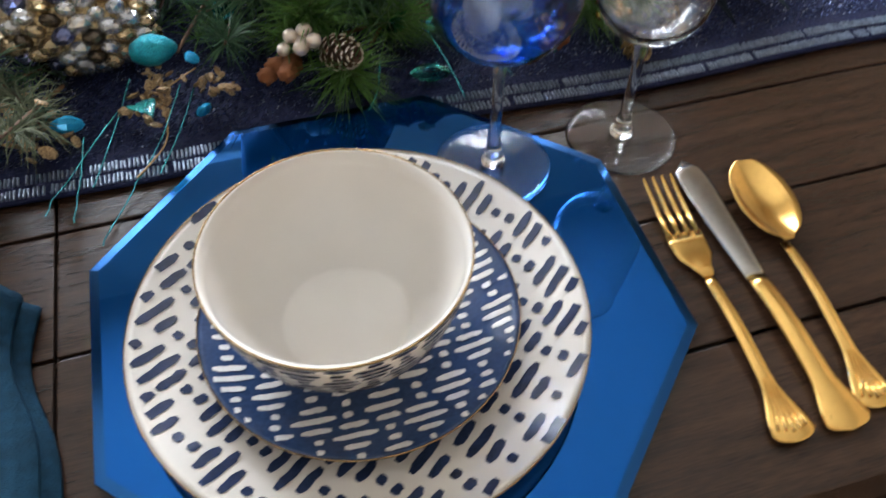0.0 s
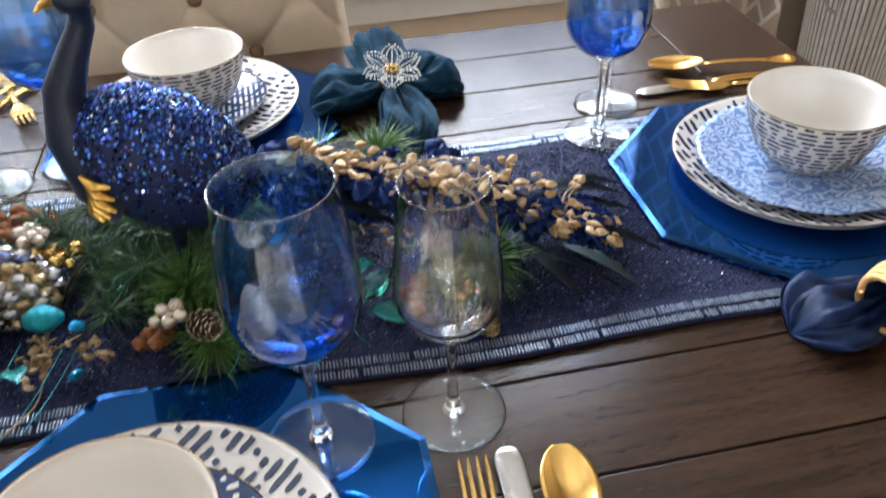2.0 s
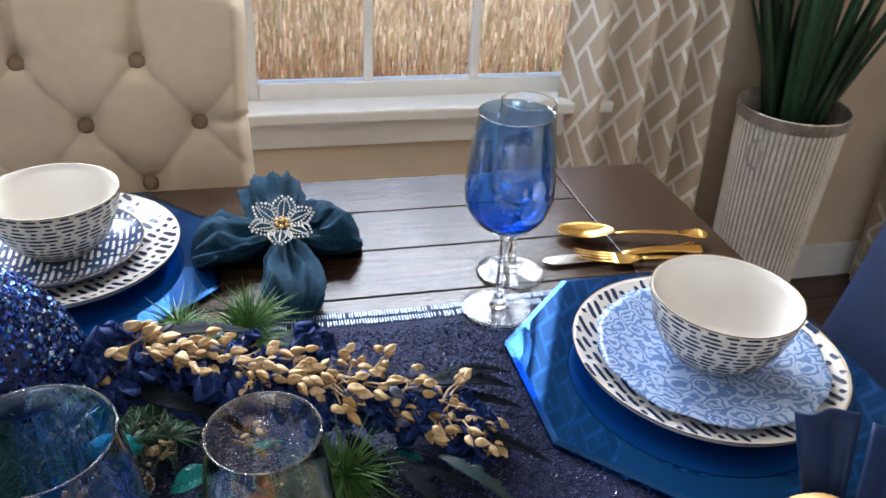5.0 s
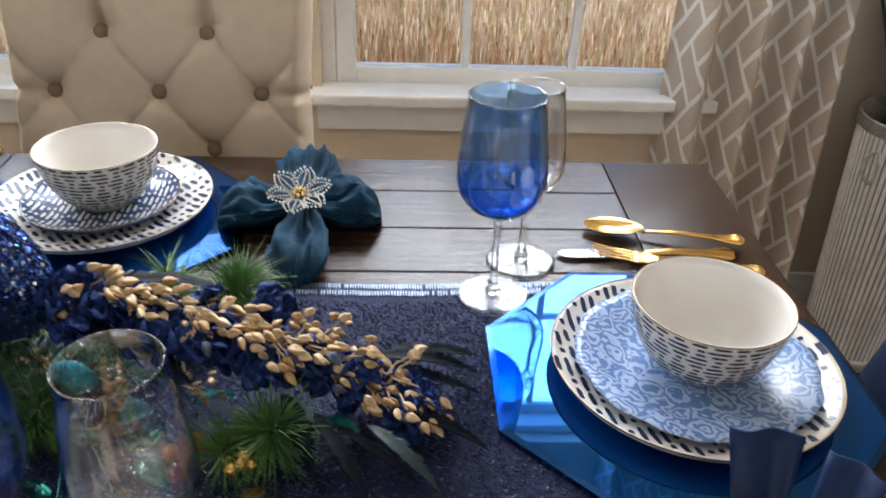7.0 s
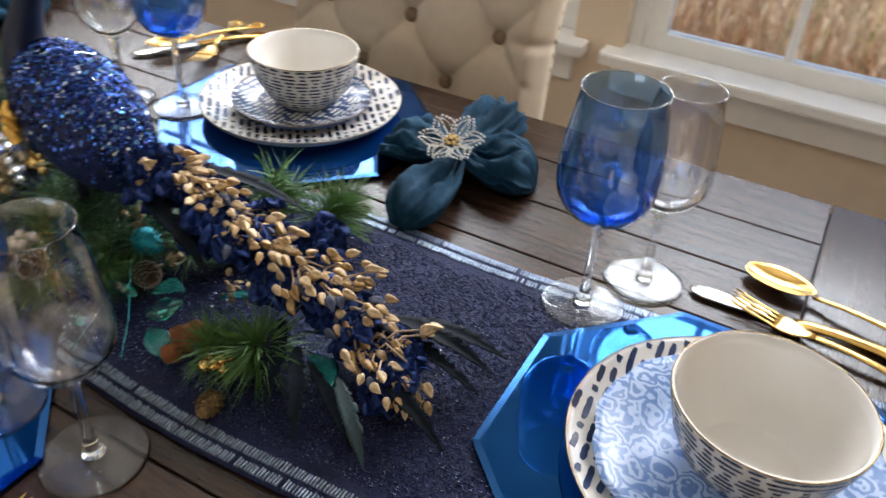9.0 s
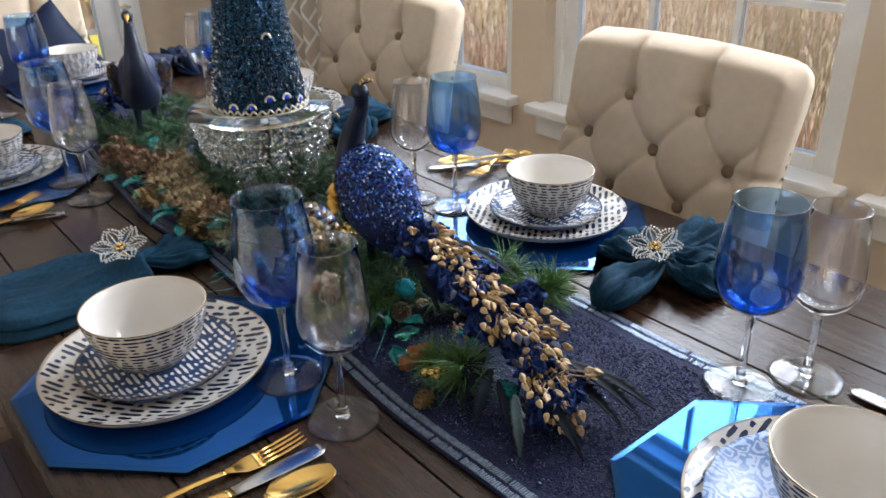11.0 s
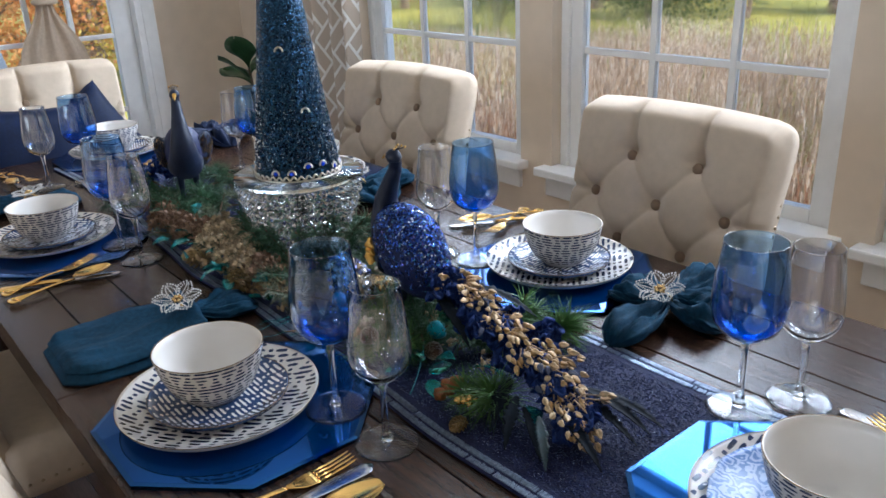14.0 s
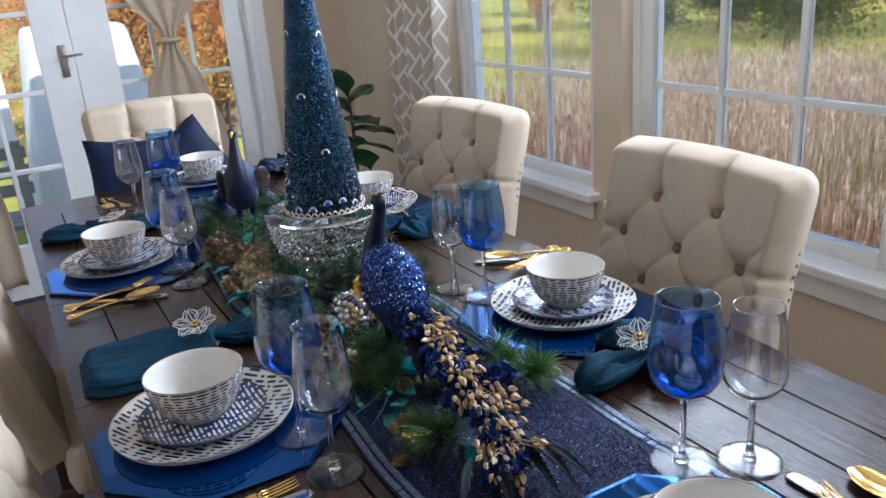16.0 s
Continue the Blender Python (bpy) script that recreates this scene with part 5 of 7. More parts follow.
for a, z in ((-7, 1.036), (-41, 1.136), (32, 1.238), (-82, 1.243), (60, 1.13), (140, 1.08), (200, 1.2)):
    R = R0 * (1 - (z - Z0) / (Z1 - Z0)) + 0.0028
    part("arch", ARCH, None, tree, m=pose(R * math.cos(radians(a)), R * math.sin(radians(a)), z, 0, 0, a) @ pose(0, 0, 0, 0, -slope, 0))

# ---- peacock figurines: one mesh each ----
M_PEA = mat("matte_navy_figurine", (0.010, 0.015, 0.034), 0.42, noise_scale=25, vary=0.25, bump=0.2, bump_scale=500, spec=0.4)
M_PEABLUE = bead_material("royal_blue_sequin", ((0.0, (0.006, 0.012, 0.07)), (0.34, (0.025, 0.065, 0.34)), (0.66, (0.08, 0.19, 0.60)), (0.83, (0.10, 0.30, 0.45)), (0.89, (0.16, 0.15, 0.46)), (0.945, (0.62, 0.72, 0.84))), 0.2, 0.8)
M_PEABODY = mat("royal_blue_velvet_body", (0.008, 0.014, 0.060), 0.6, noise_scale=30, vary=0.3)
M_PEAGOLD = mat("gold_leaf_wing", (0.70, 0.42, 0.10), 0.3, 0.9, noise_scale=90, vary=0.3)


def peacock_mesh(sequins):
    """Faces -x in its own axes, origin under the body at table height."""
    bm = bmesh.new()
    # body: an egg leaning back towards the tail
    turn = Euler((0, radians(26), 0)).to_matrix().to_4x4()
    c = Vector((-0.004, 0, 0.126 if sequins else 0.132))
    S = Vector((0.086, 0.046, 0.057) if sequins else (0.080, 0.041, 0.054))
    n = len(bm.verts)
    bmesh.ops.create_uvsphere(bm, u_segments=36, v_segments=24, radius=1)
    for v in bm.verts[:]:
        f = v.co.x
        v.co.y *= 1 - 0.22 * max(0, f)
        v.co = c + turn @ Vector((v.co.x * S.x, v.co.y * S.y, v.co.z * S.z))
    for f in bm.faces:
        f.material_index = 2
    # neck and head
    tube(bm, [(-0.040, 0, 0.112), (-0.062, 0, 0.128), (-0.074, 0, 0.160), (-0.070, 0, 0.192), (-0.052, 0, 0.220), (-0.038, 0, 0.240), (-0.036, 0, 0.252)], [0.039, 0.033, 0.0245, 0.0172, 0.0124, 0.0100, 0.0092] if sequins else [0.037, 0.032, 0.0245, 0.0170, 0.0118, 0.0092, 0.0080], 18)
    blob(bm, (-0.040, 0, 0.257), 0.0125, (1.25, 0.85, 0.9), sub=2)
    tube(bm, [(-0.052, 0, 0.258), (-0.064, 0, 0.255), (-0.072, 0, 0.250)], [0.0048, 0.0030, 0.0008], 8, mi=1)
    for k in range(-2, 3):
        tip = Vector((-0.026 + 0.002 * abs(k), 0.0045 * k, 0.2755 - 0.002 * abs(k)))
        tube(bm, [(-0.036, 0.001 * k, 0.266), tip], 0.0007, 5)
        blob(bm, tip, 0.0019, sub=1, mi=1)
    # fanned gold feathers on both sides of the breast, or speckled wings held out from the body
    for s in (-1, 1):
        for k in range(5) if sequins else ():
            a = radians(-20 - 15 * k)
            base = Vector((-0.070 + 0.001 * k, s * 0.033, 0.140 - 0.003 * k))
            d = Vector((math.cos(a), 0, math.sin(a)))
            L = 0.031 - 0.003 * abs(k - 2)
            tube(bm, [base, base + d * L * 0.5 + Vector((0, s * 0.010, 0)), base + d * L + Vector((0, s * 0.008, 0))], [0.0026, 0.0064, 0.0016], 8, mi=1, flat=0.5)
        if not sequins:
            blob(bm, (0.002, s * 0.043, 0.132), 0.042, (1.25, 0.20, 0.86), Euler((radians(-12 * s), radians(24), radians(15 * s))).to_matrix().to_4x4(), sub=3)
    # legs and stand
    for s in (-1, 1):
        tube(bm, [(-0.005, s * 0.016, 0.09), (-0.010, s * 0.016, 0.05), (-0.006, s * 0.017, 0.012)], [0.009, 0.0060, 0.004], 8)
        for q in (-0.02, 0.0, 0.02):
            tube(bm, [(-0.006, s * 0.017, 0.012), (-0.028, s * 0.017 + q, 0.008)], [0.003, 0.0012], 6, mi=0 if sequins else 1)
    # sequin flakes over the back
    r = random.Random(4)
    for k in range(5600 if sequins else 0):
        u = r.uniform(-0.93, 1.0)
        a = r.gauss(0, 0.92)
        q = math.sqrt(max(0, 1 - u * u))
        d = Vector((u, q * math.sin(a), q * math.cos(a)))
        p = c + turn @ Vector((d.x * S.x, d.y * S.y * (1 - 0.22 * max(0, d.x)), d.z * S.z))
        nn = (turn @ Vector((d.x / S.x, d.y / S.y, d.z / S.z))).normalized()
        nn = (nn + 0.55 * Vector((r.uniform(-1, 1), r.uniform(-1, 1), r.uniform(-1, 1)))).normalized()
        t = nn.orthogonal().normalized()
        t.rotate(Matrix.Rotation(r.uniform(0, 6.28), 3, nn))
        w = nn.cross(t)
        sz = r.uniform(0.0009, 0.0021)
        p = p + nn * 0.0010
        f = bm.faces.new([bm.verts.new(p + t * sz * ca + w * sz * sa) for ca, sa in ((1, 0), (0.3, 0.95), (-0.8, 0.6), (-0.8, -0.6), (0.3, -0.95))])
        f.material_index = 3
    # gold flecks in patches on the held-out wings
    for k in range(0 if sequins else 1500):
        s = r.choice((-1, 1))
        u, v = r.uniform(-0.95, 0.7), r.uniform(-0.8, 0.75)
        if u * u + v * v > 0.95 or noise.noise((u * 2.6, v * 2.6, s)) < -0.12:
            continue
        bulge = math.sqrt(1 - u * u - v * v)
        p = Vector((0.002, s * 0.043, 0.132)) + Euler((radians(-12 * s), radians(24), radians(15 * s))).to_matrix() @ Vector((0.0525 * u, s * (0.0084 * bulge + 0.0008), 0.0361 * v))
        sz = r.uniform(0.0012, 0.0028)
        t, w = Vector((1, 0, r.uniform(-0.6, 0.6))).normalized(), Vector((0, s * r.uniform(-0.5, 0.5), 1)).normalized()
        bm.faces.new([bm.verts.new(p + t * sz * ca + w * sz * sa) for ca, sa in ((1, 0), (0.2, 0.8), (-0.9, 0.5), (-0.6, -0.7), (0.4, -0.8))]).material_index = 1
    for v in bm.verts:
        v.co.x = 0.02 + (v.co.x - 0.02) * 0.84
    return mesh_of("peacock_figurine", bm, [M_PEA, M_PEAGOLD, M_PEABODY, M_PEABLUE])


thing("peacock_figurine", "navy peacock figurine with sequinned royal blue back", "figurine", pose(0.468, 0.0, TOP + 0.006), peacock_mesh(True))
thing("peacock_figurine", "navy peacock figurine with gold wing marks, facing the tree", "figurine", pose(-0.338, 0.004, TOP + 0.004, 0, 0, 158), peacock_mesh(False))

# ---- tail sprays: gold pods, navy blooms and dark feathers ----
M_POD = mat("matte_gold_pod", (0.42, 0.27, 0.12), 0.5, 0.15, noise_scale=130, vary=0.5)
M_POD2 = mat("pale_gold_pod", (0.54, 0.39, 0.22), 0.5, 0.15, noise_scale=130, vary=0.45)
M_BUD = mat("dusky_blue_bud", (0.055, 0.065, 0.115), 0.6, noise_scale=130, vary=0.4)
M_STEM = mat("tan_wire_stem", (0.34, 0.24, 0.15), 0.6, noise_scale=60, vary=0.3)
M_FLOWER = mat("navy_silk_bloom", (0.012, 0.030, 0.130), 0.7, noise_scale=60, vary=0.5, spec=0.2)
M_FEATHER = mat("black_teal_feather", (0.005, 0.008, 0.013), 0.55, noise_scale=50, vary=0.6, spec=0.08)
M_FEATHER2 = mat("teal_sheen_feather", (0.004, 0.022, 0.027), 0.5, 0.0, noise_scale=50, vary=0.6)


def pod_mesh(material):
    bm = bmesh.new()
    prof = [(0.0, 0.0), (0.0026, 0.0006), (0.0050, 0.0036), (0.0059, 0.0076), (0.0049, 0.0126), (0.0025, 0.0174), (0.0003, 0.0212)]
    lathe(prof, 18, bm=bm)
    for v in bm.verts:
        a = math.atan2(v.co.y, v.co.x)
        k = 1 + 0.20 * math.cos(3 * a) + 0.20 * noise.noise(v.co * 420)
        v.co.x, v.co.y = v.co.x * k, v.co.y * k * 0.88
    return mesh_of("pod", bm, material)


POD, POD2, POD3 = pod_mesh(M_POD), pod_mesh(M_POD2), pod_mesh(M_BUD)


def along(d, roll=0.0):
    """A turn that takes z to d."""
    return Vector(d).to_track_quat("Z", "Y").to_matrix().to_4x4() @ Matrix.Rotation(roll, 4, "Z")


def bloom_mesh():
    bm = bmesh.new()
    r = random.Random(2)
    seg = 30
    rows = []
    for ring in range(1, 8):
        f = ring / 7
        ph = r.uniform(0, 6)
        rows.append([bm.verts.new((0.0155 * f * (1 + 0.22 * math.sin(5 * a + 1.3 * ring)) * math.cos(a), 0.0155 * f * (1 + 0.22 * math.sin(5 * a + 1.3 * ring)) * math.sin(a), 0.0045 * math.sin(7 * f + ph) + 0.004 * f * math.sin(5 * a + ph) + r.uniform(-0.001, 0.001))) for a in [2 * math.pi * q / seg for q in range(seg)]])
    bm.faces.new(rows[0])
    for u, v in zip(rows, rows[1:]):
        for q in range(seg):
            bm.faces.new((u[q], v[q], v[(q + 1) % seg], u[(q + 1) % seg]))
    low = bmesh.ops.extrude_face_region(bm, geom=bm.faces[:])
    bmesh.ops.translate(bm, verts=[v for v in low["geom"] if isinstance(v, bmesh.types.BMVert)], vec=(0, 0, -0.0012))
    bmesh.ops.recalc_face_normals(bm, faces=bm.faces)
    return mesh_of("bloom", bm, M_FLOWER)


BLOOM = bloom_mesh()


def tail_path(f):
    """Middle of the tail spray from the body to its end over the runner."""
    x = 0.535 + 0.293 * f
    y = -0.002 - 0.036 * f + 0.012 * math.sin(3 * f)
    z = TOP + 0.104 - 0.060 * f - 0.022 * f * f
    return Vector((x, y, z))


r = random.Random(31)
spray = thing("berry_spray", "tail spray of gold pods and navy silk blooms", "floral spray")
bm = bmesh.new()
tube(bm, [tail_path(k / 12) for k in range(13)], [0.006 - 0.004 * k / 12 for k in range(13)], 8)
tips = []
for k in range(116):
    f = r.uniform(0.02, 1.0)
    p = tail_path(f)
    spread = 0.016 + 0.021 * f
    q = p + Vector((r.uniform(0.004, 0.027), max(-1.2, min(1.0, r.gauss(-0.05, 0.5))) * spread, r.uniform(0.002, 0.026) - 0.012 * f))
    q.z = max(q.z, TOP + 0.016)
    mid = p.lerp(q, 0.5) + Vector((0, 0, 0.008))
    sb2 = bmesh.new()
    tube(sb2, [p, mid, q], [0.0012, 0.0010, 0.0008], 5)
    part("twig", sb2, M_STEM, spray)
    tips.append((q, (q - mid).normalized()))
part("stem", bm, M_STEM, spray)
for q, d in tips:
    for j in range(r.choice((2, 3, 3, 3))):
        dd = (d + Vector((r.uniform(-0.2, 1.0), r.uniform(-0.75, 0.75), r.uniform(-0.8, 0.3)))).normalized()
        o = q + Vector((r.uniform(-0.013, 0.009), r.uniform(-0.011, 0.011), r.uniform(-0.006, 0.006)))
        o.z = max(o.z, TOP + 0.014)
        part("pod", POD3 if r.random() < 0.14 else POD if r.random() < 0.55 else POD2, None, spray, m=Matrix.Translation(o) @ along(dd, r.uniform(0, 6)) @ Matrix.Scale(r.uniform(0.48, 0.68), 4))
for k in range(84):
    f = r.uniform(0.0, 0.97)
    p = tail_path(f) + Vector((r.uniform(-0.01, 0.01), max(-0.024, r.gauss(0.002, 0.011 + 0.011 * f)), r.uniform(-0.010, 0.015)))
    part("bloom", BLOOM, None, spray, m=Matrix.Translation(p) @ Euler((r.uniform(-0.6, 0.6), r.uniform(-0.6, 0.6), r.uniform(0, 6))).to_matrix().to_4x4() @ Matrix.Scale(r.uniform(0.8, 1.3), 4))

# the far peacock's shorter tail
spray = thing("berry_spray", "short tail spray of navy blooms and gold pods", "floral spray")
bm = bmesh.new()
tube(bm, [(-0.39, 0.0, TOP + 0.105), (-0.47, 0.012, TOP + 0.075), (-0.57, 0.022, TOP + 0.040)], [0.005, 0.004, 0.002], 8)
part("stem", bm, M_STEM, spray)
for k in range(46):
    f = r.random()
    p = Vector((-0.39 - 0.19 * f + r.uniform(-0.02, 0.02), 0.022 * f + r.gauss(0, 0.020), TOP + 0.112 - 0.068 * f + r.uniform(-0.014, 0.014)))
    if k % 2:
        part("bloom", BLOOM, None, spray, m=Matrix.Translation(p) @ Euler((r.uniform(-0.6, 0.6), r.uniform(-0.6, 0.6), r.uniform(0, 6))).to_matrix().to_4x4() @ Matrix.Scale(r.uniform(1.0, 1.6), 4))
    else:
        part("pod", POD if r.random() < 0.5 else POD2, None, spray, m=Matrix.Translation(p + Vector((0, 0, 0.008))) @ along((r.uniform(-1, 0), r.uniform(-1, 1), r.uniform(-0.3, 0.6)), r.uniform(0, 6)) @ Matrix.Scale(0.62, 4))


def feather_mesh(material, length, width, curl, seed):
    bm = bmesh.new()
    rf = random.Random(seed)
    n = 40
    rows = []
    for k in range(n + 1):
        f = k / n
        w = width * math.sin(math.pi * min(1, 0.04 + f * 0.96) ** 0.8) + 0.0006
        x, z = length * f, -curl * f * f
        a, b = w * rf.uniform(0.62, 1.1), w * rf.uniform(0.62, 1.1)
        rows.append([bm.verts.new(c) for c in ((x + 0.7 * a, -a, z + 0.25 * a), (x + 0.25 * a, -0.5 * a, z + 0.1 * a), (x, 0, z + 0.0008), (x + 0.25 * b, 0.5 * b, z + 0.1 * b), (x + 0.7 * b, b, z + 0.25 * b))])
    for u, v in zip(rows, rows[1:]):
        for i in range(4):
            bm.faces.new((u[i], v[i], v[i + 1], u[i + 1]))
    low = bmesh.ops.extrude_face_region(bm, geom=bm.faces[:])
    bmesh.ops.translate(bm, verts=[v for v in low["geom"] if isinstance(v, bmesh.types.BMVert)], vec=(0, 0, -0.0006))
    bmesh.ops.recalc_face_normals(bm, faces=bm.faces)
    return mesh_of("feather", bm, material)


for k, (x, y, z, ang, ln, w, curl, m_) in enumerate(((0.775, 0.008, 0.040, 6, 0.090, 0.0095, 0.025, 0), (0.785, 0.016, 0.036, 16, 0.085, 0.0085, 0.022, 0), (0.745, -0.060, 0.030, -32, 0.080, 0.0050, 0.018, 0), (0.775, -0.066, 0.034, -40, 0.070, 0.0065, 0.022, 1),
                                               (0.790, -0.045, 0.034, -16, 0.080, 0.0075, 0.024, 0), (0.735, -0.060, 0.040, -56, 0.072, 0.0085, 0.024, 0), (0.710, -0.045, 0.046, -64, 0.065, 0.0095, 0.030, 0), (0.550, 0.020, 0.100, 20, 0.110, 0.009, 0.030, 0), (0.540, -0.025, 0.098, -15, 0.110, 0.009, 0.034, 0), (0.77, 0.0, 0.035, -4, 0.095, 0.0075, 0.022, 0))):
    thing("feather", "dark curled feather trailing from the peacock tail" if m_ == 0 else "teal-sheened feather below the gold pods", "feather", pose(x, y, TOP + z + 0.004, 0, 0, ang), feather_mesh(M_FEATHER2 if m_ else M_FEATHER, ln, w, curl, k), group="tail feathers")

# ---- greenery ----
M_PINE = mat("bright_pine_needle", (0.075, 0.165, 0.036), 0.45, noise_scale=30, vary=0.45)
M_FIR = mat("dark_fir_needle", (0.040, 0.095, 0.042), 0.5, noise_scale=30, vary=0.5)
M_FROST = mat("frosted_fir_needle", (0.110, 0.130, 0.075), 0.55, noise_scale=30, vary=0.4)
M_TWIG = mat("brown_twig", (0.10, 0.055, 0.030), 0.8, noise_scale=60, vary=0.4)


def needles(centre, axis, count, length, seed, spread=1.0, along_len=0.0, width=0.0007, up=0.25):
    """A burst of tapered needles round a short twig, as plain vertex lists."""
    rn = random.Random(seed)
    verts, faces = [], []
    axis = Vector(axis).normalized()
    for k in range(count):
        d = Vector((rn.gauss(0, 1), rn.gauss(0, 1), rn.gauss(0, 0.75) + up)).normalized() * spread + axis * rn.uniform(0.2, 1.0)
        d.normalize()
        L = length * rn.uniform(0.6, 1.1)
        base = Vector(centre) + axis * rn.uniform(-0.5, 0.5) * along_len
        side = d.orthogonal().normalized()
        up2 = d.cross(side)
        bend = Vector((rn.uniform(-0.14, 0.14) * L, rn.uniform(-0.14, 0.14) * L, -0.36 * L * rn.random()))
        n = len(verts)
        for f, w in ((0.0, 1.0), (0.55, 0.9)):
            p = base + d * L * f + bend * f * f
            p.z = max(p.z, TOP + 0.006)
            verts += [p + side * width * w, p + (up2 * 0.87 - side * 0.5) * width * w, p - (up2 * 0.87 + side * 0.5) * width * w]
        tip = base + d * L + bend
        tip.z = max(tip.z, TOP + 0.0045)
        verts.append(tip)
        for a, b in ((0, 1), (1, 2), (2, 0)):
            faces += [(n + a, n + b, n + 3 + b, n + 3 + a), (n + 3 + a, n + 3 + b, n + 6)]
    return verts, faces


def sprig(x, y, z, axis, count, length, seed, material, label, along_len=0.02, spread=1.0, width=0.0009):
    t = thing("pine_sprig", label, "pine sprig", group="evergreen sprigs")
    c = (x, y, TOP + z)
    verts, faces = needles(c, axis, count, length, seed, spread, along_len, width)
    me = bpy.data.meshes.new("needles")
    me.from_pydata(verts, [], faces)
    me.materials.append(material)
    tagged(part("needles", me, None, t), kind="stuff")
    a = Vector(axis).normalized()
    bm = bmesh.new()
    p0, p1 = Vector(c) - a * (along_len * 0.6 + 0.02), Vector(c) + a * (along_len * 0.5 + 0.006)
    p0.z, p1.z = max(p0.z, TOP + 0.009), max(p1.z, TOP + 0.009)
    tube(bm, [p0, p1], [0.0017, 0.0010], 6)
    part("twig", bm, M_TWIG, t)


LONG = ((0.640, 0.118, 0.030, (0.306, 0.5, 0.4), 230, 0.062), (0.700, -0.062, 0.026, (0.212, -0.4, 0.5), 260, 0.066), (0.672, -0.078, 0.024, (0.05, -0.5, 0.5), 110, 0.052), (0.465, -0.045, 0.032, (0.118, -0.3, 0.7), 240, 0.060), (0.480, -0.085, 0.020, (0.212, -0.6, 0.1), 160, 0.055),
        (0.520, -0.055, 0.028, (0.500, -0.3, 0.3), 120, 0.055), (0.590, 0.105, 0.030, (-0.164, 0.6, 0.4), 130, 0.055), (0.400, 0.085, 0.030, (0.212, 0.5, 0.4), 120, 0.055))
for k, (x, y, z, ax, n, L) in enumerate(LONG):
    sprig(x, y, z, ax, int(n * 1.6), L * 0.84, 200 + k, M_PINE, "bright green long-needled pine sprig", along_len=0.034, spread=0.85, width=0.0006)
rs = random.Random(77)
for k in range(80):
    x = rs.uniform(-0.60, 0.44)
    side = rs.choice((-1, -1, 1))
    near = abs(x - CX) < 0.11
    y = CY + side * rs.uniform(0.085, 0.155) if near else rs.uniform(-0.125, 0.150)
    if y > 0.19 or y < -0.145 or (abs(x - 0.35) < 0.07 and y < -0.01):
        continue
    ax = (rs.uniform(-1, 1), side * rs.uniform(0.1, 1), rs.uniform(0.0, 0.5))
    frosted = rs.random() < 0.4
    sprig(x, y, rs.uniform(0.014, 0.045), ax, 190, rs.uniform(0.026, 0.036), 300 + k, M_FROST if frosted else M_FIR, "grey-green frosted fir sprig" if frosted else "dark green short-needled fir sprig", along_len=0.085, spread=1.1, width=0.0006)

for k in range(26):
    x, y = rs.uniform(0.36, 0.60), rs.uniform(-0.042, 0.080)
    green = rs.random() < 0.3
    sprig(x, y, rs.uniform(0.020, 0.052), (rs.uniform(-1, 1), rs.uniform(-1, 0.6), rs.uniform(0.1, 0.6)), 170, rs.uniform(0.030, 0.042), 400 + k, M_PINE if green else M_FIR, "green pine sprig under the peacock" if green else "dark fir sprig under the peacock", along_len=0.075, spread=1.1, width=0.0007)
for k in range(12):
    sprig(rs.uniform(-0.41, -0.24), rs.uniform(-0.09, 0.08), rs.uniform(0.02, 0.05), (rs.uniform(-1, 1), rs.uniform(-1, 0.6), rs.uniform(0.1, 0.6)), 170, 0.036, 450 + k, M_FIR, "dark fir sprig round the far peacock", along_len=0.07, spread=1.1, width=0.0007)

# pine cones
M_CONE_SCALE = mat("brown_cone_scale", (0.13, 0.075, 0.045), 0.7, noise_scale=80, vary=0.4)
M_CONE_TIP = mat("whitened_cone_tip", (0.55, 0.49, 0.42), 0.7, noise_scale=80, vary=0.3)
M_GOLDCONE = glitter("gold_glitter_cone", (0.62, 0.46, 0.22), 700, 1.2, 0.3, 0.7, second=(0.20, 0.13, 0.06))


def scale_mesh(material):
    bm = bmesh.new()
    rows = [(0.0, 0.0016, 0.0), (0.005, 0.0040, 0.0003), (0.009, 0.0042, 0.0014), (0.0115, 0.0020, 0.0030)]
    g = [[bm.verts.new((x, w * s, z + (0.0009 if s == 0 else 0))) for s in (-1, 0, 1)] + [bm.verts.new((x, 0, z - 0.0012))] for x, w, z in rows]
    for a, b in zip(g, g[1:]):
        for i, j in ((0, 1), (1, 2), (2, 3), (3, 0)):
            bm.faces.new((a[i], a[j], b[j], b[i])).material_index = 1 if b is g[-1] and len(material) > 1 else 0
    bm.faces.new(g[-1])
    bm.faces.new(g[0][::-1])
    bmesh.ops.recalc_face_normals(bm, faces=bm.faces)
    return mesh_of("scale", bm, material, smooth=False)


SCALE = scale_mesh([M_CONE_SCALE, M_CONE_TIP])
SCALE_GOLD = scale_mesh([M_GOLDCONE])


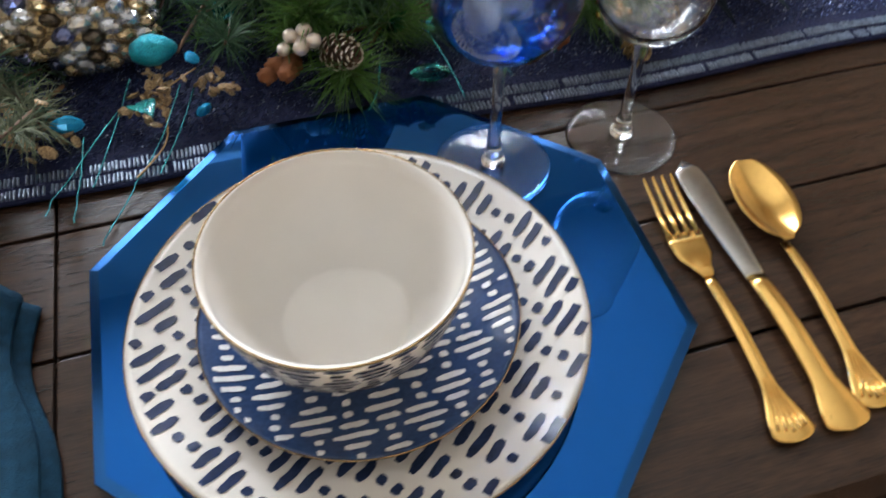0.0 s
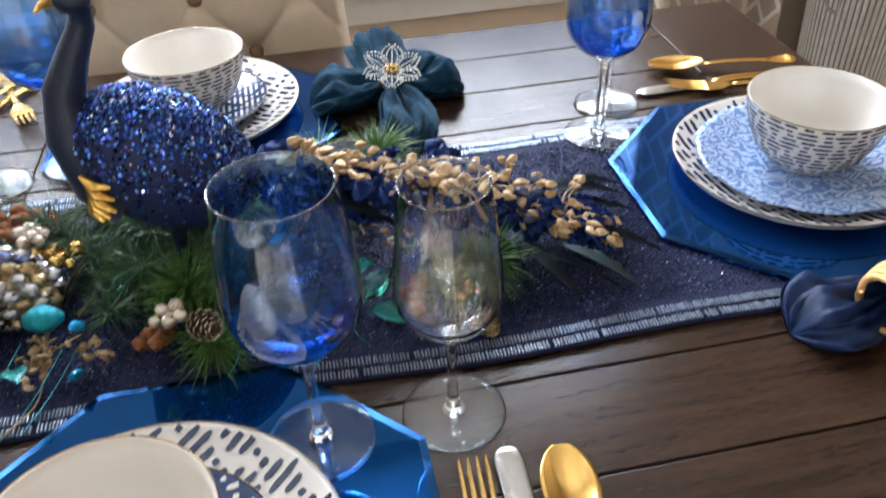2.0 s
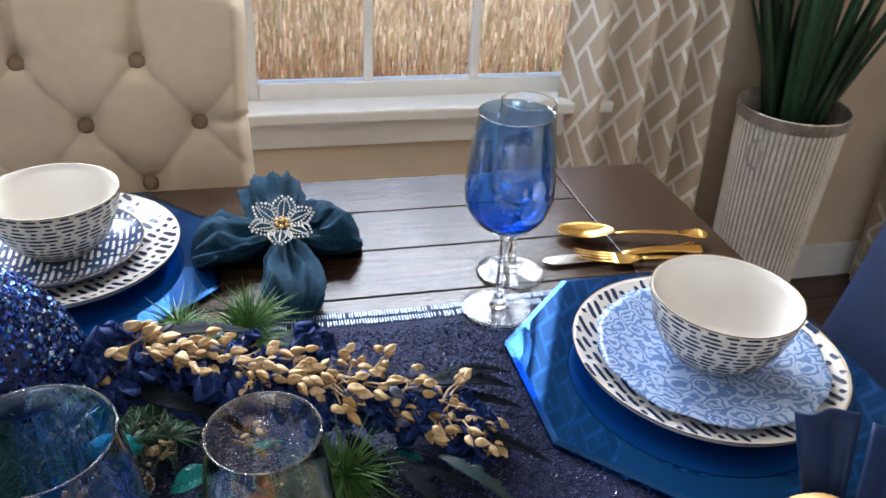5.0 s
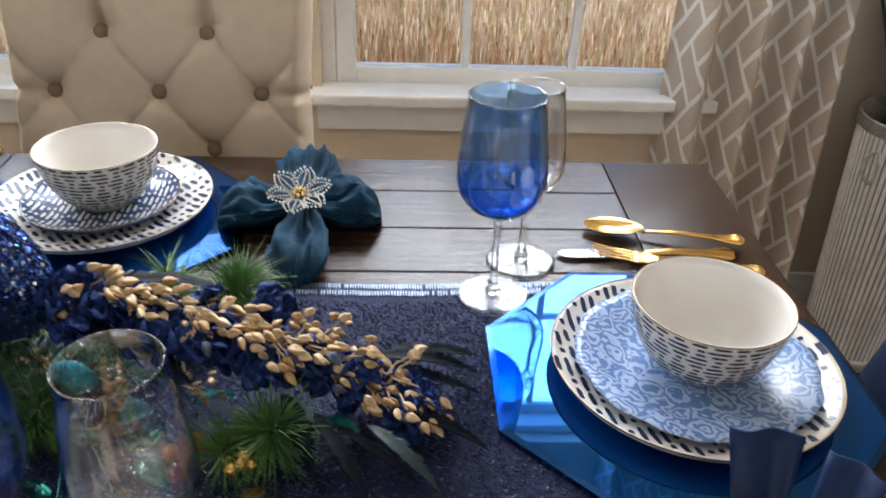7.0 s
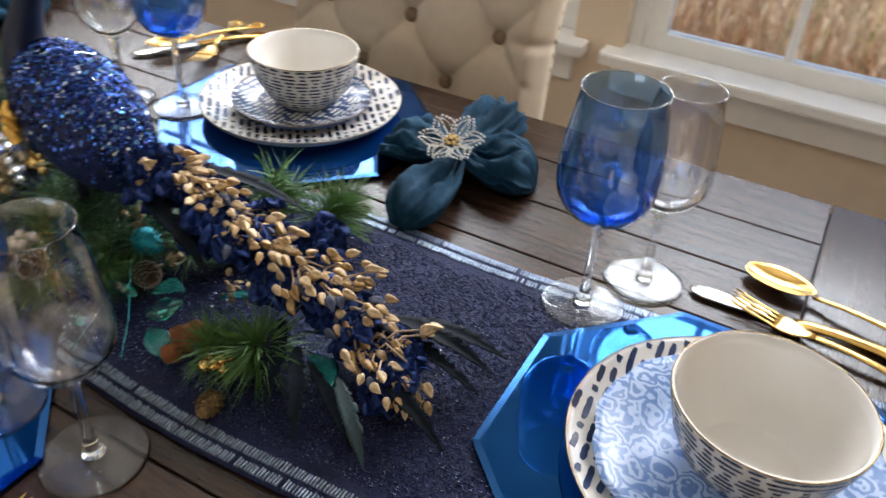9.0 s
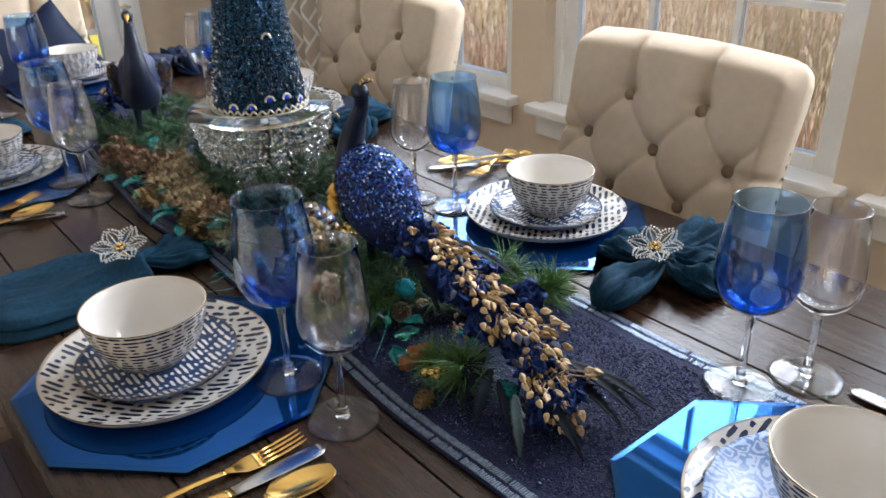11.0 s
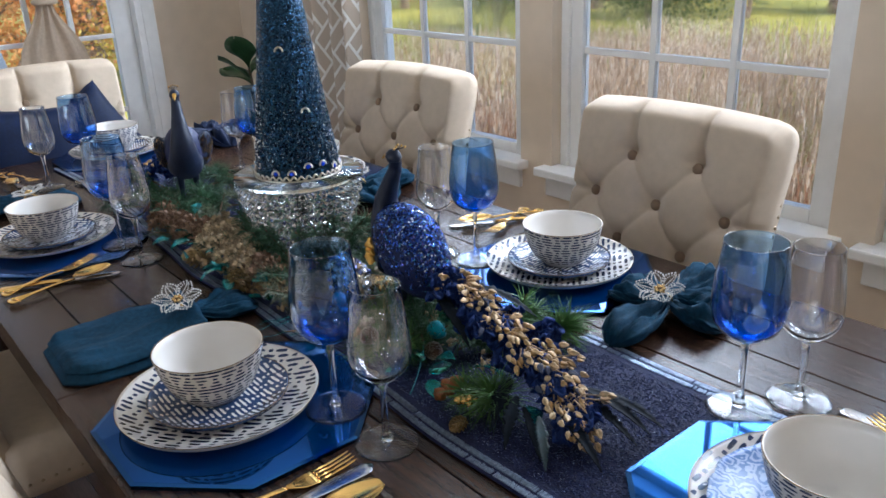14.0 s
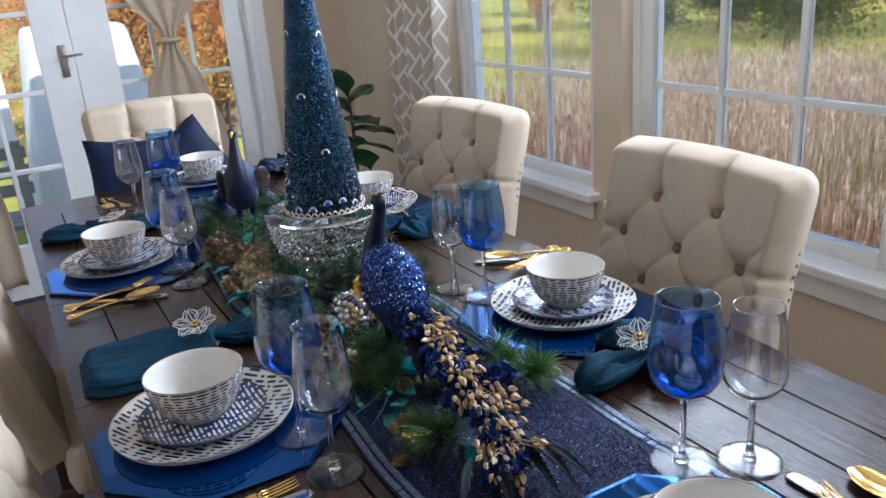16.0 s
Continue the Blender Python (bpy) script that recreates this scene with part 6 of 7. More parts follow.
def pinecone(x, y, z, axis, size, gold, label):
    t = thing("pine_cone", label, "pine cone", Matrix.Translation((x, y, TOP + z)) @ along(axis) @ Matrix.Scale(size, 4), group="pine cones")
    bm = bmesh.new()
    blob(bm, (0, 0, 0.016), 0.010, (0.8, 0.8, 1.7), sub=2)
    part("core", bm, M_GOLDCONE if gold else M_CONE_SCALE, t)
    for k in range(58):
        f = k / 58
        zz = 0.001 + 0.034 * f
        R = 0.0062 * math.sin(math.pi * (0.18 + 0.74 * f)) + 0.0008
        part("scale", SCALE_GOLD if gold else SCALE, None, t, m=pose(R * math.cos(2.4 * k), R * math.sin(2.4 * k), zz, 0, 0, math.degrees(2.4 * k)) @ pose(0, 0, 0, 0, 8 - 62 * f, 0) @ Matrix.Scale(0.62 + 0.45 * math.sin(math.pi * (0.15 + 0.7 * f)), 4))


pinecone(0.472, -0.082, 0.033, (0.5, -0.7, 0.25), 0.74, False, "brown pine cone with whitened tips")
pinecone(0.694, -0.108, 0.012, (0.2, -0.9, 0.1), 0.55, True, "small gold-dusted pine cone at the runner edge")
pinecone(0.640, 0.140, 0.018, (0.6, 0.6, 0.2), 0.60, False, "brown pine cone beside a pine sprig")
pinecone(-0.380, 0.120, 0.020, (0.7, 0.5, 0.3), 1.15, False, "dark pine cone beside the far peacock")
pinecone(0.545, -0.035, 0.020, (0.8, -0.4, 0.3), 0.7, False, "brown pine cone half under foliage")
pinecone(0.123, -0.110, 0.018, (0.8, -0.5, 0.2), 1.15, True, "gold glitter pine cone below the stand")
pinecone(0.005, -0.115, 0.018, (-0.7, -0.6, 0.2), 1.1, True, "gold glitter pine cone among fir sprigs")
pinecone(0.198, -0.080, 0.022, (0.3, -0.9, 0.3), 1.0, True, "gold glitter pine cone near the runner edge")

# the big iridescent beaded cone lying near the tree
M_IRID = mat("iridescent_gold_crystal", (0.62, 0.52, 0.42), 0.06, 0.55, trans=0.6)
nt = M_IRID.node_tree
oi, rp = nt.nodes.new("ShaderNodeObjectInfo"), nt.nodes.new("ShaderNodeValToRGB")
rp.color_ramp.interpolation = "CONSTANT"
rp.color_ramp.elements[0].color, rp.color_ramp.elements[1].color = (0.46, 0.36, 0.22, 1), (0.16, 0.18, 0.34, 1)
rp.color_ramp.elements[1].position = 0.90
for at, col in ((0.18, (0.72, 0.72, 0.72)), (0.42, (0.13, 0.10, 0.07)), (0.58, (0.58, 0.44, 0.24)), (0.70, (0.66, 0.68, 0.72)), (0.86, (0.26, 0.27, 0.29))):
    rp.color_ramp.elements.new(at).color = (*col, 1)
nt.links.new(oi.outputs["Random"], rp.inputs[0])
nt.links.new(rp.outputs[0], nt.nodes["Principled BSDF"].inputs["Base Color"])
t = thing("beaded_ornament", "large cone ornament of iridescent gold crystals", "ornament", Matrix.Translation((0.275, -0.002, TOP + 0.036)) @ along((1.0, -0.25, 0.08)))
bm = bmesh.new()
blob(bm, (0, 0, 0.03), 0.034, (0.85, 0.85, 1.6), sub=3)
part("core", bm, M_GOLDCONE, t)
cbm = bmesh.new()
blob(cbm, (0, 0, 0), 0.0075, (1, 0.8, 1.15), sub=2)
CRYS = mesh_of("crystal", cbm, M_IRID, smooth=False)
for k in range(120):
    f = (k + 0.5) / 120
    zz = -0.022 + 0.106 * f
    R = 0.030 * math.sqrt(max(0.02, 1 - ((zz - 0.03) / 0.056) ** 2))
    a = 2.4 * k
    part("crystal", CRYS, None, t, m=pose(R * math.cos(a), R * math.sin(a), zz, 20 * math.sin(k), 30 * math.cos(3 * k), math.degrees(a)) @ Matrix.Scale(0.8 + 0.35 * ((k * 37) % 10) / 10, 4))

# berry clusters
M_PEARLBERRY = mat("champagne_pearl_berry", (0.72, 0.62, 0.52), 0.14, 0.6, noise_scale=60, vary=0.15)
M_GOLDBERRY = mat("gold_berry", (0.66, 0.44, 0.14), 0.16, 0.9, noise_scale=60, vary=0.15)
M_RUST = mat("rust_brown_berry", (0.28, 0.10, 0.035), 0.75, noise_scale=60, vary=0.4, bump=0.5, bump_scale=900)
BALL = {}
for key, mm in (("pearl", M_PEARLBERRY), ("gold", M_GOLDBERRY), ("rust", M_RUST)):
    b2 = bmesh.new()
    blob(b2, (0, 0, 0), 1.0, sub=3 if key == "rust" else 2)
    if key == "rust":
        for v in b2.verts:
            v.co *= 1 + 0.35 * noise.noise(v.co * 3.1) + 0.22 * noise.noise(v.co * 7.0)
    BALL[key] = mesh_of("berry", b2, mm)


def berries(x, y, z, n, radius, key, label, seed):
    rb = random.Random(seed)
    t = thing("berry_cluster", label, "berries", pose(x, y, TOP + z), group="berry clusters")
    for k in range(n):
        a = k * 2.4
        d = radius * 0.85 * math.sqrt(k + 0.3)
        part("berry", BALL[key], None, t, m=pose(d * math.cos(a), d * math.sin(a), rb.uniform(-0.5, 0.9) * radius) @ Matrix.Scale(radius * rb.uniform(0.8, 1.1), 4))


berries(0.453, -0.081, 0.042, 6, 0.0062, "pearl", "cluster of champagne pearl berries on pine", 1)
berries(0.685, -0.092, 0.028, 8, 0.0052, "gold", "cluster of shiny gold berries on pine", 2)
berries(0.440, -0.084, 0.024, 5, 0.0070, "rust", "rust brown berries under pine needles", 3)
berries(0.640, -0.088, 0.024, 4, 0.0085, "rust", "rust brown berry tuft beside pine", 4)
berries(0.334, 0.045, 0.050, 12, 0.0062, "pearl", "champagne pearl berries beside the peacock", 5)
berries(0.311, 0.085, 0.034, 10, 0.0090, "rust", "rust berries below the stand", 6)
berries(0.353, 0.020, 0.040, 10, 0.0070, "gold", "gold berries at the peacock's breast", 7)

# acrylic jewels, leaves and glitter buds
M_TEALGEM = glass("teal_acrylic", (0.10, 0.62, 0.52), 0.02, 1.49)
M_BLUEGEM = mat("blue_rhinestone_drop", (0.03, 0.30, 0.55), 0.08, 0.25, noise_scale=60, vary=0.3)
M_TEALLEAF = mat("teal_translucent_leaf", (0.05, 0.42, 0.40), 0.12, 0.0, noise_scale=40, vary=0.4, trans=0.65)
M_TEALGLIT = glitter("teal_glitter_bud", (0.03, 0.42, 0.50), 1500, 1.0, 0.3, 0.6, second=(0.01, 0.16, 0.22))


def gem_mesh(material, smooth=False):
    bm = bmesh.new()
    lathe([(0, 0), (0.0045, 0.003), (0.0085, 0.011), (0.0090, 0.016), (0.0065, 0.023), (0.0030, 0.028), (0.0, 0.030)], 10, bm=bm)
    for v in bm.verts:
        v.co.y *= 0.62
    return mesh_of("jewel", bm, material, smooth)


GEM_T, GEM_B = gem_mesh(M_TEALGEM), gem_mesh(M_BLUEGEM)


def leaf_mesh(material):
    bm = bmesh.new()
    n = 8
    rows = []
    for k in range(n + 1):
        f = k / n
        w = 0.013 * math.sin(math.pi * min(0.995, max(0.03, f)) ** 0.9)
        rows.append([bm.verts.new((0.042 * f, w * s, 0.006 * math.sin(math.pi * f) + 0.003 * abs(s))) for s in (-1, -0.5, 0, 0.5, 1)])
    for a, b in zip(rows, rows[1:]):
        for i in range(4):
            bm.faces.new((a[i], a[i + 1], b[i + 1], b[i]))
    low = bmesh.ops.extrude_face_region(bm, geom=bm.faces[:])
    bmesh.ops.translate(bm, verts=[v for v in low["geom"] if isinstance(v, bmesh.types.BMVert)], vec=(0, 0, -0.0008))
    bmesh.ops.recalc_face_normals(bm, faces=bm.faces)
    return mesh_of("leaf", bm, material)


LEAF_T = leaf_mesh(M_TEALLEAF)
rj = random.Random(55)
for x, y, z, s, kind in ((0.555, -0.110, 0.016, 1.0, "t"), (0.545, -0.070, 0.030, 1.1, "t"), (0.600, -0.085, 0.030, 1.2, "t"), (0.384, -0.059, 0.030, 0.62, "b"), (0.379, -0.099, 0.012, 0.70, "b"), (0.304, -0.096, 0.018, 0.75, "b"), (0.541, -0.054, 0.030, 1.0, "t"),
                         (0.165, -0.095, 0.030, 0.9, "b"), (0.226, -0.105, 0.020, 0.9, "t"), (-0.089, -0.09, 0.030, 1.1, "t"), (-0.145, -0.06, 0.036, 1.0, "b"), (0.550, 0.0, 0.052, 0.9, "t")):
    thing("jewel", "faceted teal acrylic drop jewel" if kind == "t" else "blue rhinestone drop jewel", "jewel", Matrix.Translation((x, y, TOP + z)) @ along((rj.uniform(-1, 1), rj.uniform(-1, 0.3), rj.uniform(-0.1, 0.4)), rj.uniform(0, 6)) @ Matrix.Scale(s, 4), GEM_T if kind == "t" else GEM_B, group="drop jewels")
for x, y, z, ang in ((0.259, -0.088, 0.018, 5), (0.402, -0.025, 0.028, 60), (0.606, -0.088, 0.020, -20), (0.585, -0.060, 0.030, 10), (0.640, -0.040, 0.034, 40), (0.212, -0.118, 0.014, 230), (0.118, -0.075, 0.034, 190), (-0.070, -0.075, 0.040, 160), (-0.155, -0.09, 0.026, 200), (-0.211, -0.04, 0.034, 150), (0.735, -0.045, 0.022, -30), (0.560, 0.035, 0.045, 60), *[(rj.uniform(-0.29, 0.34), rj.uniform(-0.14, -0.07), rj.uniform(0.02, 0.042), rj.uniform(150, 350)) for _ in range(24)]):
    thing("jewel_leaf", "translucent teal leaf on the runner garland", "leaf", pose(x, y, TOP + z, rj.uniform(-25, 25), rj.uniform(-20, 20), ang) @ Matrix.Scale(rj.uniform(0.7, 1.0), 4), LEAF_T, group="teal leaves")
for x, y, z, s in ((0.355, -0.0585, 0.040, 0.70), (0.545, -0.025, 0.046, 0.8)):
    bm = bmesh.new()
    lathe([(0, -0.022), (0.009, -0.018), (0.0150, -0.006), (0.0155, 0.004), (0.011, 0.016), (0.005, 0.024), (0.0, 0.027)], 24, bm=bm)
    thing("glitter_bud", "teal glitter bud ornament on the garland", "ornament", Matrix.Translation((x, y, TOP + z)) @ along((1, -0.15, 0.1)) @ Matrix.Scale(s, 4), bm, M_TEALGLIT, group="glitter buds")
# gold leaf clumps
M_GOLDLEAF = glitter("gold_glitter_leaf", (0.44, 0.31, 0.16), 900, 0.8, 0.4, 0.5, second=(0.17, 0.11, 0.06))


def clump_mesh(seed):
    bm = bmesh.new()
    rc = random.Random(seed)
    for k in range(18):
        e = Euler((rc.uniform(-0.9, 0.9), rc.uniform(-0.9, 0.9), rc.uniform(0, 6.28))).to_matrix().to_4x4()
        blob(bm, (rc.gauss(0, 0.013), rc.gauss(0, 0.011), abs(rc.gauss(0.004, 0.006))), rc.uniform(0.0042, 0.0074), (1.2, 0.8, 0.32), e, 1)
    return mesh_of("leaf_clump", bm, M_GOLDLEAF, smooth=False)


CLUMPS = [clump_mesh(k) for k in range(3)]
for x, y, z in ((0.268, -0.099, 0.012), (0.349, -0.092, 0.016), (0.395, -0.083, 0.020), (0.351, -0.076, 0.024), (0.520, -0.008, 0.045), (0.174, -0.112, 0.012), (0.118, -0.120, 0.010), (0.062, -0.110, 0.014), (-0.014, -0.105, 0.014), (0.231, -0.090, 0.024), (0.146, -0.085, 0.026), (0.080, -0.085, 0.028), (-0.070, -0.100, 0.016), (0.273, -0.085, 0.02), (0.575, -0.02, 0.035), (0.640, -0.02, 0.03), *[(rj.uniform(-0.14, 0.21), rj.uniform(-0.128, -0.085), rj.uniform(0.010, 0.028)) for _ in range(14)], *[(rj.uniform(-0.45, 0.3), rj.uniform(0.12, 0.15), 0.016) for _ in range(6)]):
    thing("leaf_clump", "clump of gold glitter leaves on the garland", "gold leaves", pose(x, y, TOP + z, 0, 0, rj.uniform(0, 360)) @ Matrix.Scale(rj.uniform(0.55, 0.9), 4), CLUMPS[rj.randrange(3)], group="gold leaf clumps")
M_DRIED = mat("dried_beige_bloom", (0.44, 0.34, 0.21), 0.7, noise_scale=45, vary=0.5, spec=0.3)
M_DRIEDRUST = mat("dried_rust_bloom", (0.22, 0.135, 0.085), 0.75, noise_scale=45, vary=0.5, spec=0.25)


def dried_mesh(material, seed, n):
    """A dried flower head: many small cupped petals in a loose mound."""
    rd = random.Random(seed)
    verts, faces = [], []
    for k in range(n):
        a, q = rd.uniform(0, 6.28), math.sqrt(rd.random())
        c = Vector((0.044 * q * math.cos(a), 0.030 * q * math.sin(a), 0.026 * (1 - q * q) + rd.uniform(-0.005, 0.006)))
        d = Vector((rd.gauss(0, 1), rd.gauss(0, 1), rd.gauss(0.6, 0.8))).normalized()
        u = d.orthogonal().normalized()
        u.rotate(Matrix.Rotation(rd.uniform(0, 6.28), 3, d))
        w, L = d.cross(u), rd.uniform(0.0065, 0.0125)
        i = len(verts)
        verts += [c, c + u * L * 0.6 + w * L * 0.55 + d * L * 0.2, c + u * L * 1.15 + d * L * 0.55, c + u * L * 0.6 - w * L * 0.55 + d * L * 0.2, c + u * L * 0.55 - d * L * 0.15]
        faces += [(i, i + 4, i + 1), (i + 1, i + 4, i + 2), (i + 2, i + 4, i + 3), (i + 3, i + 4, i)]
    me = bpy.data.meshes.new("dried_bloom")
    me.from_pydata(verts, [], faces)
    me.materials.append(material)
    return me


DRIED = dried_mesh(M_DRIED, 5, 210), dried_mesh(M_DRIEDRUST, 6, 210)
for x, y, z, k in ((-0.202, -0.115, 0.014, 1), (-0.155, -0.105, 0.018, 1), (-0.108, -0.115, 0.016, 1), (-0.070, -0.095, 0.024, 1), (-0.018, -0.112, 0.018, 0), (0.015, -0.100, 0.028, 0), (0.062, -0.115, 0.016, 0), (0.085, -0.095, 0.028, 0), (0.123, -0.112, 0.016, 0), (0.165, -0.100, 0.020, 1), (-0.249, -0.100, 0.016, 1), (-0.032, -0.080, 0.034, 0)):
    thing("dried_bloom", "papery beige dried flower head on the garland" if k == 0 else "rust-brown dried flower head on the garland", "dried flowers", pose(x, y + 0.018, TOP + z + 0.013, 0, 0, rj.uniform(-25, 25)) @ Matrix.Scale(0.98, 4), DRIED[k], kind="stuff")
# fir sprigs standing round the cake stand
for k in range(20):
    a = radians(-165 + 10.5 * k + rs.uniform(-4, 4))
    q = rs.uniform(0.082, 0.112)
    sprig(CX + q * math.cos(a), CY + q * math.sin(a), rs.uniform(0.030, 0.062), (math.cos(a) * 0.5 + rs.uniform(-0.5, 0.5), math.sin(a) * 0.5, rs.uniform(0.2, 0.9)), 170, 0.034, 500 + k, M_FIR if k % 3 else M_FROST, "dark fir sprig round the cake stand", along_len=0.08, spread=1.1, width=0.0007)
# wires and tinsel strands trailing over the runner's edge
M_TINSEL = mat("teal_tinsel_wire", (0.08, 0.40, 0.46), 0.25, 0.8, noise_scale=60, vary=0.3)


def strand(points, radius, material, label):
    """A thin wire that runs smoothly through a few points."""
    P = [Vector(p) for p in points]
    pts = []
    for i in range(len(P) - 1):
        a, b, c, d = P[max(0, i - 1)], P[i], P[i + 1], P[min(len(P) - 1, i + 2)]
        for k in range(8):
            f = k / 8
            p = 0.5 * ((2 * b) + (c - a) * f + (2 * a - 5 * b + 4 * c - d) * f * f + (3 * b - a - 3 * c + d) * f ** 3)
            p.z = max(p.z, TOP + (0.0064 if p.y > -0.15 else 0.0022))
            pts.append(p)
    pts.append(P[-1])
    bm = bmesh.new()
    tube(bm, pts, radius, 5)
    thing("tinsel_strand", label, "tinsel", bm=bm, material=material, group="tinsel strands")


TEAL = "thin teal tinsel strand trailing off the runner"
for points in (((0.336, -0.066, 0.785), (0.322, -0.104, 0.776), (0.304, -0.145, 0.766)), ((0.369, -0.081, 0.785), (0.350, -0.118, 0.772), (0.325, -0.157, 0.763), (0.307, -0.190, 0.760)),
               ((0.301, -0.103, 0.773), (0.297, -0.135, 0.768), (0.290, -0.166, 0.760)), ((0.327, -0.081, 0.775), (0.303, -0.115, 0.771), (0.273, -0.156, 0.761)), ((0.378, -0.078, 0.780), (0.364, -0.110, 0.772), (0.346, -0.144, 0.766)),
               ((0.506, -0.096, 0.785), (0.500, -0.112, 0.774), (0.491, -0.122, 0.766)), ((0.545, -0.060, 0.790), (0.555, -0.095, 0.776), (0.560, -0.130, 0.766)), ((0.550, -0.050, 0.800), (0.580, -0.085, 0.780), (0.600, -0.115, 0.768))):
    strand(points, 0.00055, M_TINSEL, TEAL)
strand(((0.381, -0.066, 0.785), (0.355, -0.082, 0.780), (0.356, -0.105, 0.775), (0.351, -0.123, 0.770), (0.332, -0.144, 0.767)), 0.0007, M_POD, "curled tan twig over the runner edge")

# ---- curtains ----


def lattice(name, ground, line, size):
    """Diagonal herringbone trellis printed on cloth, laid out by the cloth's own width and height."""
    LINE = 0.10
    m = bpy.data.materials.new(name)
    m.use_nodes = True
    nt = m.node_tree
    b = nt.nodes["Principled BSDF"]
    b.inputs["Roughness"].default_value = 0.85
    uv = nt.nodes.new("ShaderNodeUVMap")
    sp = nt.nodes.new("ShaderNodeSeparateXYZ")
    nt.links.new(uv.outputs[0], sp.inputs[0])

    def node(op, a, c=None, k=None):
        n = nt.nodes.new("ShaderNodeMath")
        n.operation = op
        for i, v in enumerate((a, c, k)):
            if v is None:
                continue
            if isinstance(v, (int, float)):
                n.inputs[i].default_value = v
            else:
                nt.links.new(v, n.inputs[i])
        return n.outputs[0]
    u = node("MULTIPLY", sp.outputs[0], 1 / size)
    v = node("MULTIPLY", sp.outputs[1], 0.72 / size)
    a, c = node("ADD", u, v), node("SUBTRACT", u, v)
    fa, fc = node("FRACT", a), node("FRACT", c)
    # herringbone of two-by-one blocks: each cell draws three of its four sides
    step = node("MODULO", node("ADD", node("SUBTRACT", node("FLOOR", a), node("FLOOR", c)), 400), 4)

    def side(near, without):
        return node("MULTIPLY", near, node("GREATER_THAN", node("ABSOLUTE", node("SUBTRACT", step, without)), 0.5))
    sides = (side(node("LESS_THAN", fa, LINE), 1), side(node("GREATER_THAN", fa, 1 - LINE), 0),
             side(node("LESS_THAN", fc, LINE), 2), side(node("GREATER_THAN", fc, 1 - LINE), 3))
    mask = node("MAXIMUM", node("MAXIMUM", sides[0], sides[1]), node("MAXIMUM", sides[2], sides[3]))
    nz = nt.nodes.new("ShaderNodeTexNoise")
    nz.inputs["Scale"].default_value = 300
    tc = nt.nodes.new("ShaderNodeTexCoord")
    nt.links.new(tc.outputs["Object"], nz.inputs["Vector"])
    mix = nt.nodes.new("ShaderNodeMix")
    mix.data_type = "RGBA"
    nt.links.new(mask, mix.inputs["Factor"])
    mix.inputs["A"].default_value, mix.inputs["B"].default_value = (*ground, 1), (*line, 1)
    nt.links.new(mix.outputs["Result"], b.inputs["Base Color"])
    bp = nt.nodes.new("ShaderNodeBump")
    bp.inputs["Strength"].default_value, bp.inputs["Distance"].default_value = 0.3, 0.001
    nt.links.new(nz.outputs[0], bp.inputs["Height"])
    nt.links.new(bp.outputs[0], b.inputs["Normal"])
    return m


M_LATTICE = lattice("taupe_trellis_cloth", (0.58, 0.49, 0.39), (0.90, 0.875, 0.83), 0.066)
M_SHEER = mat("taupe_tied_cloth", (0.52, 0.41, 0.30), 0.8, noise_scale=8, vary=0.1, bump=0.3, bump_scale=600)


def curtain(p0, p1, z0, z1, folds, depth, flare, label, seed):
    """Hangs between two points on plan; pleats deepen downwards and the hem flares by flare metres at the second point."""
    rc = random.Random(seed)
    bm = bmesh.new()
    uvl = bm.loops.layers.uv.new("UVMap")
    p0, p1 = Vector((*p0, 0)), Vector((*p1, 0))
    d = (p1 - p0)
    n = Vector((-d.y, d.x, 0)).normalized()
    nu, nv = folds * 14, 26
    ph = rc.uniform(0, 6)
    rows, uvs = [], []
    for j in range(nv + 1):
        f = j / nv
        z = z1 + (z0 - z1) * f
        row, arc, last, ur = [], 0.0, None, []
        for i in range(nu + 1):
            g = i / nu
            wob = math.sin(2 * math.pi * folds * g + ph + 0.5 * math.sin(5 * g + 2 * f))
            p = p0 + d * g + d.normalized() * flare * g * f + n * (depth * (0.75 + 0.4 * f) * wob + 0.012 * math.sin(3 * f + 7 * g))
            p.z = z
            if last is not None:
                arc += math.hypot(p.x - last.x, p.y - last.y)
            last = p
            row.append(bm.verts.new(p))
            ur.append((arc, z))
        rows.append(row)
        uvs.append(ur)
    for j in range(nv):
        for i in range(nu):
            f = bm.faces.new((rows[j][i], rows[j + 1][i], rows[j + 1][i + 1], rows[j][i + 1]))
            for lp, (jj, ii) in zip(f.loops, ((j, i), (j + 1, i), (j + 1, i + 1), (j, i + 1))):
                lp[uvl].uv = uvs[jj][ii]
    ob = thing("curtain", label, "curtain", bm=bm, material=M_LATTICE, group="trellis curtains")
    md = ob.modifiers.new("thickness", "SOLIDIFY")
    md.thickness = 0.003


curtain((1.375, 1.155), (1.705, 1.145), 0.02, 2.32, 4, 0.045, 0.075, "taupe curtain with white trellis print by a window", 1)
curtain((2.335, 1.140), (2.335, 0.445), 0.02, 2.32, 6, 0.032, 0.03, "taupe trellis curtain on the end wall", 2)
curtain((-1.88, 1.155), (-1.41, 1.16), 0.02, 2.32, 5, 0.030, 0.0, "taupe trellis curtain in the room's corner", 3)


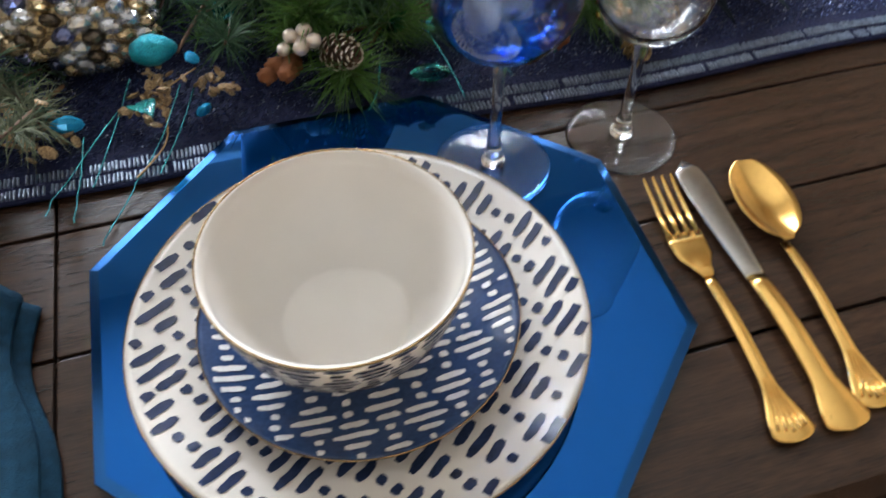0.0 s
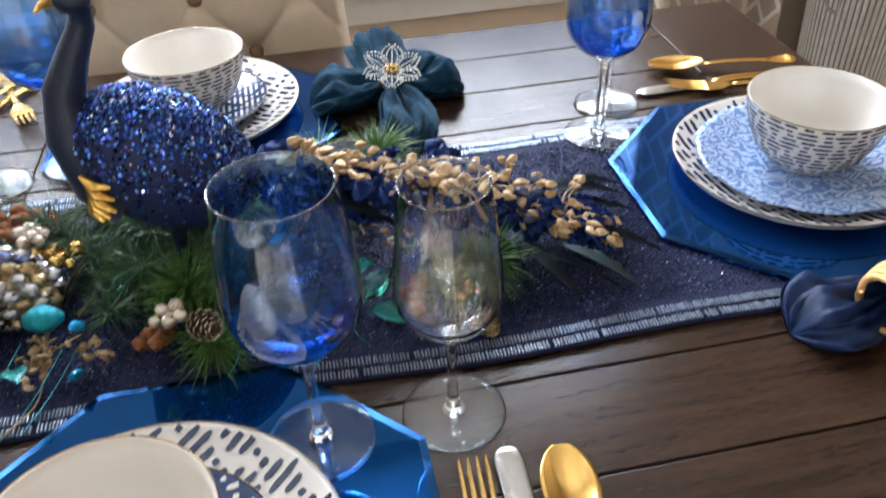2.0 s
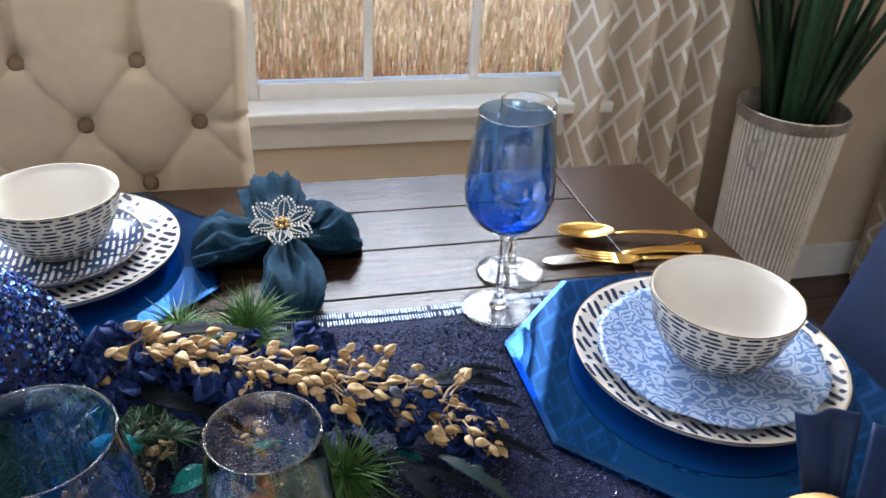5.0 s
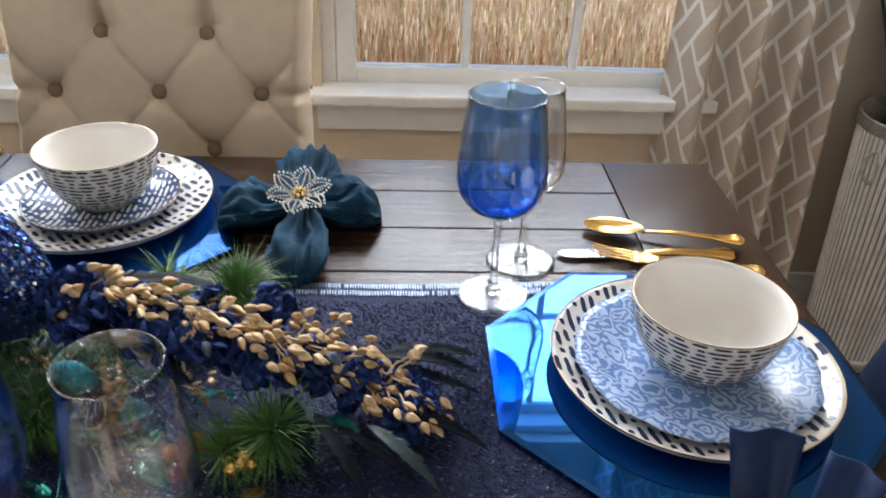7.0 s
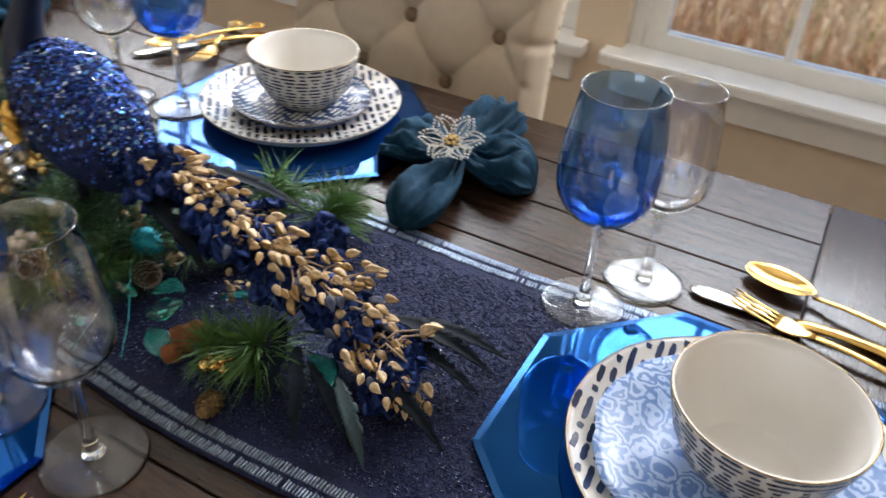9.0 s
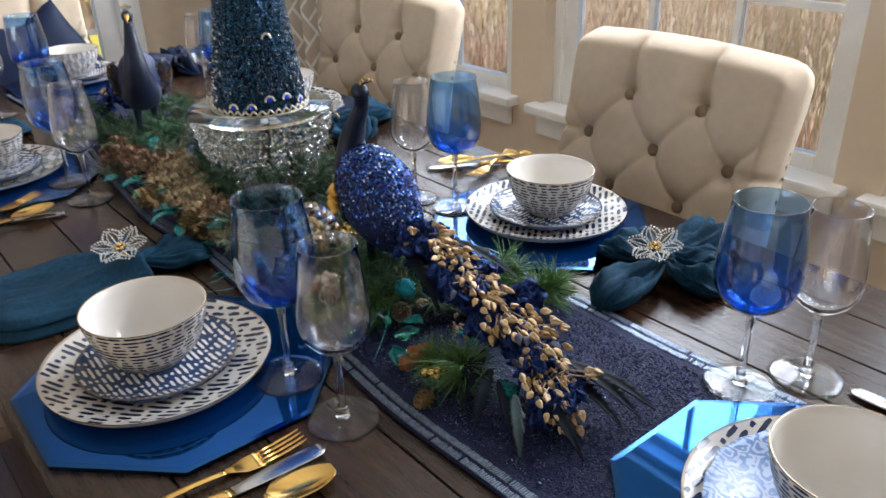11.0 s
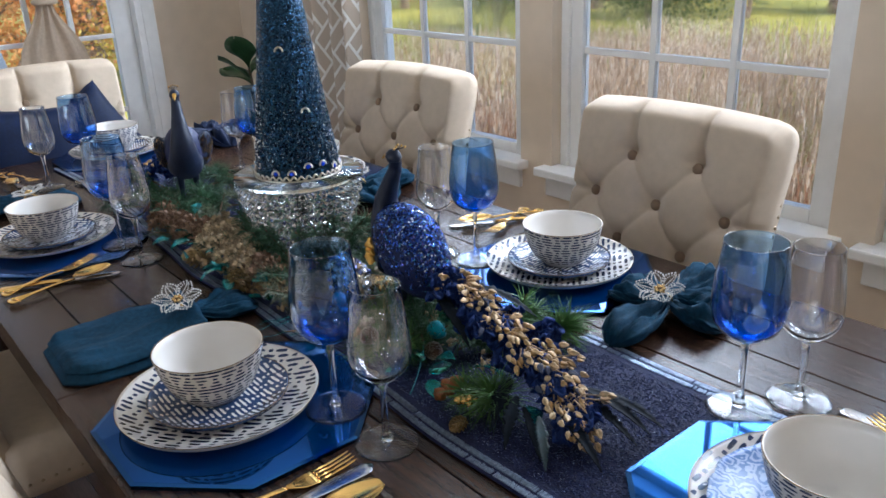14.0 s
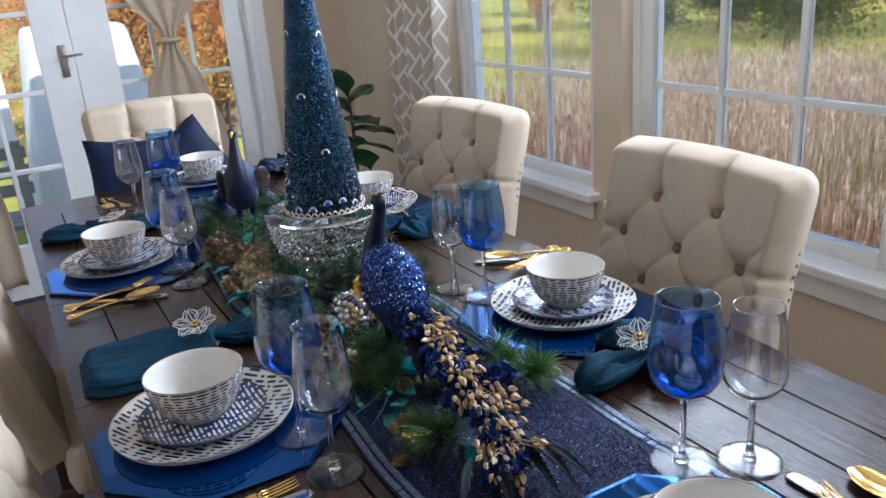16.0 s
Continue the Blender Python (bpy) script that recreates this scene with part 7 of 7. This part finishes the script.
def tied_curtain(yc, label, seed, wide=1.0):
    """A panel on the glazed door, gathered by a tie at mid height."""
    bm = bmesh.new()
    nu, nv = 48, 40
    rows = []
    for j in range(nv + 1):
        z = 2.02 - (2.02 - 0.10) * j / nv
        q = abs(z - 1.11)
        half = 0.030 + (0.22 * smoothstep(0.0, 0.75, q) + 0.10 * smoothstep(0.0, 0.2, q)) * (1.0 if z > 1.11 else 0.72) * wide
        row = []
        for i in range(nu + 1):
            g = -1 + 2 * i / nu
            x = FAR_X + 0.035 + 0.016 * math.sin(11 * g + seed) * (0.4 + half * 3) + 0.022 * math.cos(g * 1.5) * math.exp(-(q / 0.1) ** 2)
            row.append(bm.verts.new((x, yc + half * g, z)))
        rows.append(row)
    for a, b in zip(rows, rows[1:]):
        for i in range(nu):
            bm.faces.new((a[i], b[i], b[i + 1], a[i + 1]))
    t = thing("door_curtain", label, "curtain", group="tied door curtains")
    cl = part("panel", bm, M_SHEER, t)
    md = cl.modifiers.new("thickness", "SOLIDIFY")
    md.thickness = 0.003
    tb = bmesh.new()
    tube(tb, [(FAR_X + 0.05 + 0.030 * math.cos(a), yc + 0.042 * math.sin(a), 1.11) for a in [2 * math.pi * k / 24 for k in range(25)]], 0.012, 8, cap=False)
    part("tie", tb, M_SHEER, t)


tied_curtain(0.315, "taupe curtain tied in the middle on the door", 1)
tied_curtain(-0.70, "taupe curtain tied back on the other door leaf", 2, 0.72)

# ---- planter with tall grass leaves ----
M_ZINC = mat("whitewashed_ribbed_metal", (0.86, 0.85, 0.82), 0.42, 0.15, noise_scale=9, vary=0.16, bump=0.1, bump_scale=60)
M_RIBGROOVE = mat("grey_rib_groove", (0.33, 0.33, 0.30), 0.55, 0.2, noise_scale=14, vary=0.3)
M_ZINCBAND = mat("galvanised_rim", (0.58, 0.57, 0.55), 0.35, 0.7, noise_scale=30, vary=0.4)
M_SOIL = mat("dark_potting_moss", (0.03, 0.025, 0.018), 0.9, noise_scale=60, vary=0.4, bump=0.6, bump_scale=200)
M_BLADE = mat("deep_green_blade", (0.022, 0.060, 0.028), 0.4, noise_scale=20, vary=0.4, stretch=(6, 6, 0.6))
PX, PY = 1.893, 1.035
pl = thing("planter", "tall ribbed whitewashed metal planter in the corner", "planter", pose(PX, PY, 0) @ Matrix.Diagonal((0.80, 0.80, 1.10, 1)))
bm = bmesh.new()
RIBS = 58
seg = RIBS * 6
H_P = 0.560
prof = [(0.120, 0.018), (0.122, 0.030), (0.151, H_P - 0.03), (0.152, H_P - 0.025)]
rings = []
for r0, z0 in prof:
    rings.append([bm.verts.new(((r0 + 0.0030 * math.cos(2 * math.pi * k / 6)) * math.cos(2 * math.pi * k / seg), (r0 + 0.0030 * math.cos(2 * math.pi * k / 6)) * math.sin(2 * math.pi * k / seg), z0)) for k in range(seg)])
for a, b in zip(rings, rings[1:]):
    for k in range(seg):
        # whitewash on the ridges, darker grey in the grooves
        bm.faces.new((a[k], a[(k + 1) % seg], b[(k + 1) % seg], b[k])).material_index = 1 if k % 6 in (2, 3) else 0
bm.faces.new(rings[0][::-1])
part("ribbed_body", mesh_of("ribbed_body", bm, [M_ZINC, M_RIBGROOVE]), None, pl)
part("base_band", lathe([(0.0, 0.0), (0.120, 0.0), (0.125, 0.002), (0.1265, 0.030), (0.120, 0.032), (0.0, 0.030)], 64), M_ZINCBAND, pl, "dull galvanised base band")
part("rim_band", lathe([(0.153, H_P - 0.026), (0.157, H_P - 0.024), (0.158, H_P - 0.002), (0.160, H_P), (0.158, H_P + 0.003), (0.152, H_P), (0.146, H_P - 0.06)], 64), M_ZINCBAND, pl, "galvanised rim band")
part("soil", lathe([(0.0, H_P - 0.045), (0.148, H_P - 0.05)], 48), M_SOIL, pl)
hb = bmesh.new()
tube(hb, [(-0.150 - 0.014 * math.sin(a) ** 2, 0.022 * math.sin(a * 1.0), H_P - 0.085 + 0.032 * math.cos(a)) for a in [2 * math.pi * k / 20 for k in range(21)]], 0.004, 8, cap=False)
part("ring_handle", hb, M_ZINCBAND, pl, m=pose(0, 0, 0, 0, 0, 25))
rp_ = random.Random(12)
plant = thing("grass_plant", "dense dark green blades growing from a planter", "plant", pose(PX, PY, H_P * 1.10 - 0.054))
for k in range(46):
    a, tilt = rp_.uniform(0, 6.283), rp_.uniform(0.03, 0.42)
    L, w = rp_.uniform(0.45, 0.75), rp_.uniform(0.010, 0.017)
    d = Vector((math.cos(a) * tilt, math.sin(a) * tilt, 1)).normalized()
    s = Vector((-math.sin(a), math.cos(a), 0))
    s.rotate(Matrix.Rotation(rp_.uniform(-0.9, 0.9), 3, "Z"))
    o = Vector((0.062 * math.sqrt(rp_.random()) * math.cos(a), 0.075 * math.sqrt(rp_.random()) * math.sin(a), 0))
    bm = bmesh.new()
    n = 8
    rows = []
    for i in range(n + 1):
        f = i / n
        ww = w * (1 - f ** 2.2) * (0.7 + 0.5 * math.sin(math.pi * min(1, f + 0.2))) + 0.0004
        p = o + d * L * f + Vector((math.cos(a), math.sin(a), -0.35)) * (0.16 * tilt * f ** 2.4 * L)
        nn = d.cross(s)
        rows.append([bm.verts.new(p - s * ww), bm.verts.new(p + nn * ww * 0.35), bm.verts.new(p + s * ww), bm.verts.new(p - nn * 0.0012)])
    for u, v in zip(rows, rows[1:]):
        for i in range(4):
            bm.faces.new((u[i], u[(i + 1) % 4], v[(i + 1) % 4], v[i]))
    bmesh.ops.recalc_face_normals(bm, faces=bm.faces)
    part("blade", bm, M_BLADE, plant)

# ---- broad-leaved plant in the far corner ----
M_BIGLEAF = mat("glossy_dark_leaf", (0.030, 0.075, 0.030), 0.3, noise_scale=18, vary=0.35, bump=0.15, bump_scale=60)
M_TRUNK = mat("grey_brown_trunk", (0.14, 0.10, 0.07), 0.85, noise_scale=40, vary=0.35, bump=0.4, bump_scale=120)
M_POT = mat("matte_dark_pot", (0.10, 0.09, 0.08), 0.6, noise_scale=15, vary=0.2)
FX, FY = -1.93, 0.95
fig = thing("potted_fig", "potted plant with broad dark glossy leaves", "plant", pose(FX, FY, 0))
part("pot", lathe([(0, 0), (0.11, 0), (0.13, 0.24), (0.135, 0.25), (0.122, 0.25), (0.115, 0.22), (0, 0.22)], 32), M_POT, fig)
bm = bmesh.new()
tube(bm, [(0, 0, 0.2), (0.01, 0.0, 0.45), (-0.01, 0.01, 0.7), (0.0, 0.0, 0.81)], [0.012, 0.010, 0.008, 0.005], 10)
part("trunk", bm, M_TRUNK, fig)
for k, (a, z, L, up) in enumerate(((-100, 0.80, 0.17, 0.95), (-60, 0.84, 0.18, 1.3), (60, 0.70, 0.17, 0.10), (20, 0.74, 0.16, 0.25), (85, 0.64, 0.17, -0.15), (140, 0.72, 0.15, 0.3), (200, 0.78, 0.16, 0.6), (-30, 0.66, 0.15, 0.1), (100, 0.82, 0.15, 0.7), (0, 0.60, 0.15, -0.1))):
    bm = bmesh.new()
    n, rows = 10, []
    for i in range(n + 1):
        f = i / n
        w = 0.066 * math.sin(math.pi * min(0.995, max(0.02, f)) ** 1.25) + 0.001
        droop = -0.25 * f * f * L
        rows.append([bm.verts.new((L * f * math.cos(up * 0.9), w * s, L * f * math.sin(up * 0.9) + droop + 0.012 * abs(s) + 0.006 * math.sin(9 * f) * abs(s))) for s in (-1, -0.5, 0, 0.5, 1)])
    for u, v in zip(rows, rows[1:]):
        for i in range(4):
            bm.faces.new((u[i], u[i + 1], v[i + 1], v[i]))
    low = bmesh.ops.extrude_face_region(bm, geom=bm.faces[:])
    bmesh.ops.translate(bm, verts=[v for v in low["geom"] if isinstance(v, bmesh.types.BMVert)], vec=(0, 0, -0.001))
    bmesh.ops.recalc_face_normals(bm, faces=bm.faces)
    part("leaf", bm, M_BIGLEAF, fig, m=pose(0, 0, z - 0.05, 0, 0, a) @ Matrix.Scale(1.15, 4))

# ---- outdoors ----
GZ = -0.42
M_LAWN = mat("autumn_lawn", (0.42, 0.37, 0.055), 0.9, noise_scale=0.6, vary=0.3, second=(0.19, 0.21, 0.045))
g = bmesh.new()
bmesh.ops.create_grid(g, x_segments=1, y_segments=1, size=1500)
bmesh.ops.translate(g, verts=g.verts, vec=(0, 0, GZ))
thing("ground", "autumn lawn running to the horizon", "ground", bm=g, material=M_LAWN, kind="structure")


def reed_mesh(seed, count, x0, x1, y0, y1, h0, h1, tips):
    """Upright dry blades, some with a feathery head, as plain vertex lists."""
    rr = random.Random(seed)
    verts, faces = [], []
    for k in range(count):
        x, y = rr.uniform(x0, x1), rr.uniform(y0, y1)
        if noise.noise((x * 0.9, y * 0.9, seed)) < -0.25:
            continue
        h = rr.uniform(h0, h1) * (0.85 + 0.35 * noise.noise((x * 0.5, y * 0.5, 3.0)))
        a, lean, w = rr.uniform(0, 6.28), rr.uniform(0.03, 0.60), rr.uniform(0.0009, 0.0030)
        dx, dy = math.cos(a), math.sin(a)
        n = len(verts)
        for f, ww in ((0, 1.0), (0.4, 0.9), (0.75, 0.6), (1.0, 0.08)):
            px, py, pz = x + dx * lean * h * f * f, y + dy * lean * h * f * f, GZ + h * f * (1 - 0.25 * lean * f)
            verts += [(px - dy * w * ww, py + dx * w * ww, pz), (px + dy * w * ww, py - dx * w * ww, pz)]
        faces += [(n, n + 1, n + 3, n + 2), (n + 2, n + 3, n + 5, n + 4), (n + 4, n + 5, n + 7, n + 6)]
        if rr.random() < tips:
            for q in range(5):
                m = len(verts)
                tx, ty, tz = x + dx * lean * h, y + dy * lean * h, GZ + h * (0.86 + 0.03 * q)
                b = rr.uniform(0, 6.28)
                verts += [(tx, ty, tz), (tx + 0.009 * math.cos(b), ty + 0.009 * math.sin(b), tz + 0.06), (tx + 0.003 * math.cos(b + 0.6), ty + 0.003 * math.sin(b + 0.6), tz + 0.06)]
                faces.append((m, m + 1, m + 2))
    me = bpy.data.meshes.new("reeds")
    me.from_pydata(verts, [], faces)
    return me


def reed_material(name, a, b, c):
    m = bpy.data.materials.new(name)
    m.use_nodes = True
    nt = m.node_tree
    bs = nt.nodes["Principled BSDF"]
    bs.inputs["Roughness"].default_value = 0.7
    ge = nt.nodes.new("ShaderNodeNewGeometry")
    rp = nt.nodes.new("ShaderNodeValToRGB")
    rp.color_ramp.elements[0].color, rp.color_ramp.elements[1].color = (*a, 1), (*b, 1)
    e = rp.color_ramp.elements.new(0.55)
    e.color = (*c, 1)
    nt.links.new(ge.outputs["Random Per Island"], rp.inputs[0])
    nt.links.new(rp.outputs[0], bs.inputs["Base Color"])
    thin, both = nt.nodes.new("ShaderNodeBsdfTranslucent"), nt.nodes.new("ShaderNodeMixShader")
    both.inputs[0].default_value = 0.55
    nt.links.new(rp.outputs[0], thin.inputs[0])
    nt.links.new(bs.outputs[0], both.inputs[1])
    nt.links.new(thin.outputs[0], both.inputs[2])
    nt.links.new(both.outputs[0], nt.nodes["Material Output"].inputs[0])
    return m


M_REED = reed_material("dry_reed", (0.34, 0.22, 0.13), (0.72, 0.63, 0.50), (0.54, 0.41, 0.28))
M_REEDGREEN = reed_material("green_gold_reed", (0.20, 0.22, 0.07), (0.42, 0.38, 0.15), (0.30, 0.28, 0.10))
M_REEDRUST = reed_material("rusty_low_reed", (0.20, 0.09, 0.05), (0.52, 0.34, 0.20), (0.36, 0.19, 0.10))
for k, (n, x0, x1, y0, y1, h0, h1, mm, tips) in enumerate(((22000, -3.2, 3.2, 1.8, 2.6, 0.62, 1.02, M_REEDRUST, 0.2), (40000, -3.2, 3.2, 2.1, 3.6, 0.66, 1.16, M_REED, 0.25), (36000, -4.5, 4.0, 3.6, 5.6, 0.70, 1.10, M_REED, 0.35), (5000, -3.5, 3.5, 2.0, 4.0, 0.7, 1.2, M_REEDGREEN, 0.05), (7000, 0.7, 4.5, 2.0, 4.4, 0.7, 1.10, M_REEDGREEN, 0.05), (5000, -9.0, -2.0, 6.5, 9.0, 0.6, 1.1, M_REEDGREEN, 0.1))):
    me = reed_mesh(40 + k, n, x0, x1, y0, y1, h0, h1, tips)
    me.materials.append(mm)
    tagged(new("reed_bed", me), "bed of tall dry reeds outside the windows", "reeds", kind="stuff")


def tree_thing(x, y, h, leaf, label, seed, low=0.25, name="tree"):
    """Tapered trunk, forking limbs and a ragged crown of separate leaves."""
    rt = random.Random(seed)
    t = thing(name, label, name, pose(x, y, GZ), group="autumn trees" if name == "tree" else "autumn shrubs")
    bm = bmesh.new()
    tube(bm, [(0, 0, 0), (0.1, 0.05, h * 0.3), (0.0, 0.1, h * 0.6), (0.1, 0, h * 0.92)], [h * 0.035, h * 0.026, h * 0.016, h * 0.004], 8)
    ends = []
    for k in range(11 if low > 0.1 else 20):
        z0 = h * rt.uniform(low, 0.8)
        a, L = rt.uniform(0, 6.28), h * rt.uniform(0.18, 0.36)
        e = Vector((L * math.cos(a), L * math.sin(a), z0 + L * rt.uniform(0.3, 0.8)))
        tube(bm, [(0.05, 0.05, z0), Vector((0, 0, z0)).lerp(e, 0.5) + Vector((0, 0, 0.05 * h)), e], [h * 0.012, h * 0.007, h * 0.002], 6)
        ends += [e, e * 0.7 + Vector((0, 0, z0 * 0.3))]
    part("trunk", bm, M_TRUNK, t)
    verts, faces = [], []
    s = h * (0.016 if low > 0.1 else 0.0085)
    for k in range(2600 if low > 0.1 else 13000):
        e = rt.choice(ends)
        p = e + Vector((rt.gauss(0, 0.085 * h), rt.gauss(0, 0.085 * h), rt.gauss(0, 0.07 * h)))
        if p.z < h * (low - 0.09 if low > 0.1 else 0.0):
            continue
        u = Vector((rt.gauss(0, 1), rt.gauss(0, 1), rt.gauss(0, 1))).normalized()
        v = u.orthogonal().normalized()
        q = rt.uniform(0.6, 1.3) * s
        n = len(verts)
        verts += [p - u * q, p + v * q * 0.6, p + u * q, p - v * q * 0.6]
        faces.append((n, n + 1, n + 2, n + 3))
    me = bpy.data.meshes.new("crown")
    me.from_pydata(verts, [], faces)
    me.materials.append(leaf)
    tagged(part("crown", me, None, t), kind="stuff")
    return t


M_LEAFORANGE = reed_material("orange_autumn_leaf", (0.56, 0.23, 0.08), (0.84, 0.52, 0.22), (0.72, 0.36, 0.13))
M_LEAFYELLOW = reed_material("yellow_autumn_leaf", (0.46, 0.38, 0.08), (0.75, 0.62, 0.18), (0.60, 0.50, 0.11))
M_LEAFGREEN = reed_material("dull_green_leaf", (0.03, 0.055, 0.015), (0.12, 0.15, 0.04), (0.06, 0.09, 0.025))
KINDS = ((M_LEAFORANGE, "tree with orange autumn leaves on the lawn"), (M_LEAFYELLOW, "tree with yellow autumn leaves on the lawn"), (M_LEAFGREEN, "dull green tree at the lawn's edge"))
PROTO = [tree_thing(x, y, h, KINDS[k][0], KINDS[k][1], 60 + i) for i, (x, y, h, k) in enumerate(((-6, 15, 5.0, 2), (-11, 14, 5.5, 0), (-8.5, 2.2, 4.5, 0), (-2.0, 20, 6.0, 1)))]
rt = random.Random(90)
for x, y, p in ((2.5, 21, 0), (6, 24, 1), (-14, 19, 3), (-17, 10, 1), (-15, 4.5, 3), (-13, -1.5, 1), (-18, 0.5, 2), (-10, 22, 2), (10, 19, 2), (-20, 15, 0), (-12, 7.5, 2), (-11, -5, 2), (-4, 27, 1), (1, 30, 2)):
    copy_thing(PROTO[p], pose(x, y, GZ, 0, 0, rt.uniform(0, 360)) @ Matrix.Scale(rt.uniform(0.8, 1.2), 4))

BUSH = [tree_thing(x, y, h, KINDS[k][0], KINDS[k][1].replace("tree", "shrub"), 80 + i, 0.03, "shrub") for i, (x, y, h, k) in enumerate(((-8.6, 1.0, 3.0, 0), (-8.3, 3.0, 2.8, 1), (-10.6, 13, 2.8, 2)))]
for x, y, p in ((-9.5, -0.6, 0), (-9.2, 2.1, 0), (-7.0, 13.5, 1), (-5.0, 15, 0), (-15.5, 12, 0), (-13, 14, 1), (-2.5, 16, 2), (0.5, 17, 0), (4, 18, 1), (-18, 9, 0), (-10, -2.5, 1), (-6.3, 9.6, 2), (-9.4, 9.4, 2), (-8.3, 12.5, 0)):
    copy_thing(BUSH[p], pose(x, y, GZ, 0, 0, rt.uniform(0, 360)) @ Matrix.Scale(rt.uniform(0.8, 1.2), 4))

# ---- terrace behind the glazed door ----
rail = thing("deck_railing", "white slatted deck railing beyond the door", "railing")
RXX = -4.9
for z in (0.16, 0.724):
    part("rail", boxes((RXX - 0.03, RXX + 0.03, -3.6, -0.42, z, z + 0.06), bevel=0.005), M_WHITE, rail, smooth=False)
bal = mesh_of("baluster", boxes((-0.018, 0.018, -0.018, 0.018, 0, 0.504)), M_WHITE, False)
for k in range(27):
    part("baluster", bal, None, rail, m=pose(RXX, -3.55 + 0.118 * k, 0.22))
for y in (-3.6, -2.0, -0.42):
    part("post", boxes((RXX - 0.05, RXX + 0.05, y - 0.05, y + 0.05, GZ, 0.86), bevel=0.006), M_WHITE, rail, smooth=False)
M_COVER = mat("white_canvas_cover", (0.82, 0.81, 0.79), 0.7, noise_scale=4, vary=0.06, bump=0.2, bump_scale=40)
bm = bmesh.new()
box(bm, -0.75, 0.75, -0.55, 0.55, 0, 1.55, bevel=0.08)
for v in bm.verts:
    f = v.co.z / 1.55
    v.co.x *= 1 - 0.30 * f
    v.co.y *= 1 - 0.42 * f
    v.co.x += 0.02 * math.sin(9 * v.co.z)
thing("patio_cover", "white canvas cover over garden furniture", "furniture cover", pose(-5.2, 0.15, GZ), bm, M_COVER)
M_GREYWOOD = mat("weathered_grey_wood", (0.30, 0.28, 0.25), 0.8, noise_scale=10, vary=0.25, stretch=(1, 8, 8))
bench = thing("garden_bench", "weathered grey garden bench on the lawn", "bench", pose(-4.1, -0.95, GZ, 0, 0, 90))
for k in range(4):
    part("slat", boxes((-0.6, 0.6, -0.2 + 0.11 * k, -0.11 + 0.11 * k, 0.42, 0.45), bevel=0.004), M_GREYWOOD, bench, smooth=False)
for k in range(3):
    part("back_slat", boxes((-0.6, 0.6, 0.24, 0.265, 0.54 + 0.12 * k, 0.62 + 0.12 * k), bevel=0.004), M_GREYWOOD, bench, smooth=False)
for x in (-0.55, 0.55):
    part("leg", boxes((x - 0.03, x + 0.03, -0.19, -0.13, 0, 0.42), (x - 0.03, x + 0.03, 0.2, 0.24, 0, 0.9)), M_GREYWOOD, bench, smooth=False)
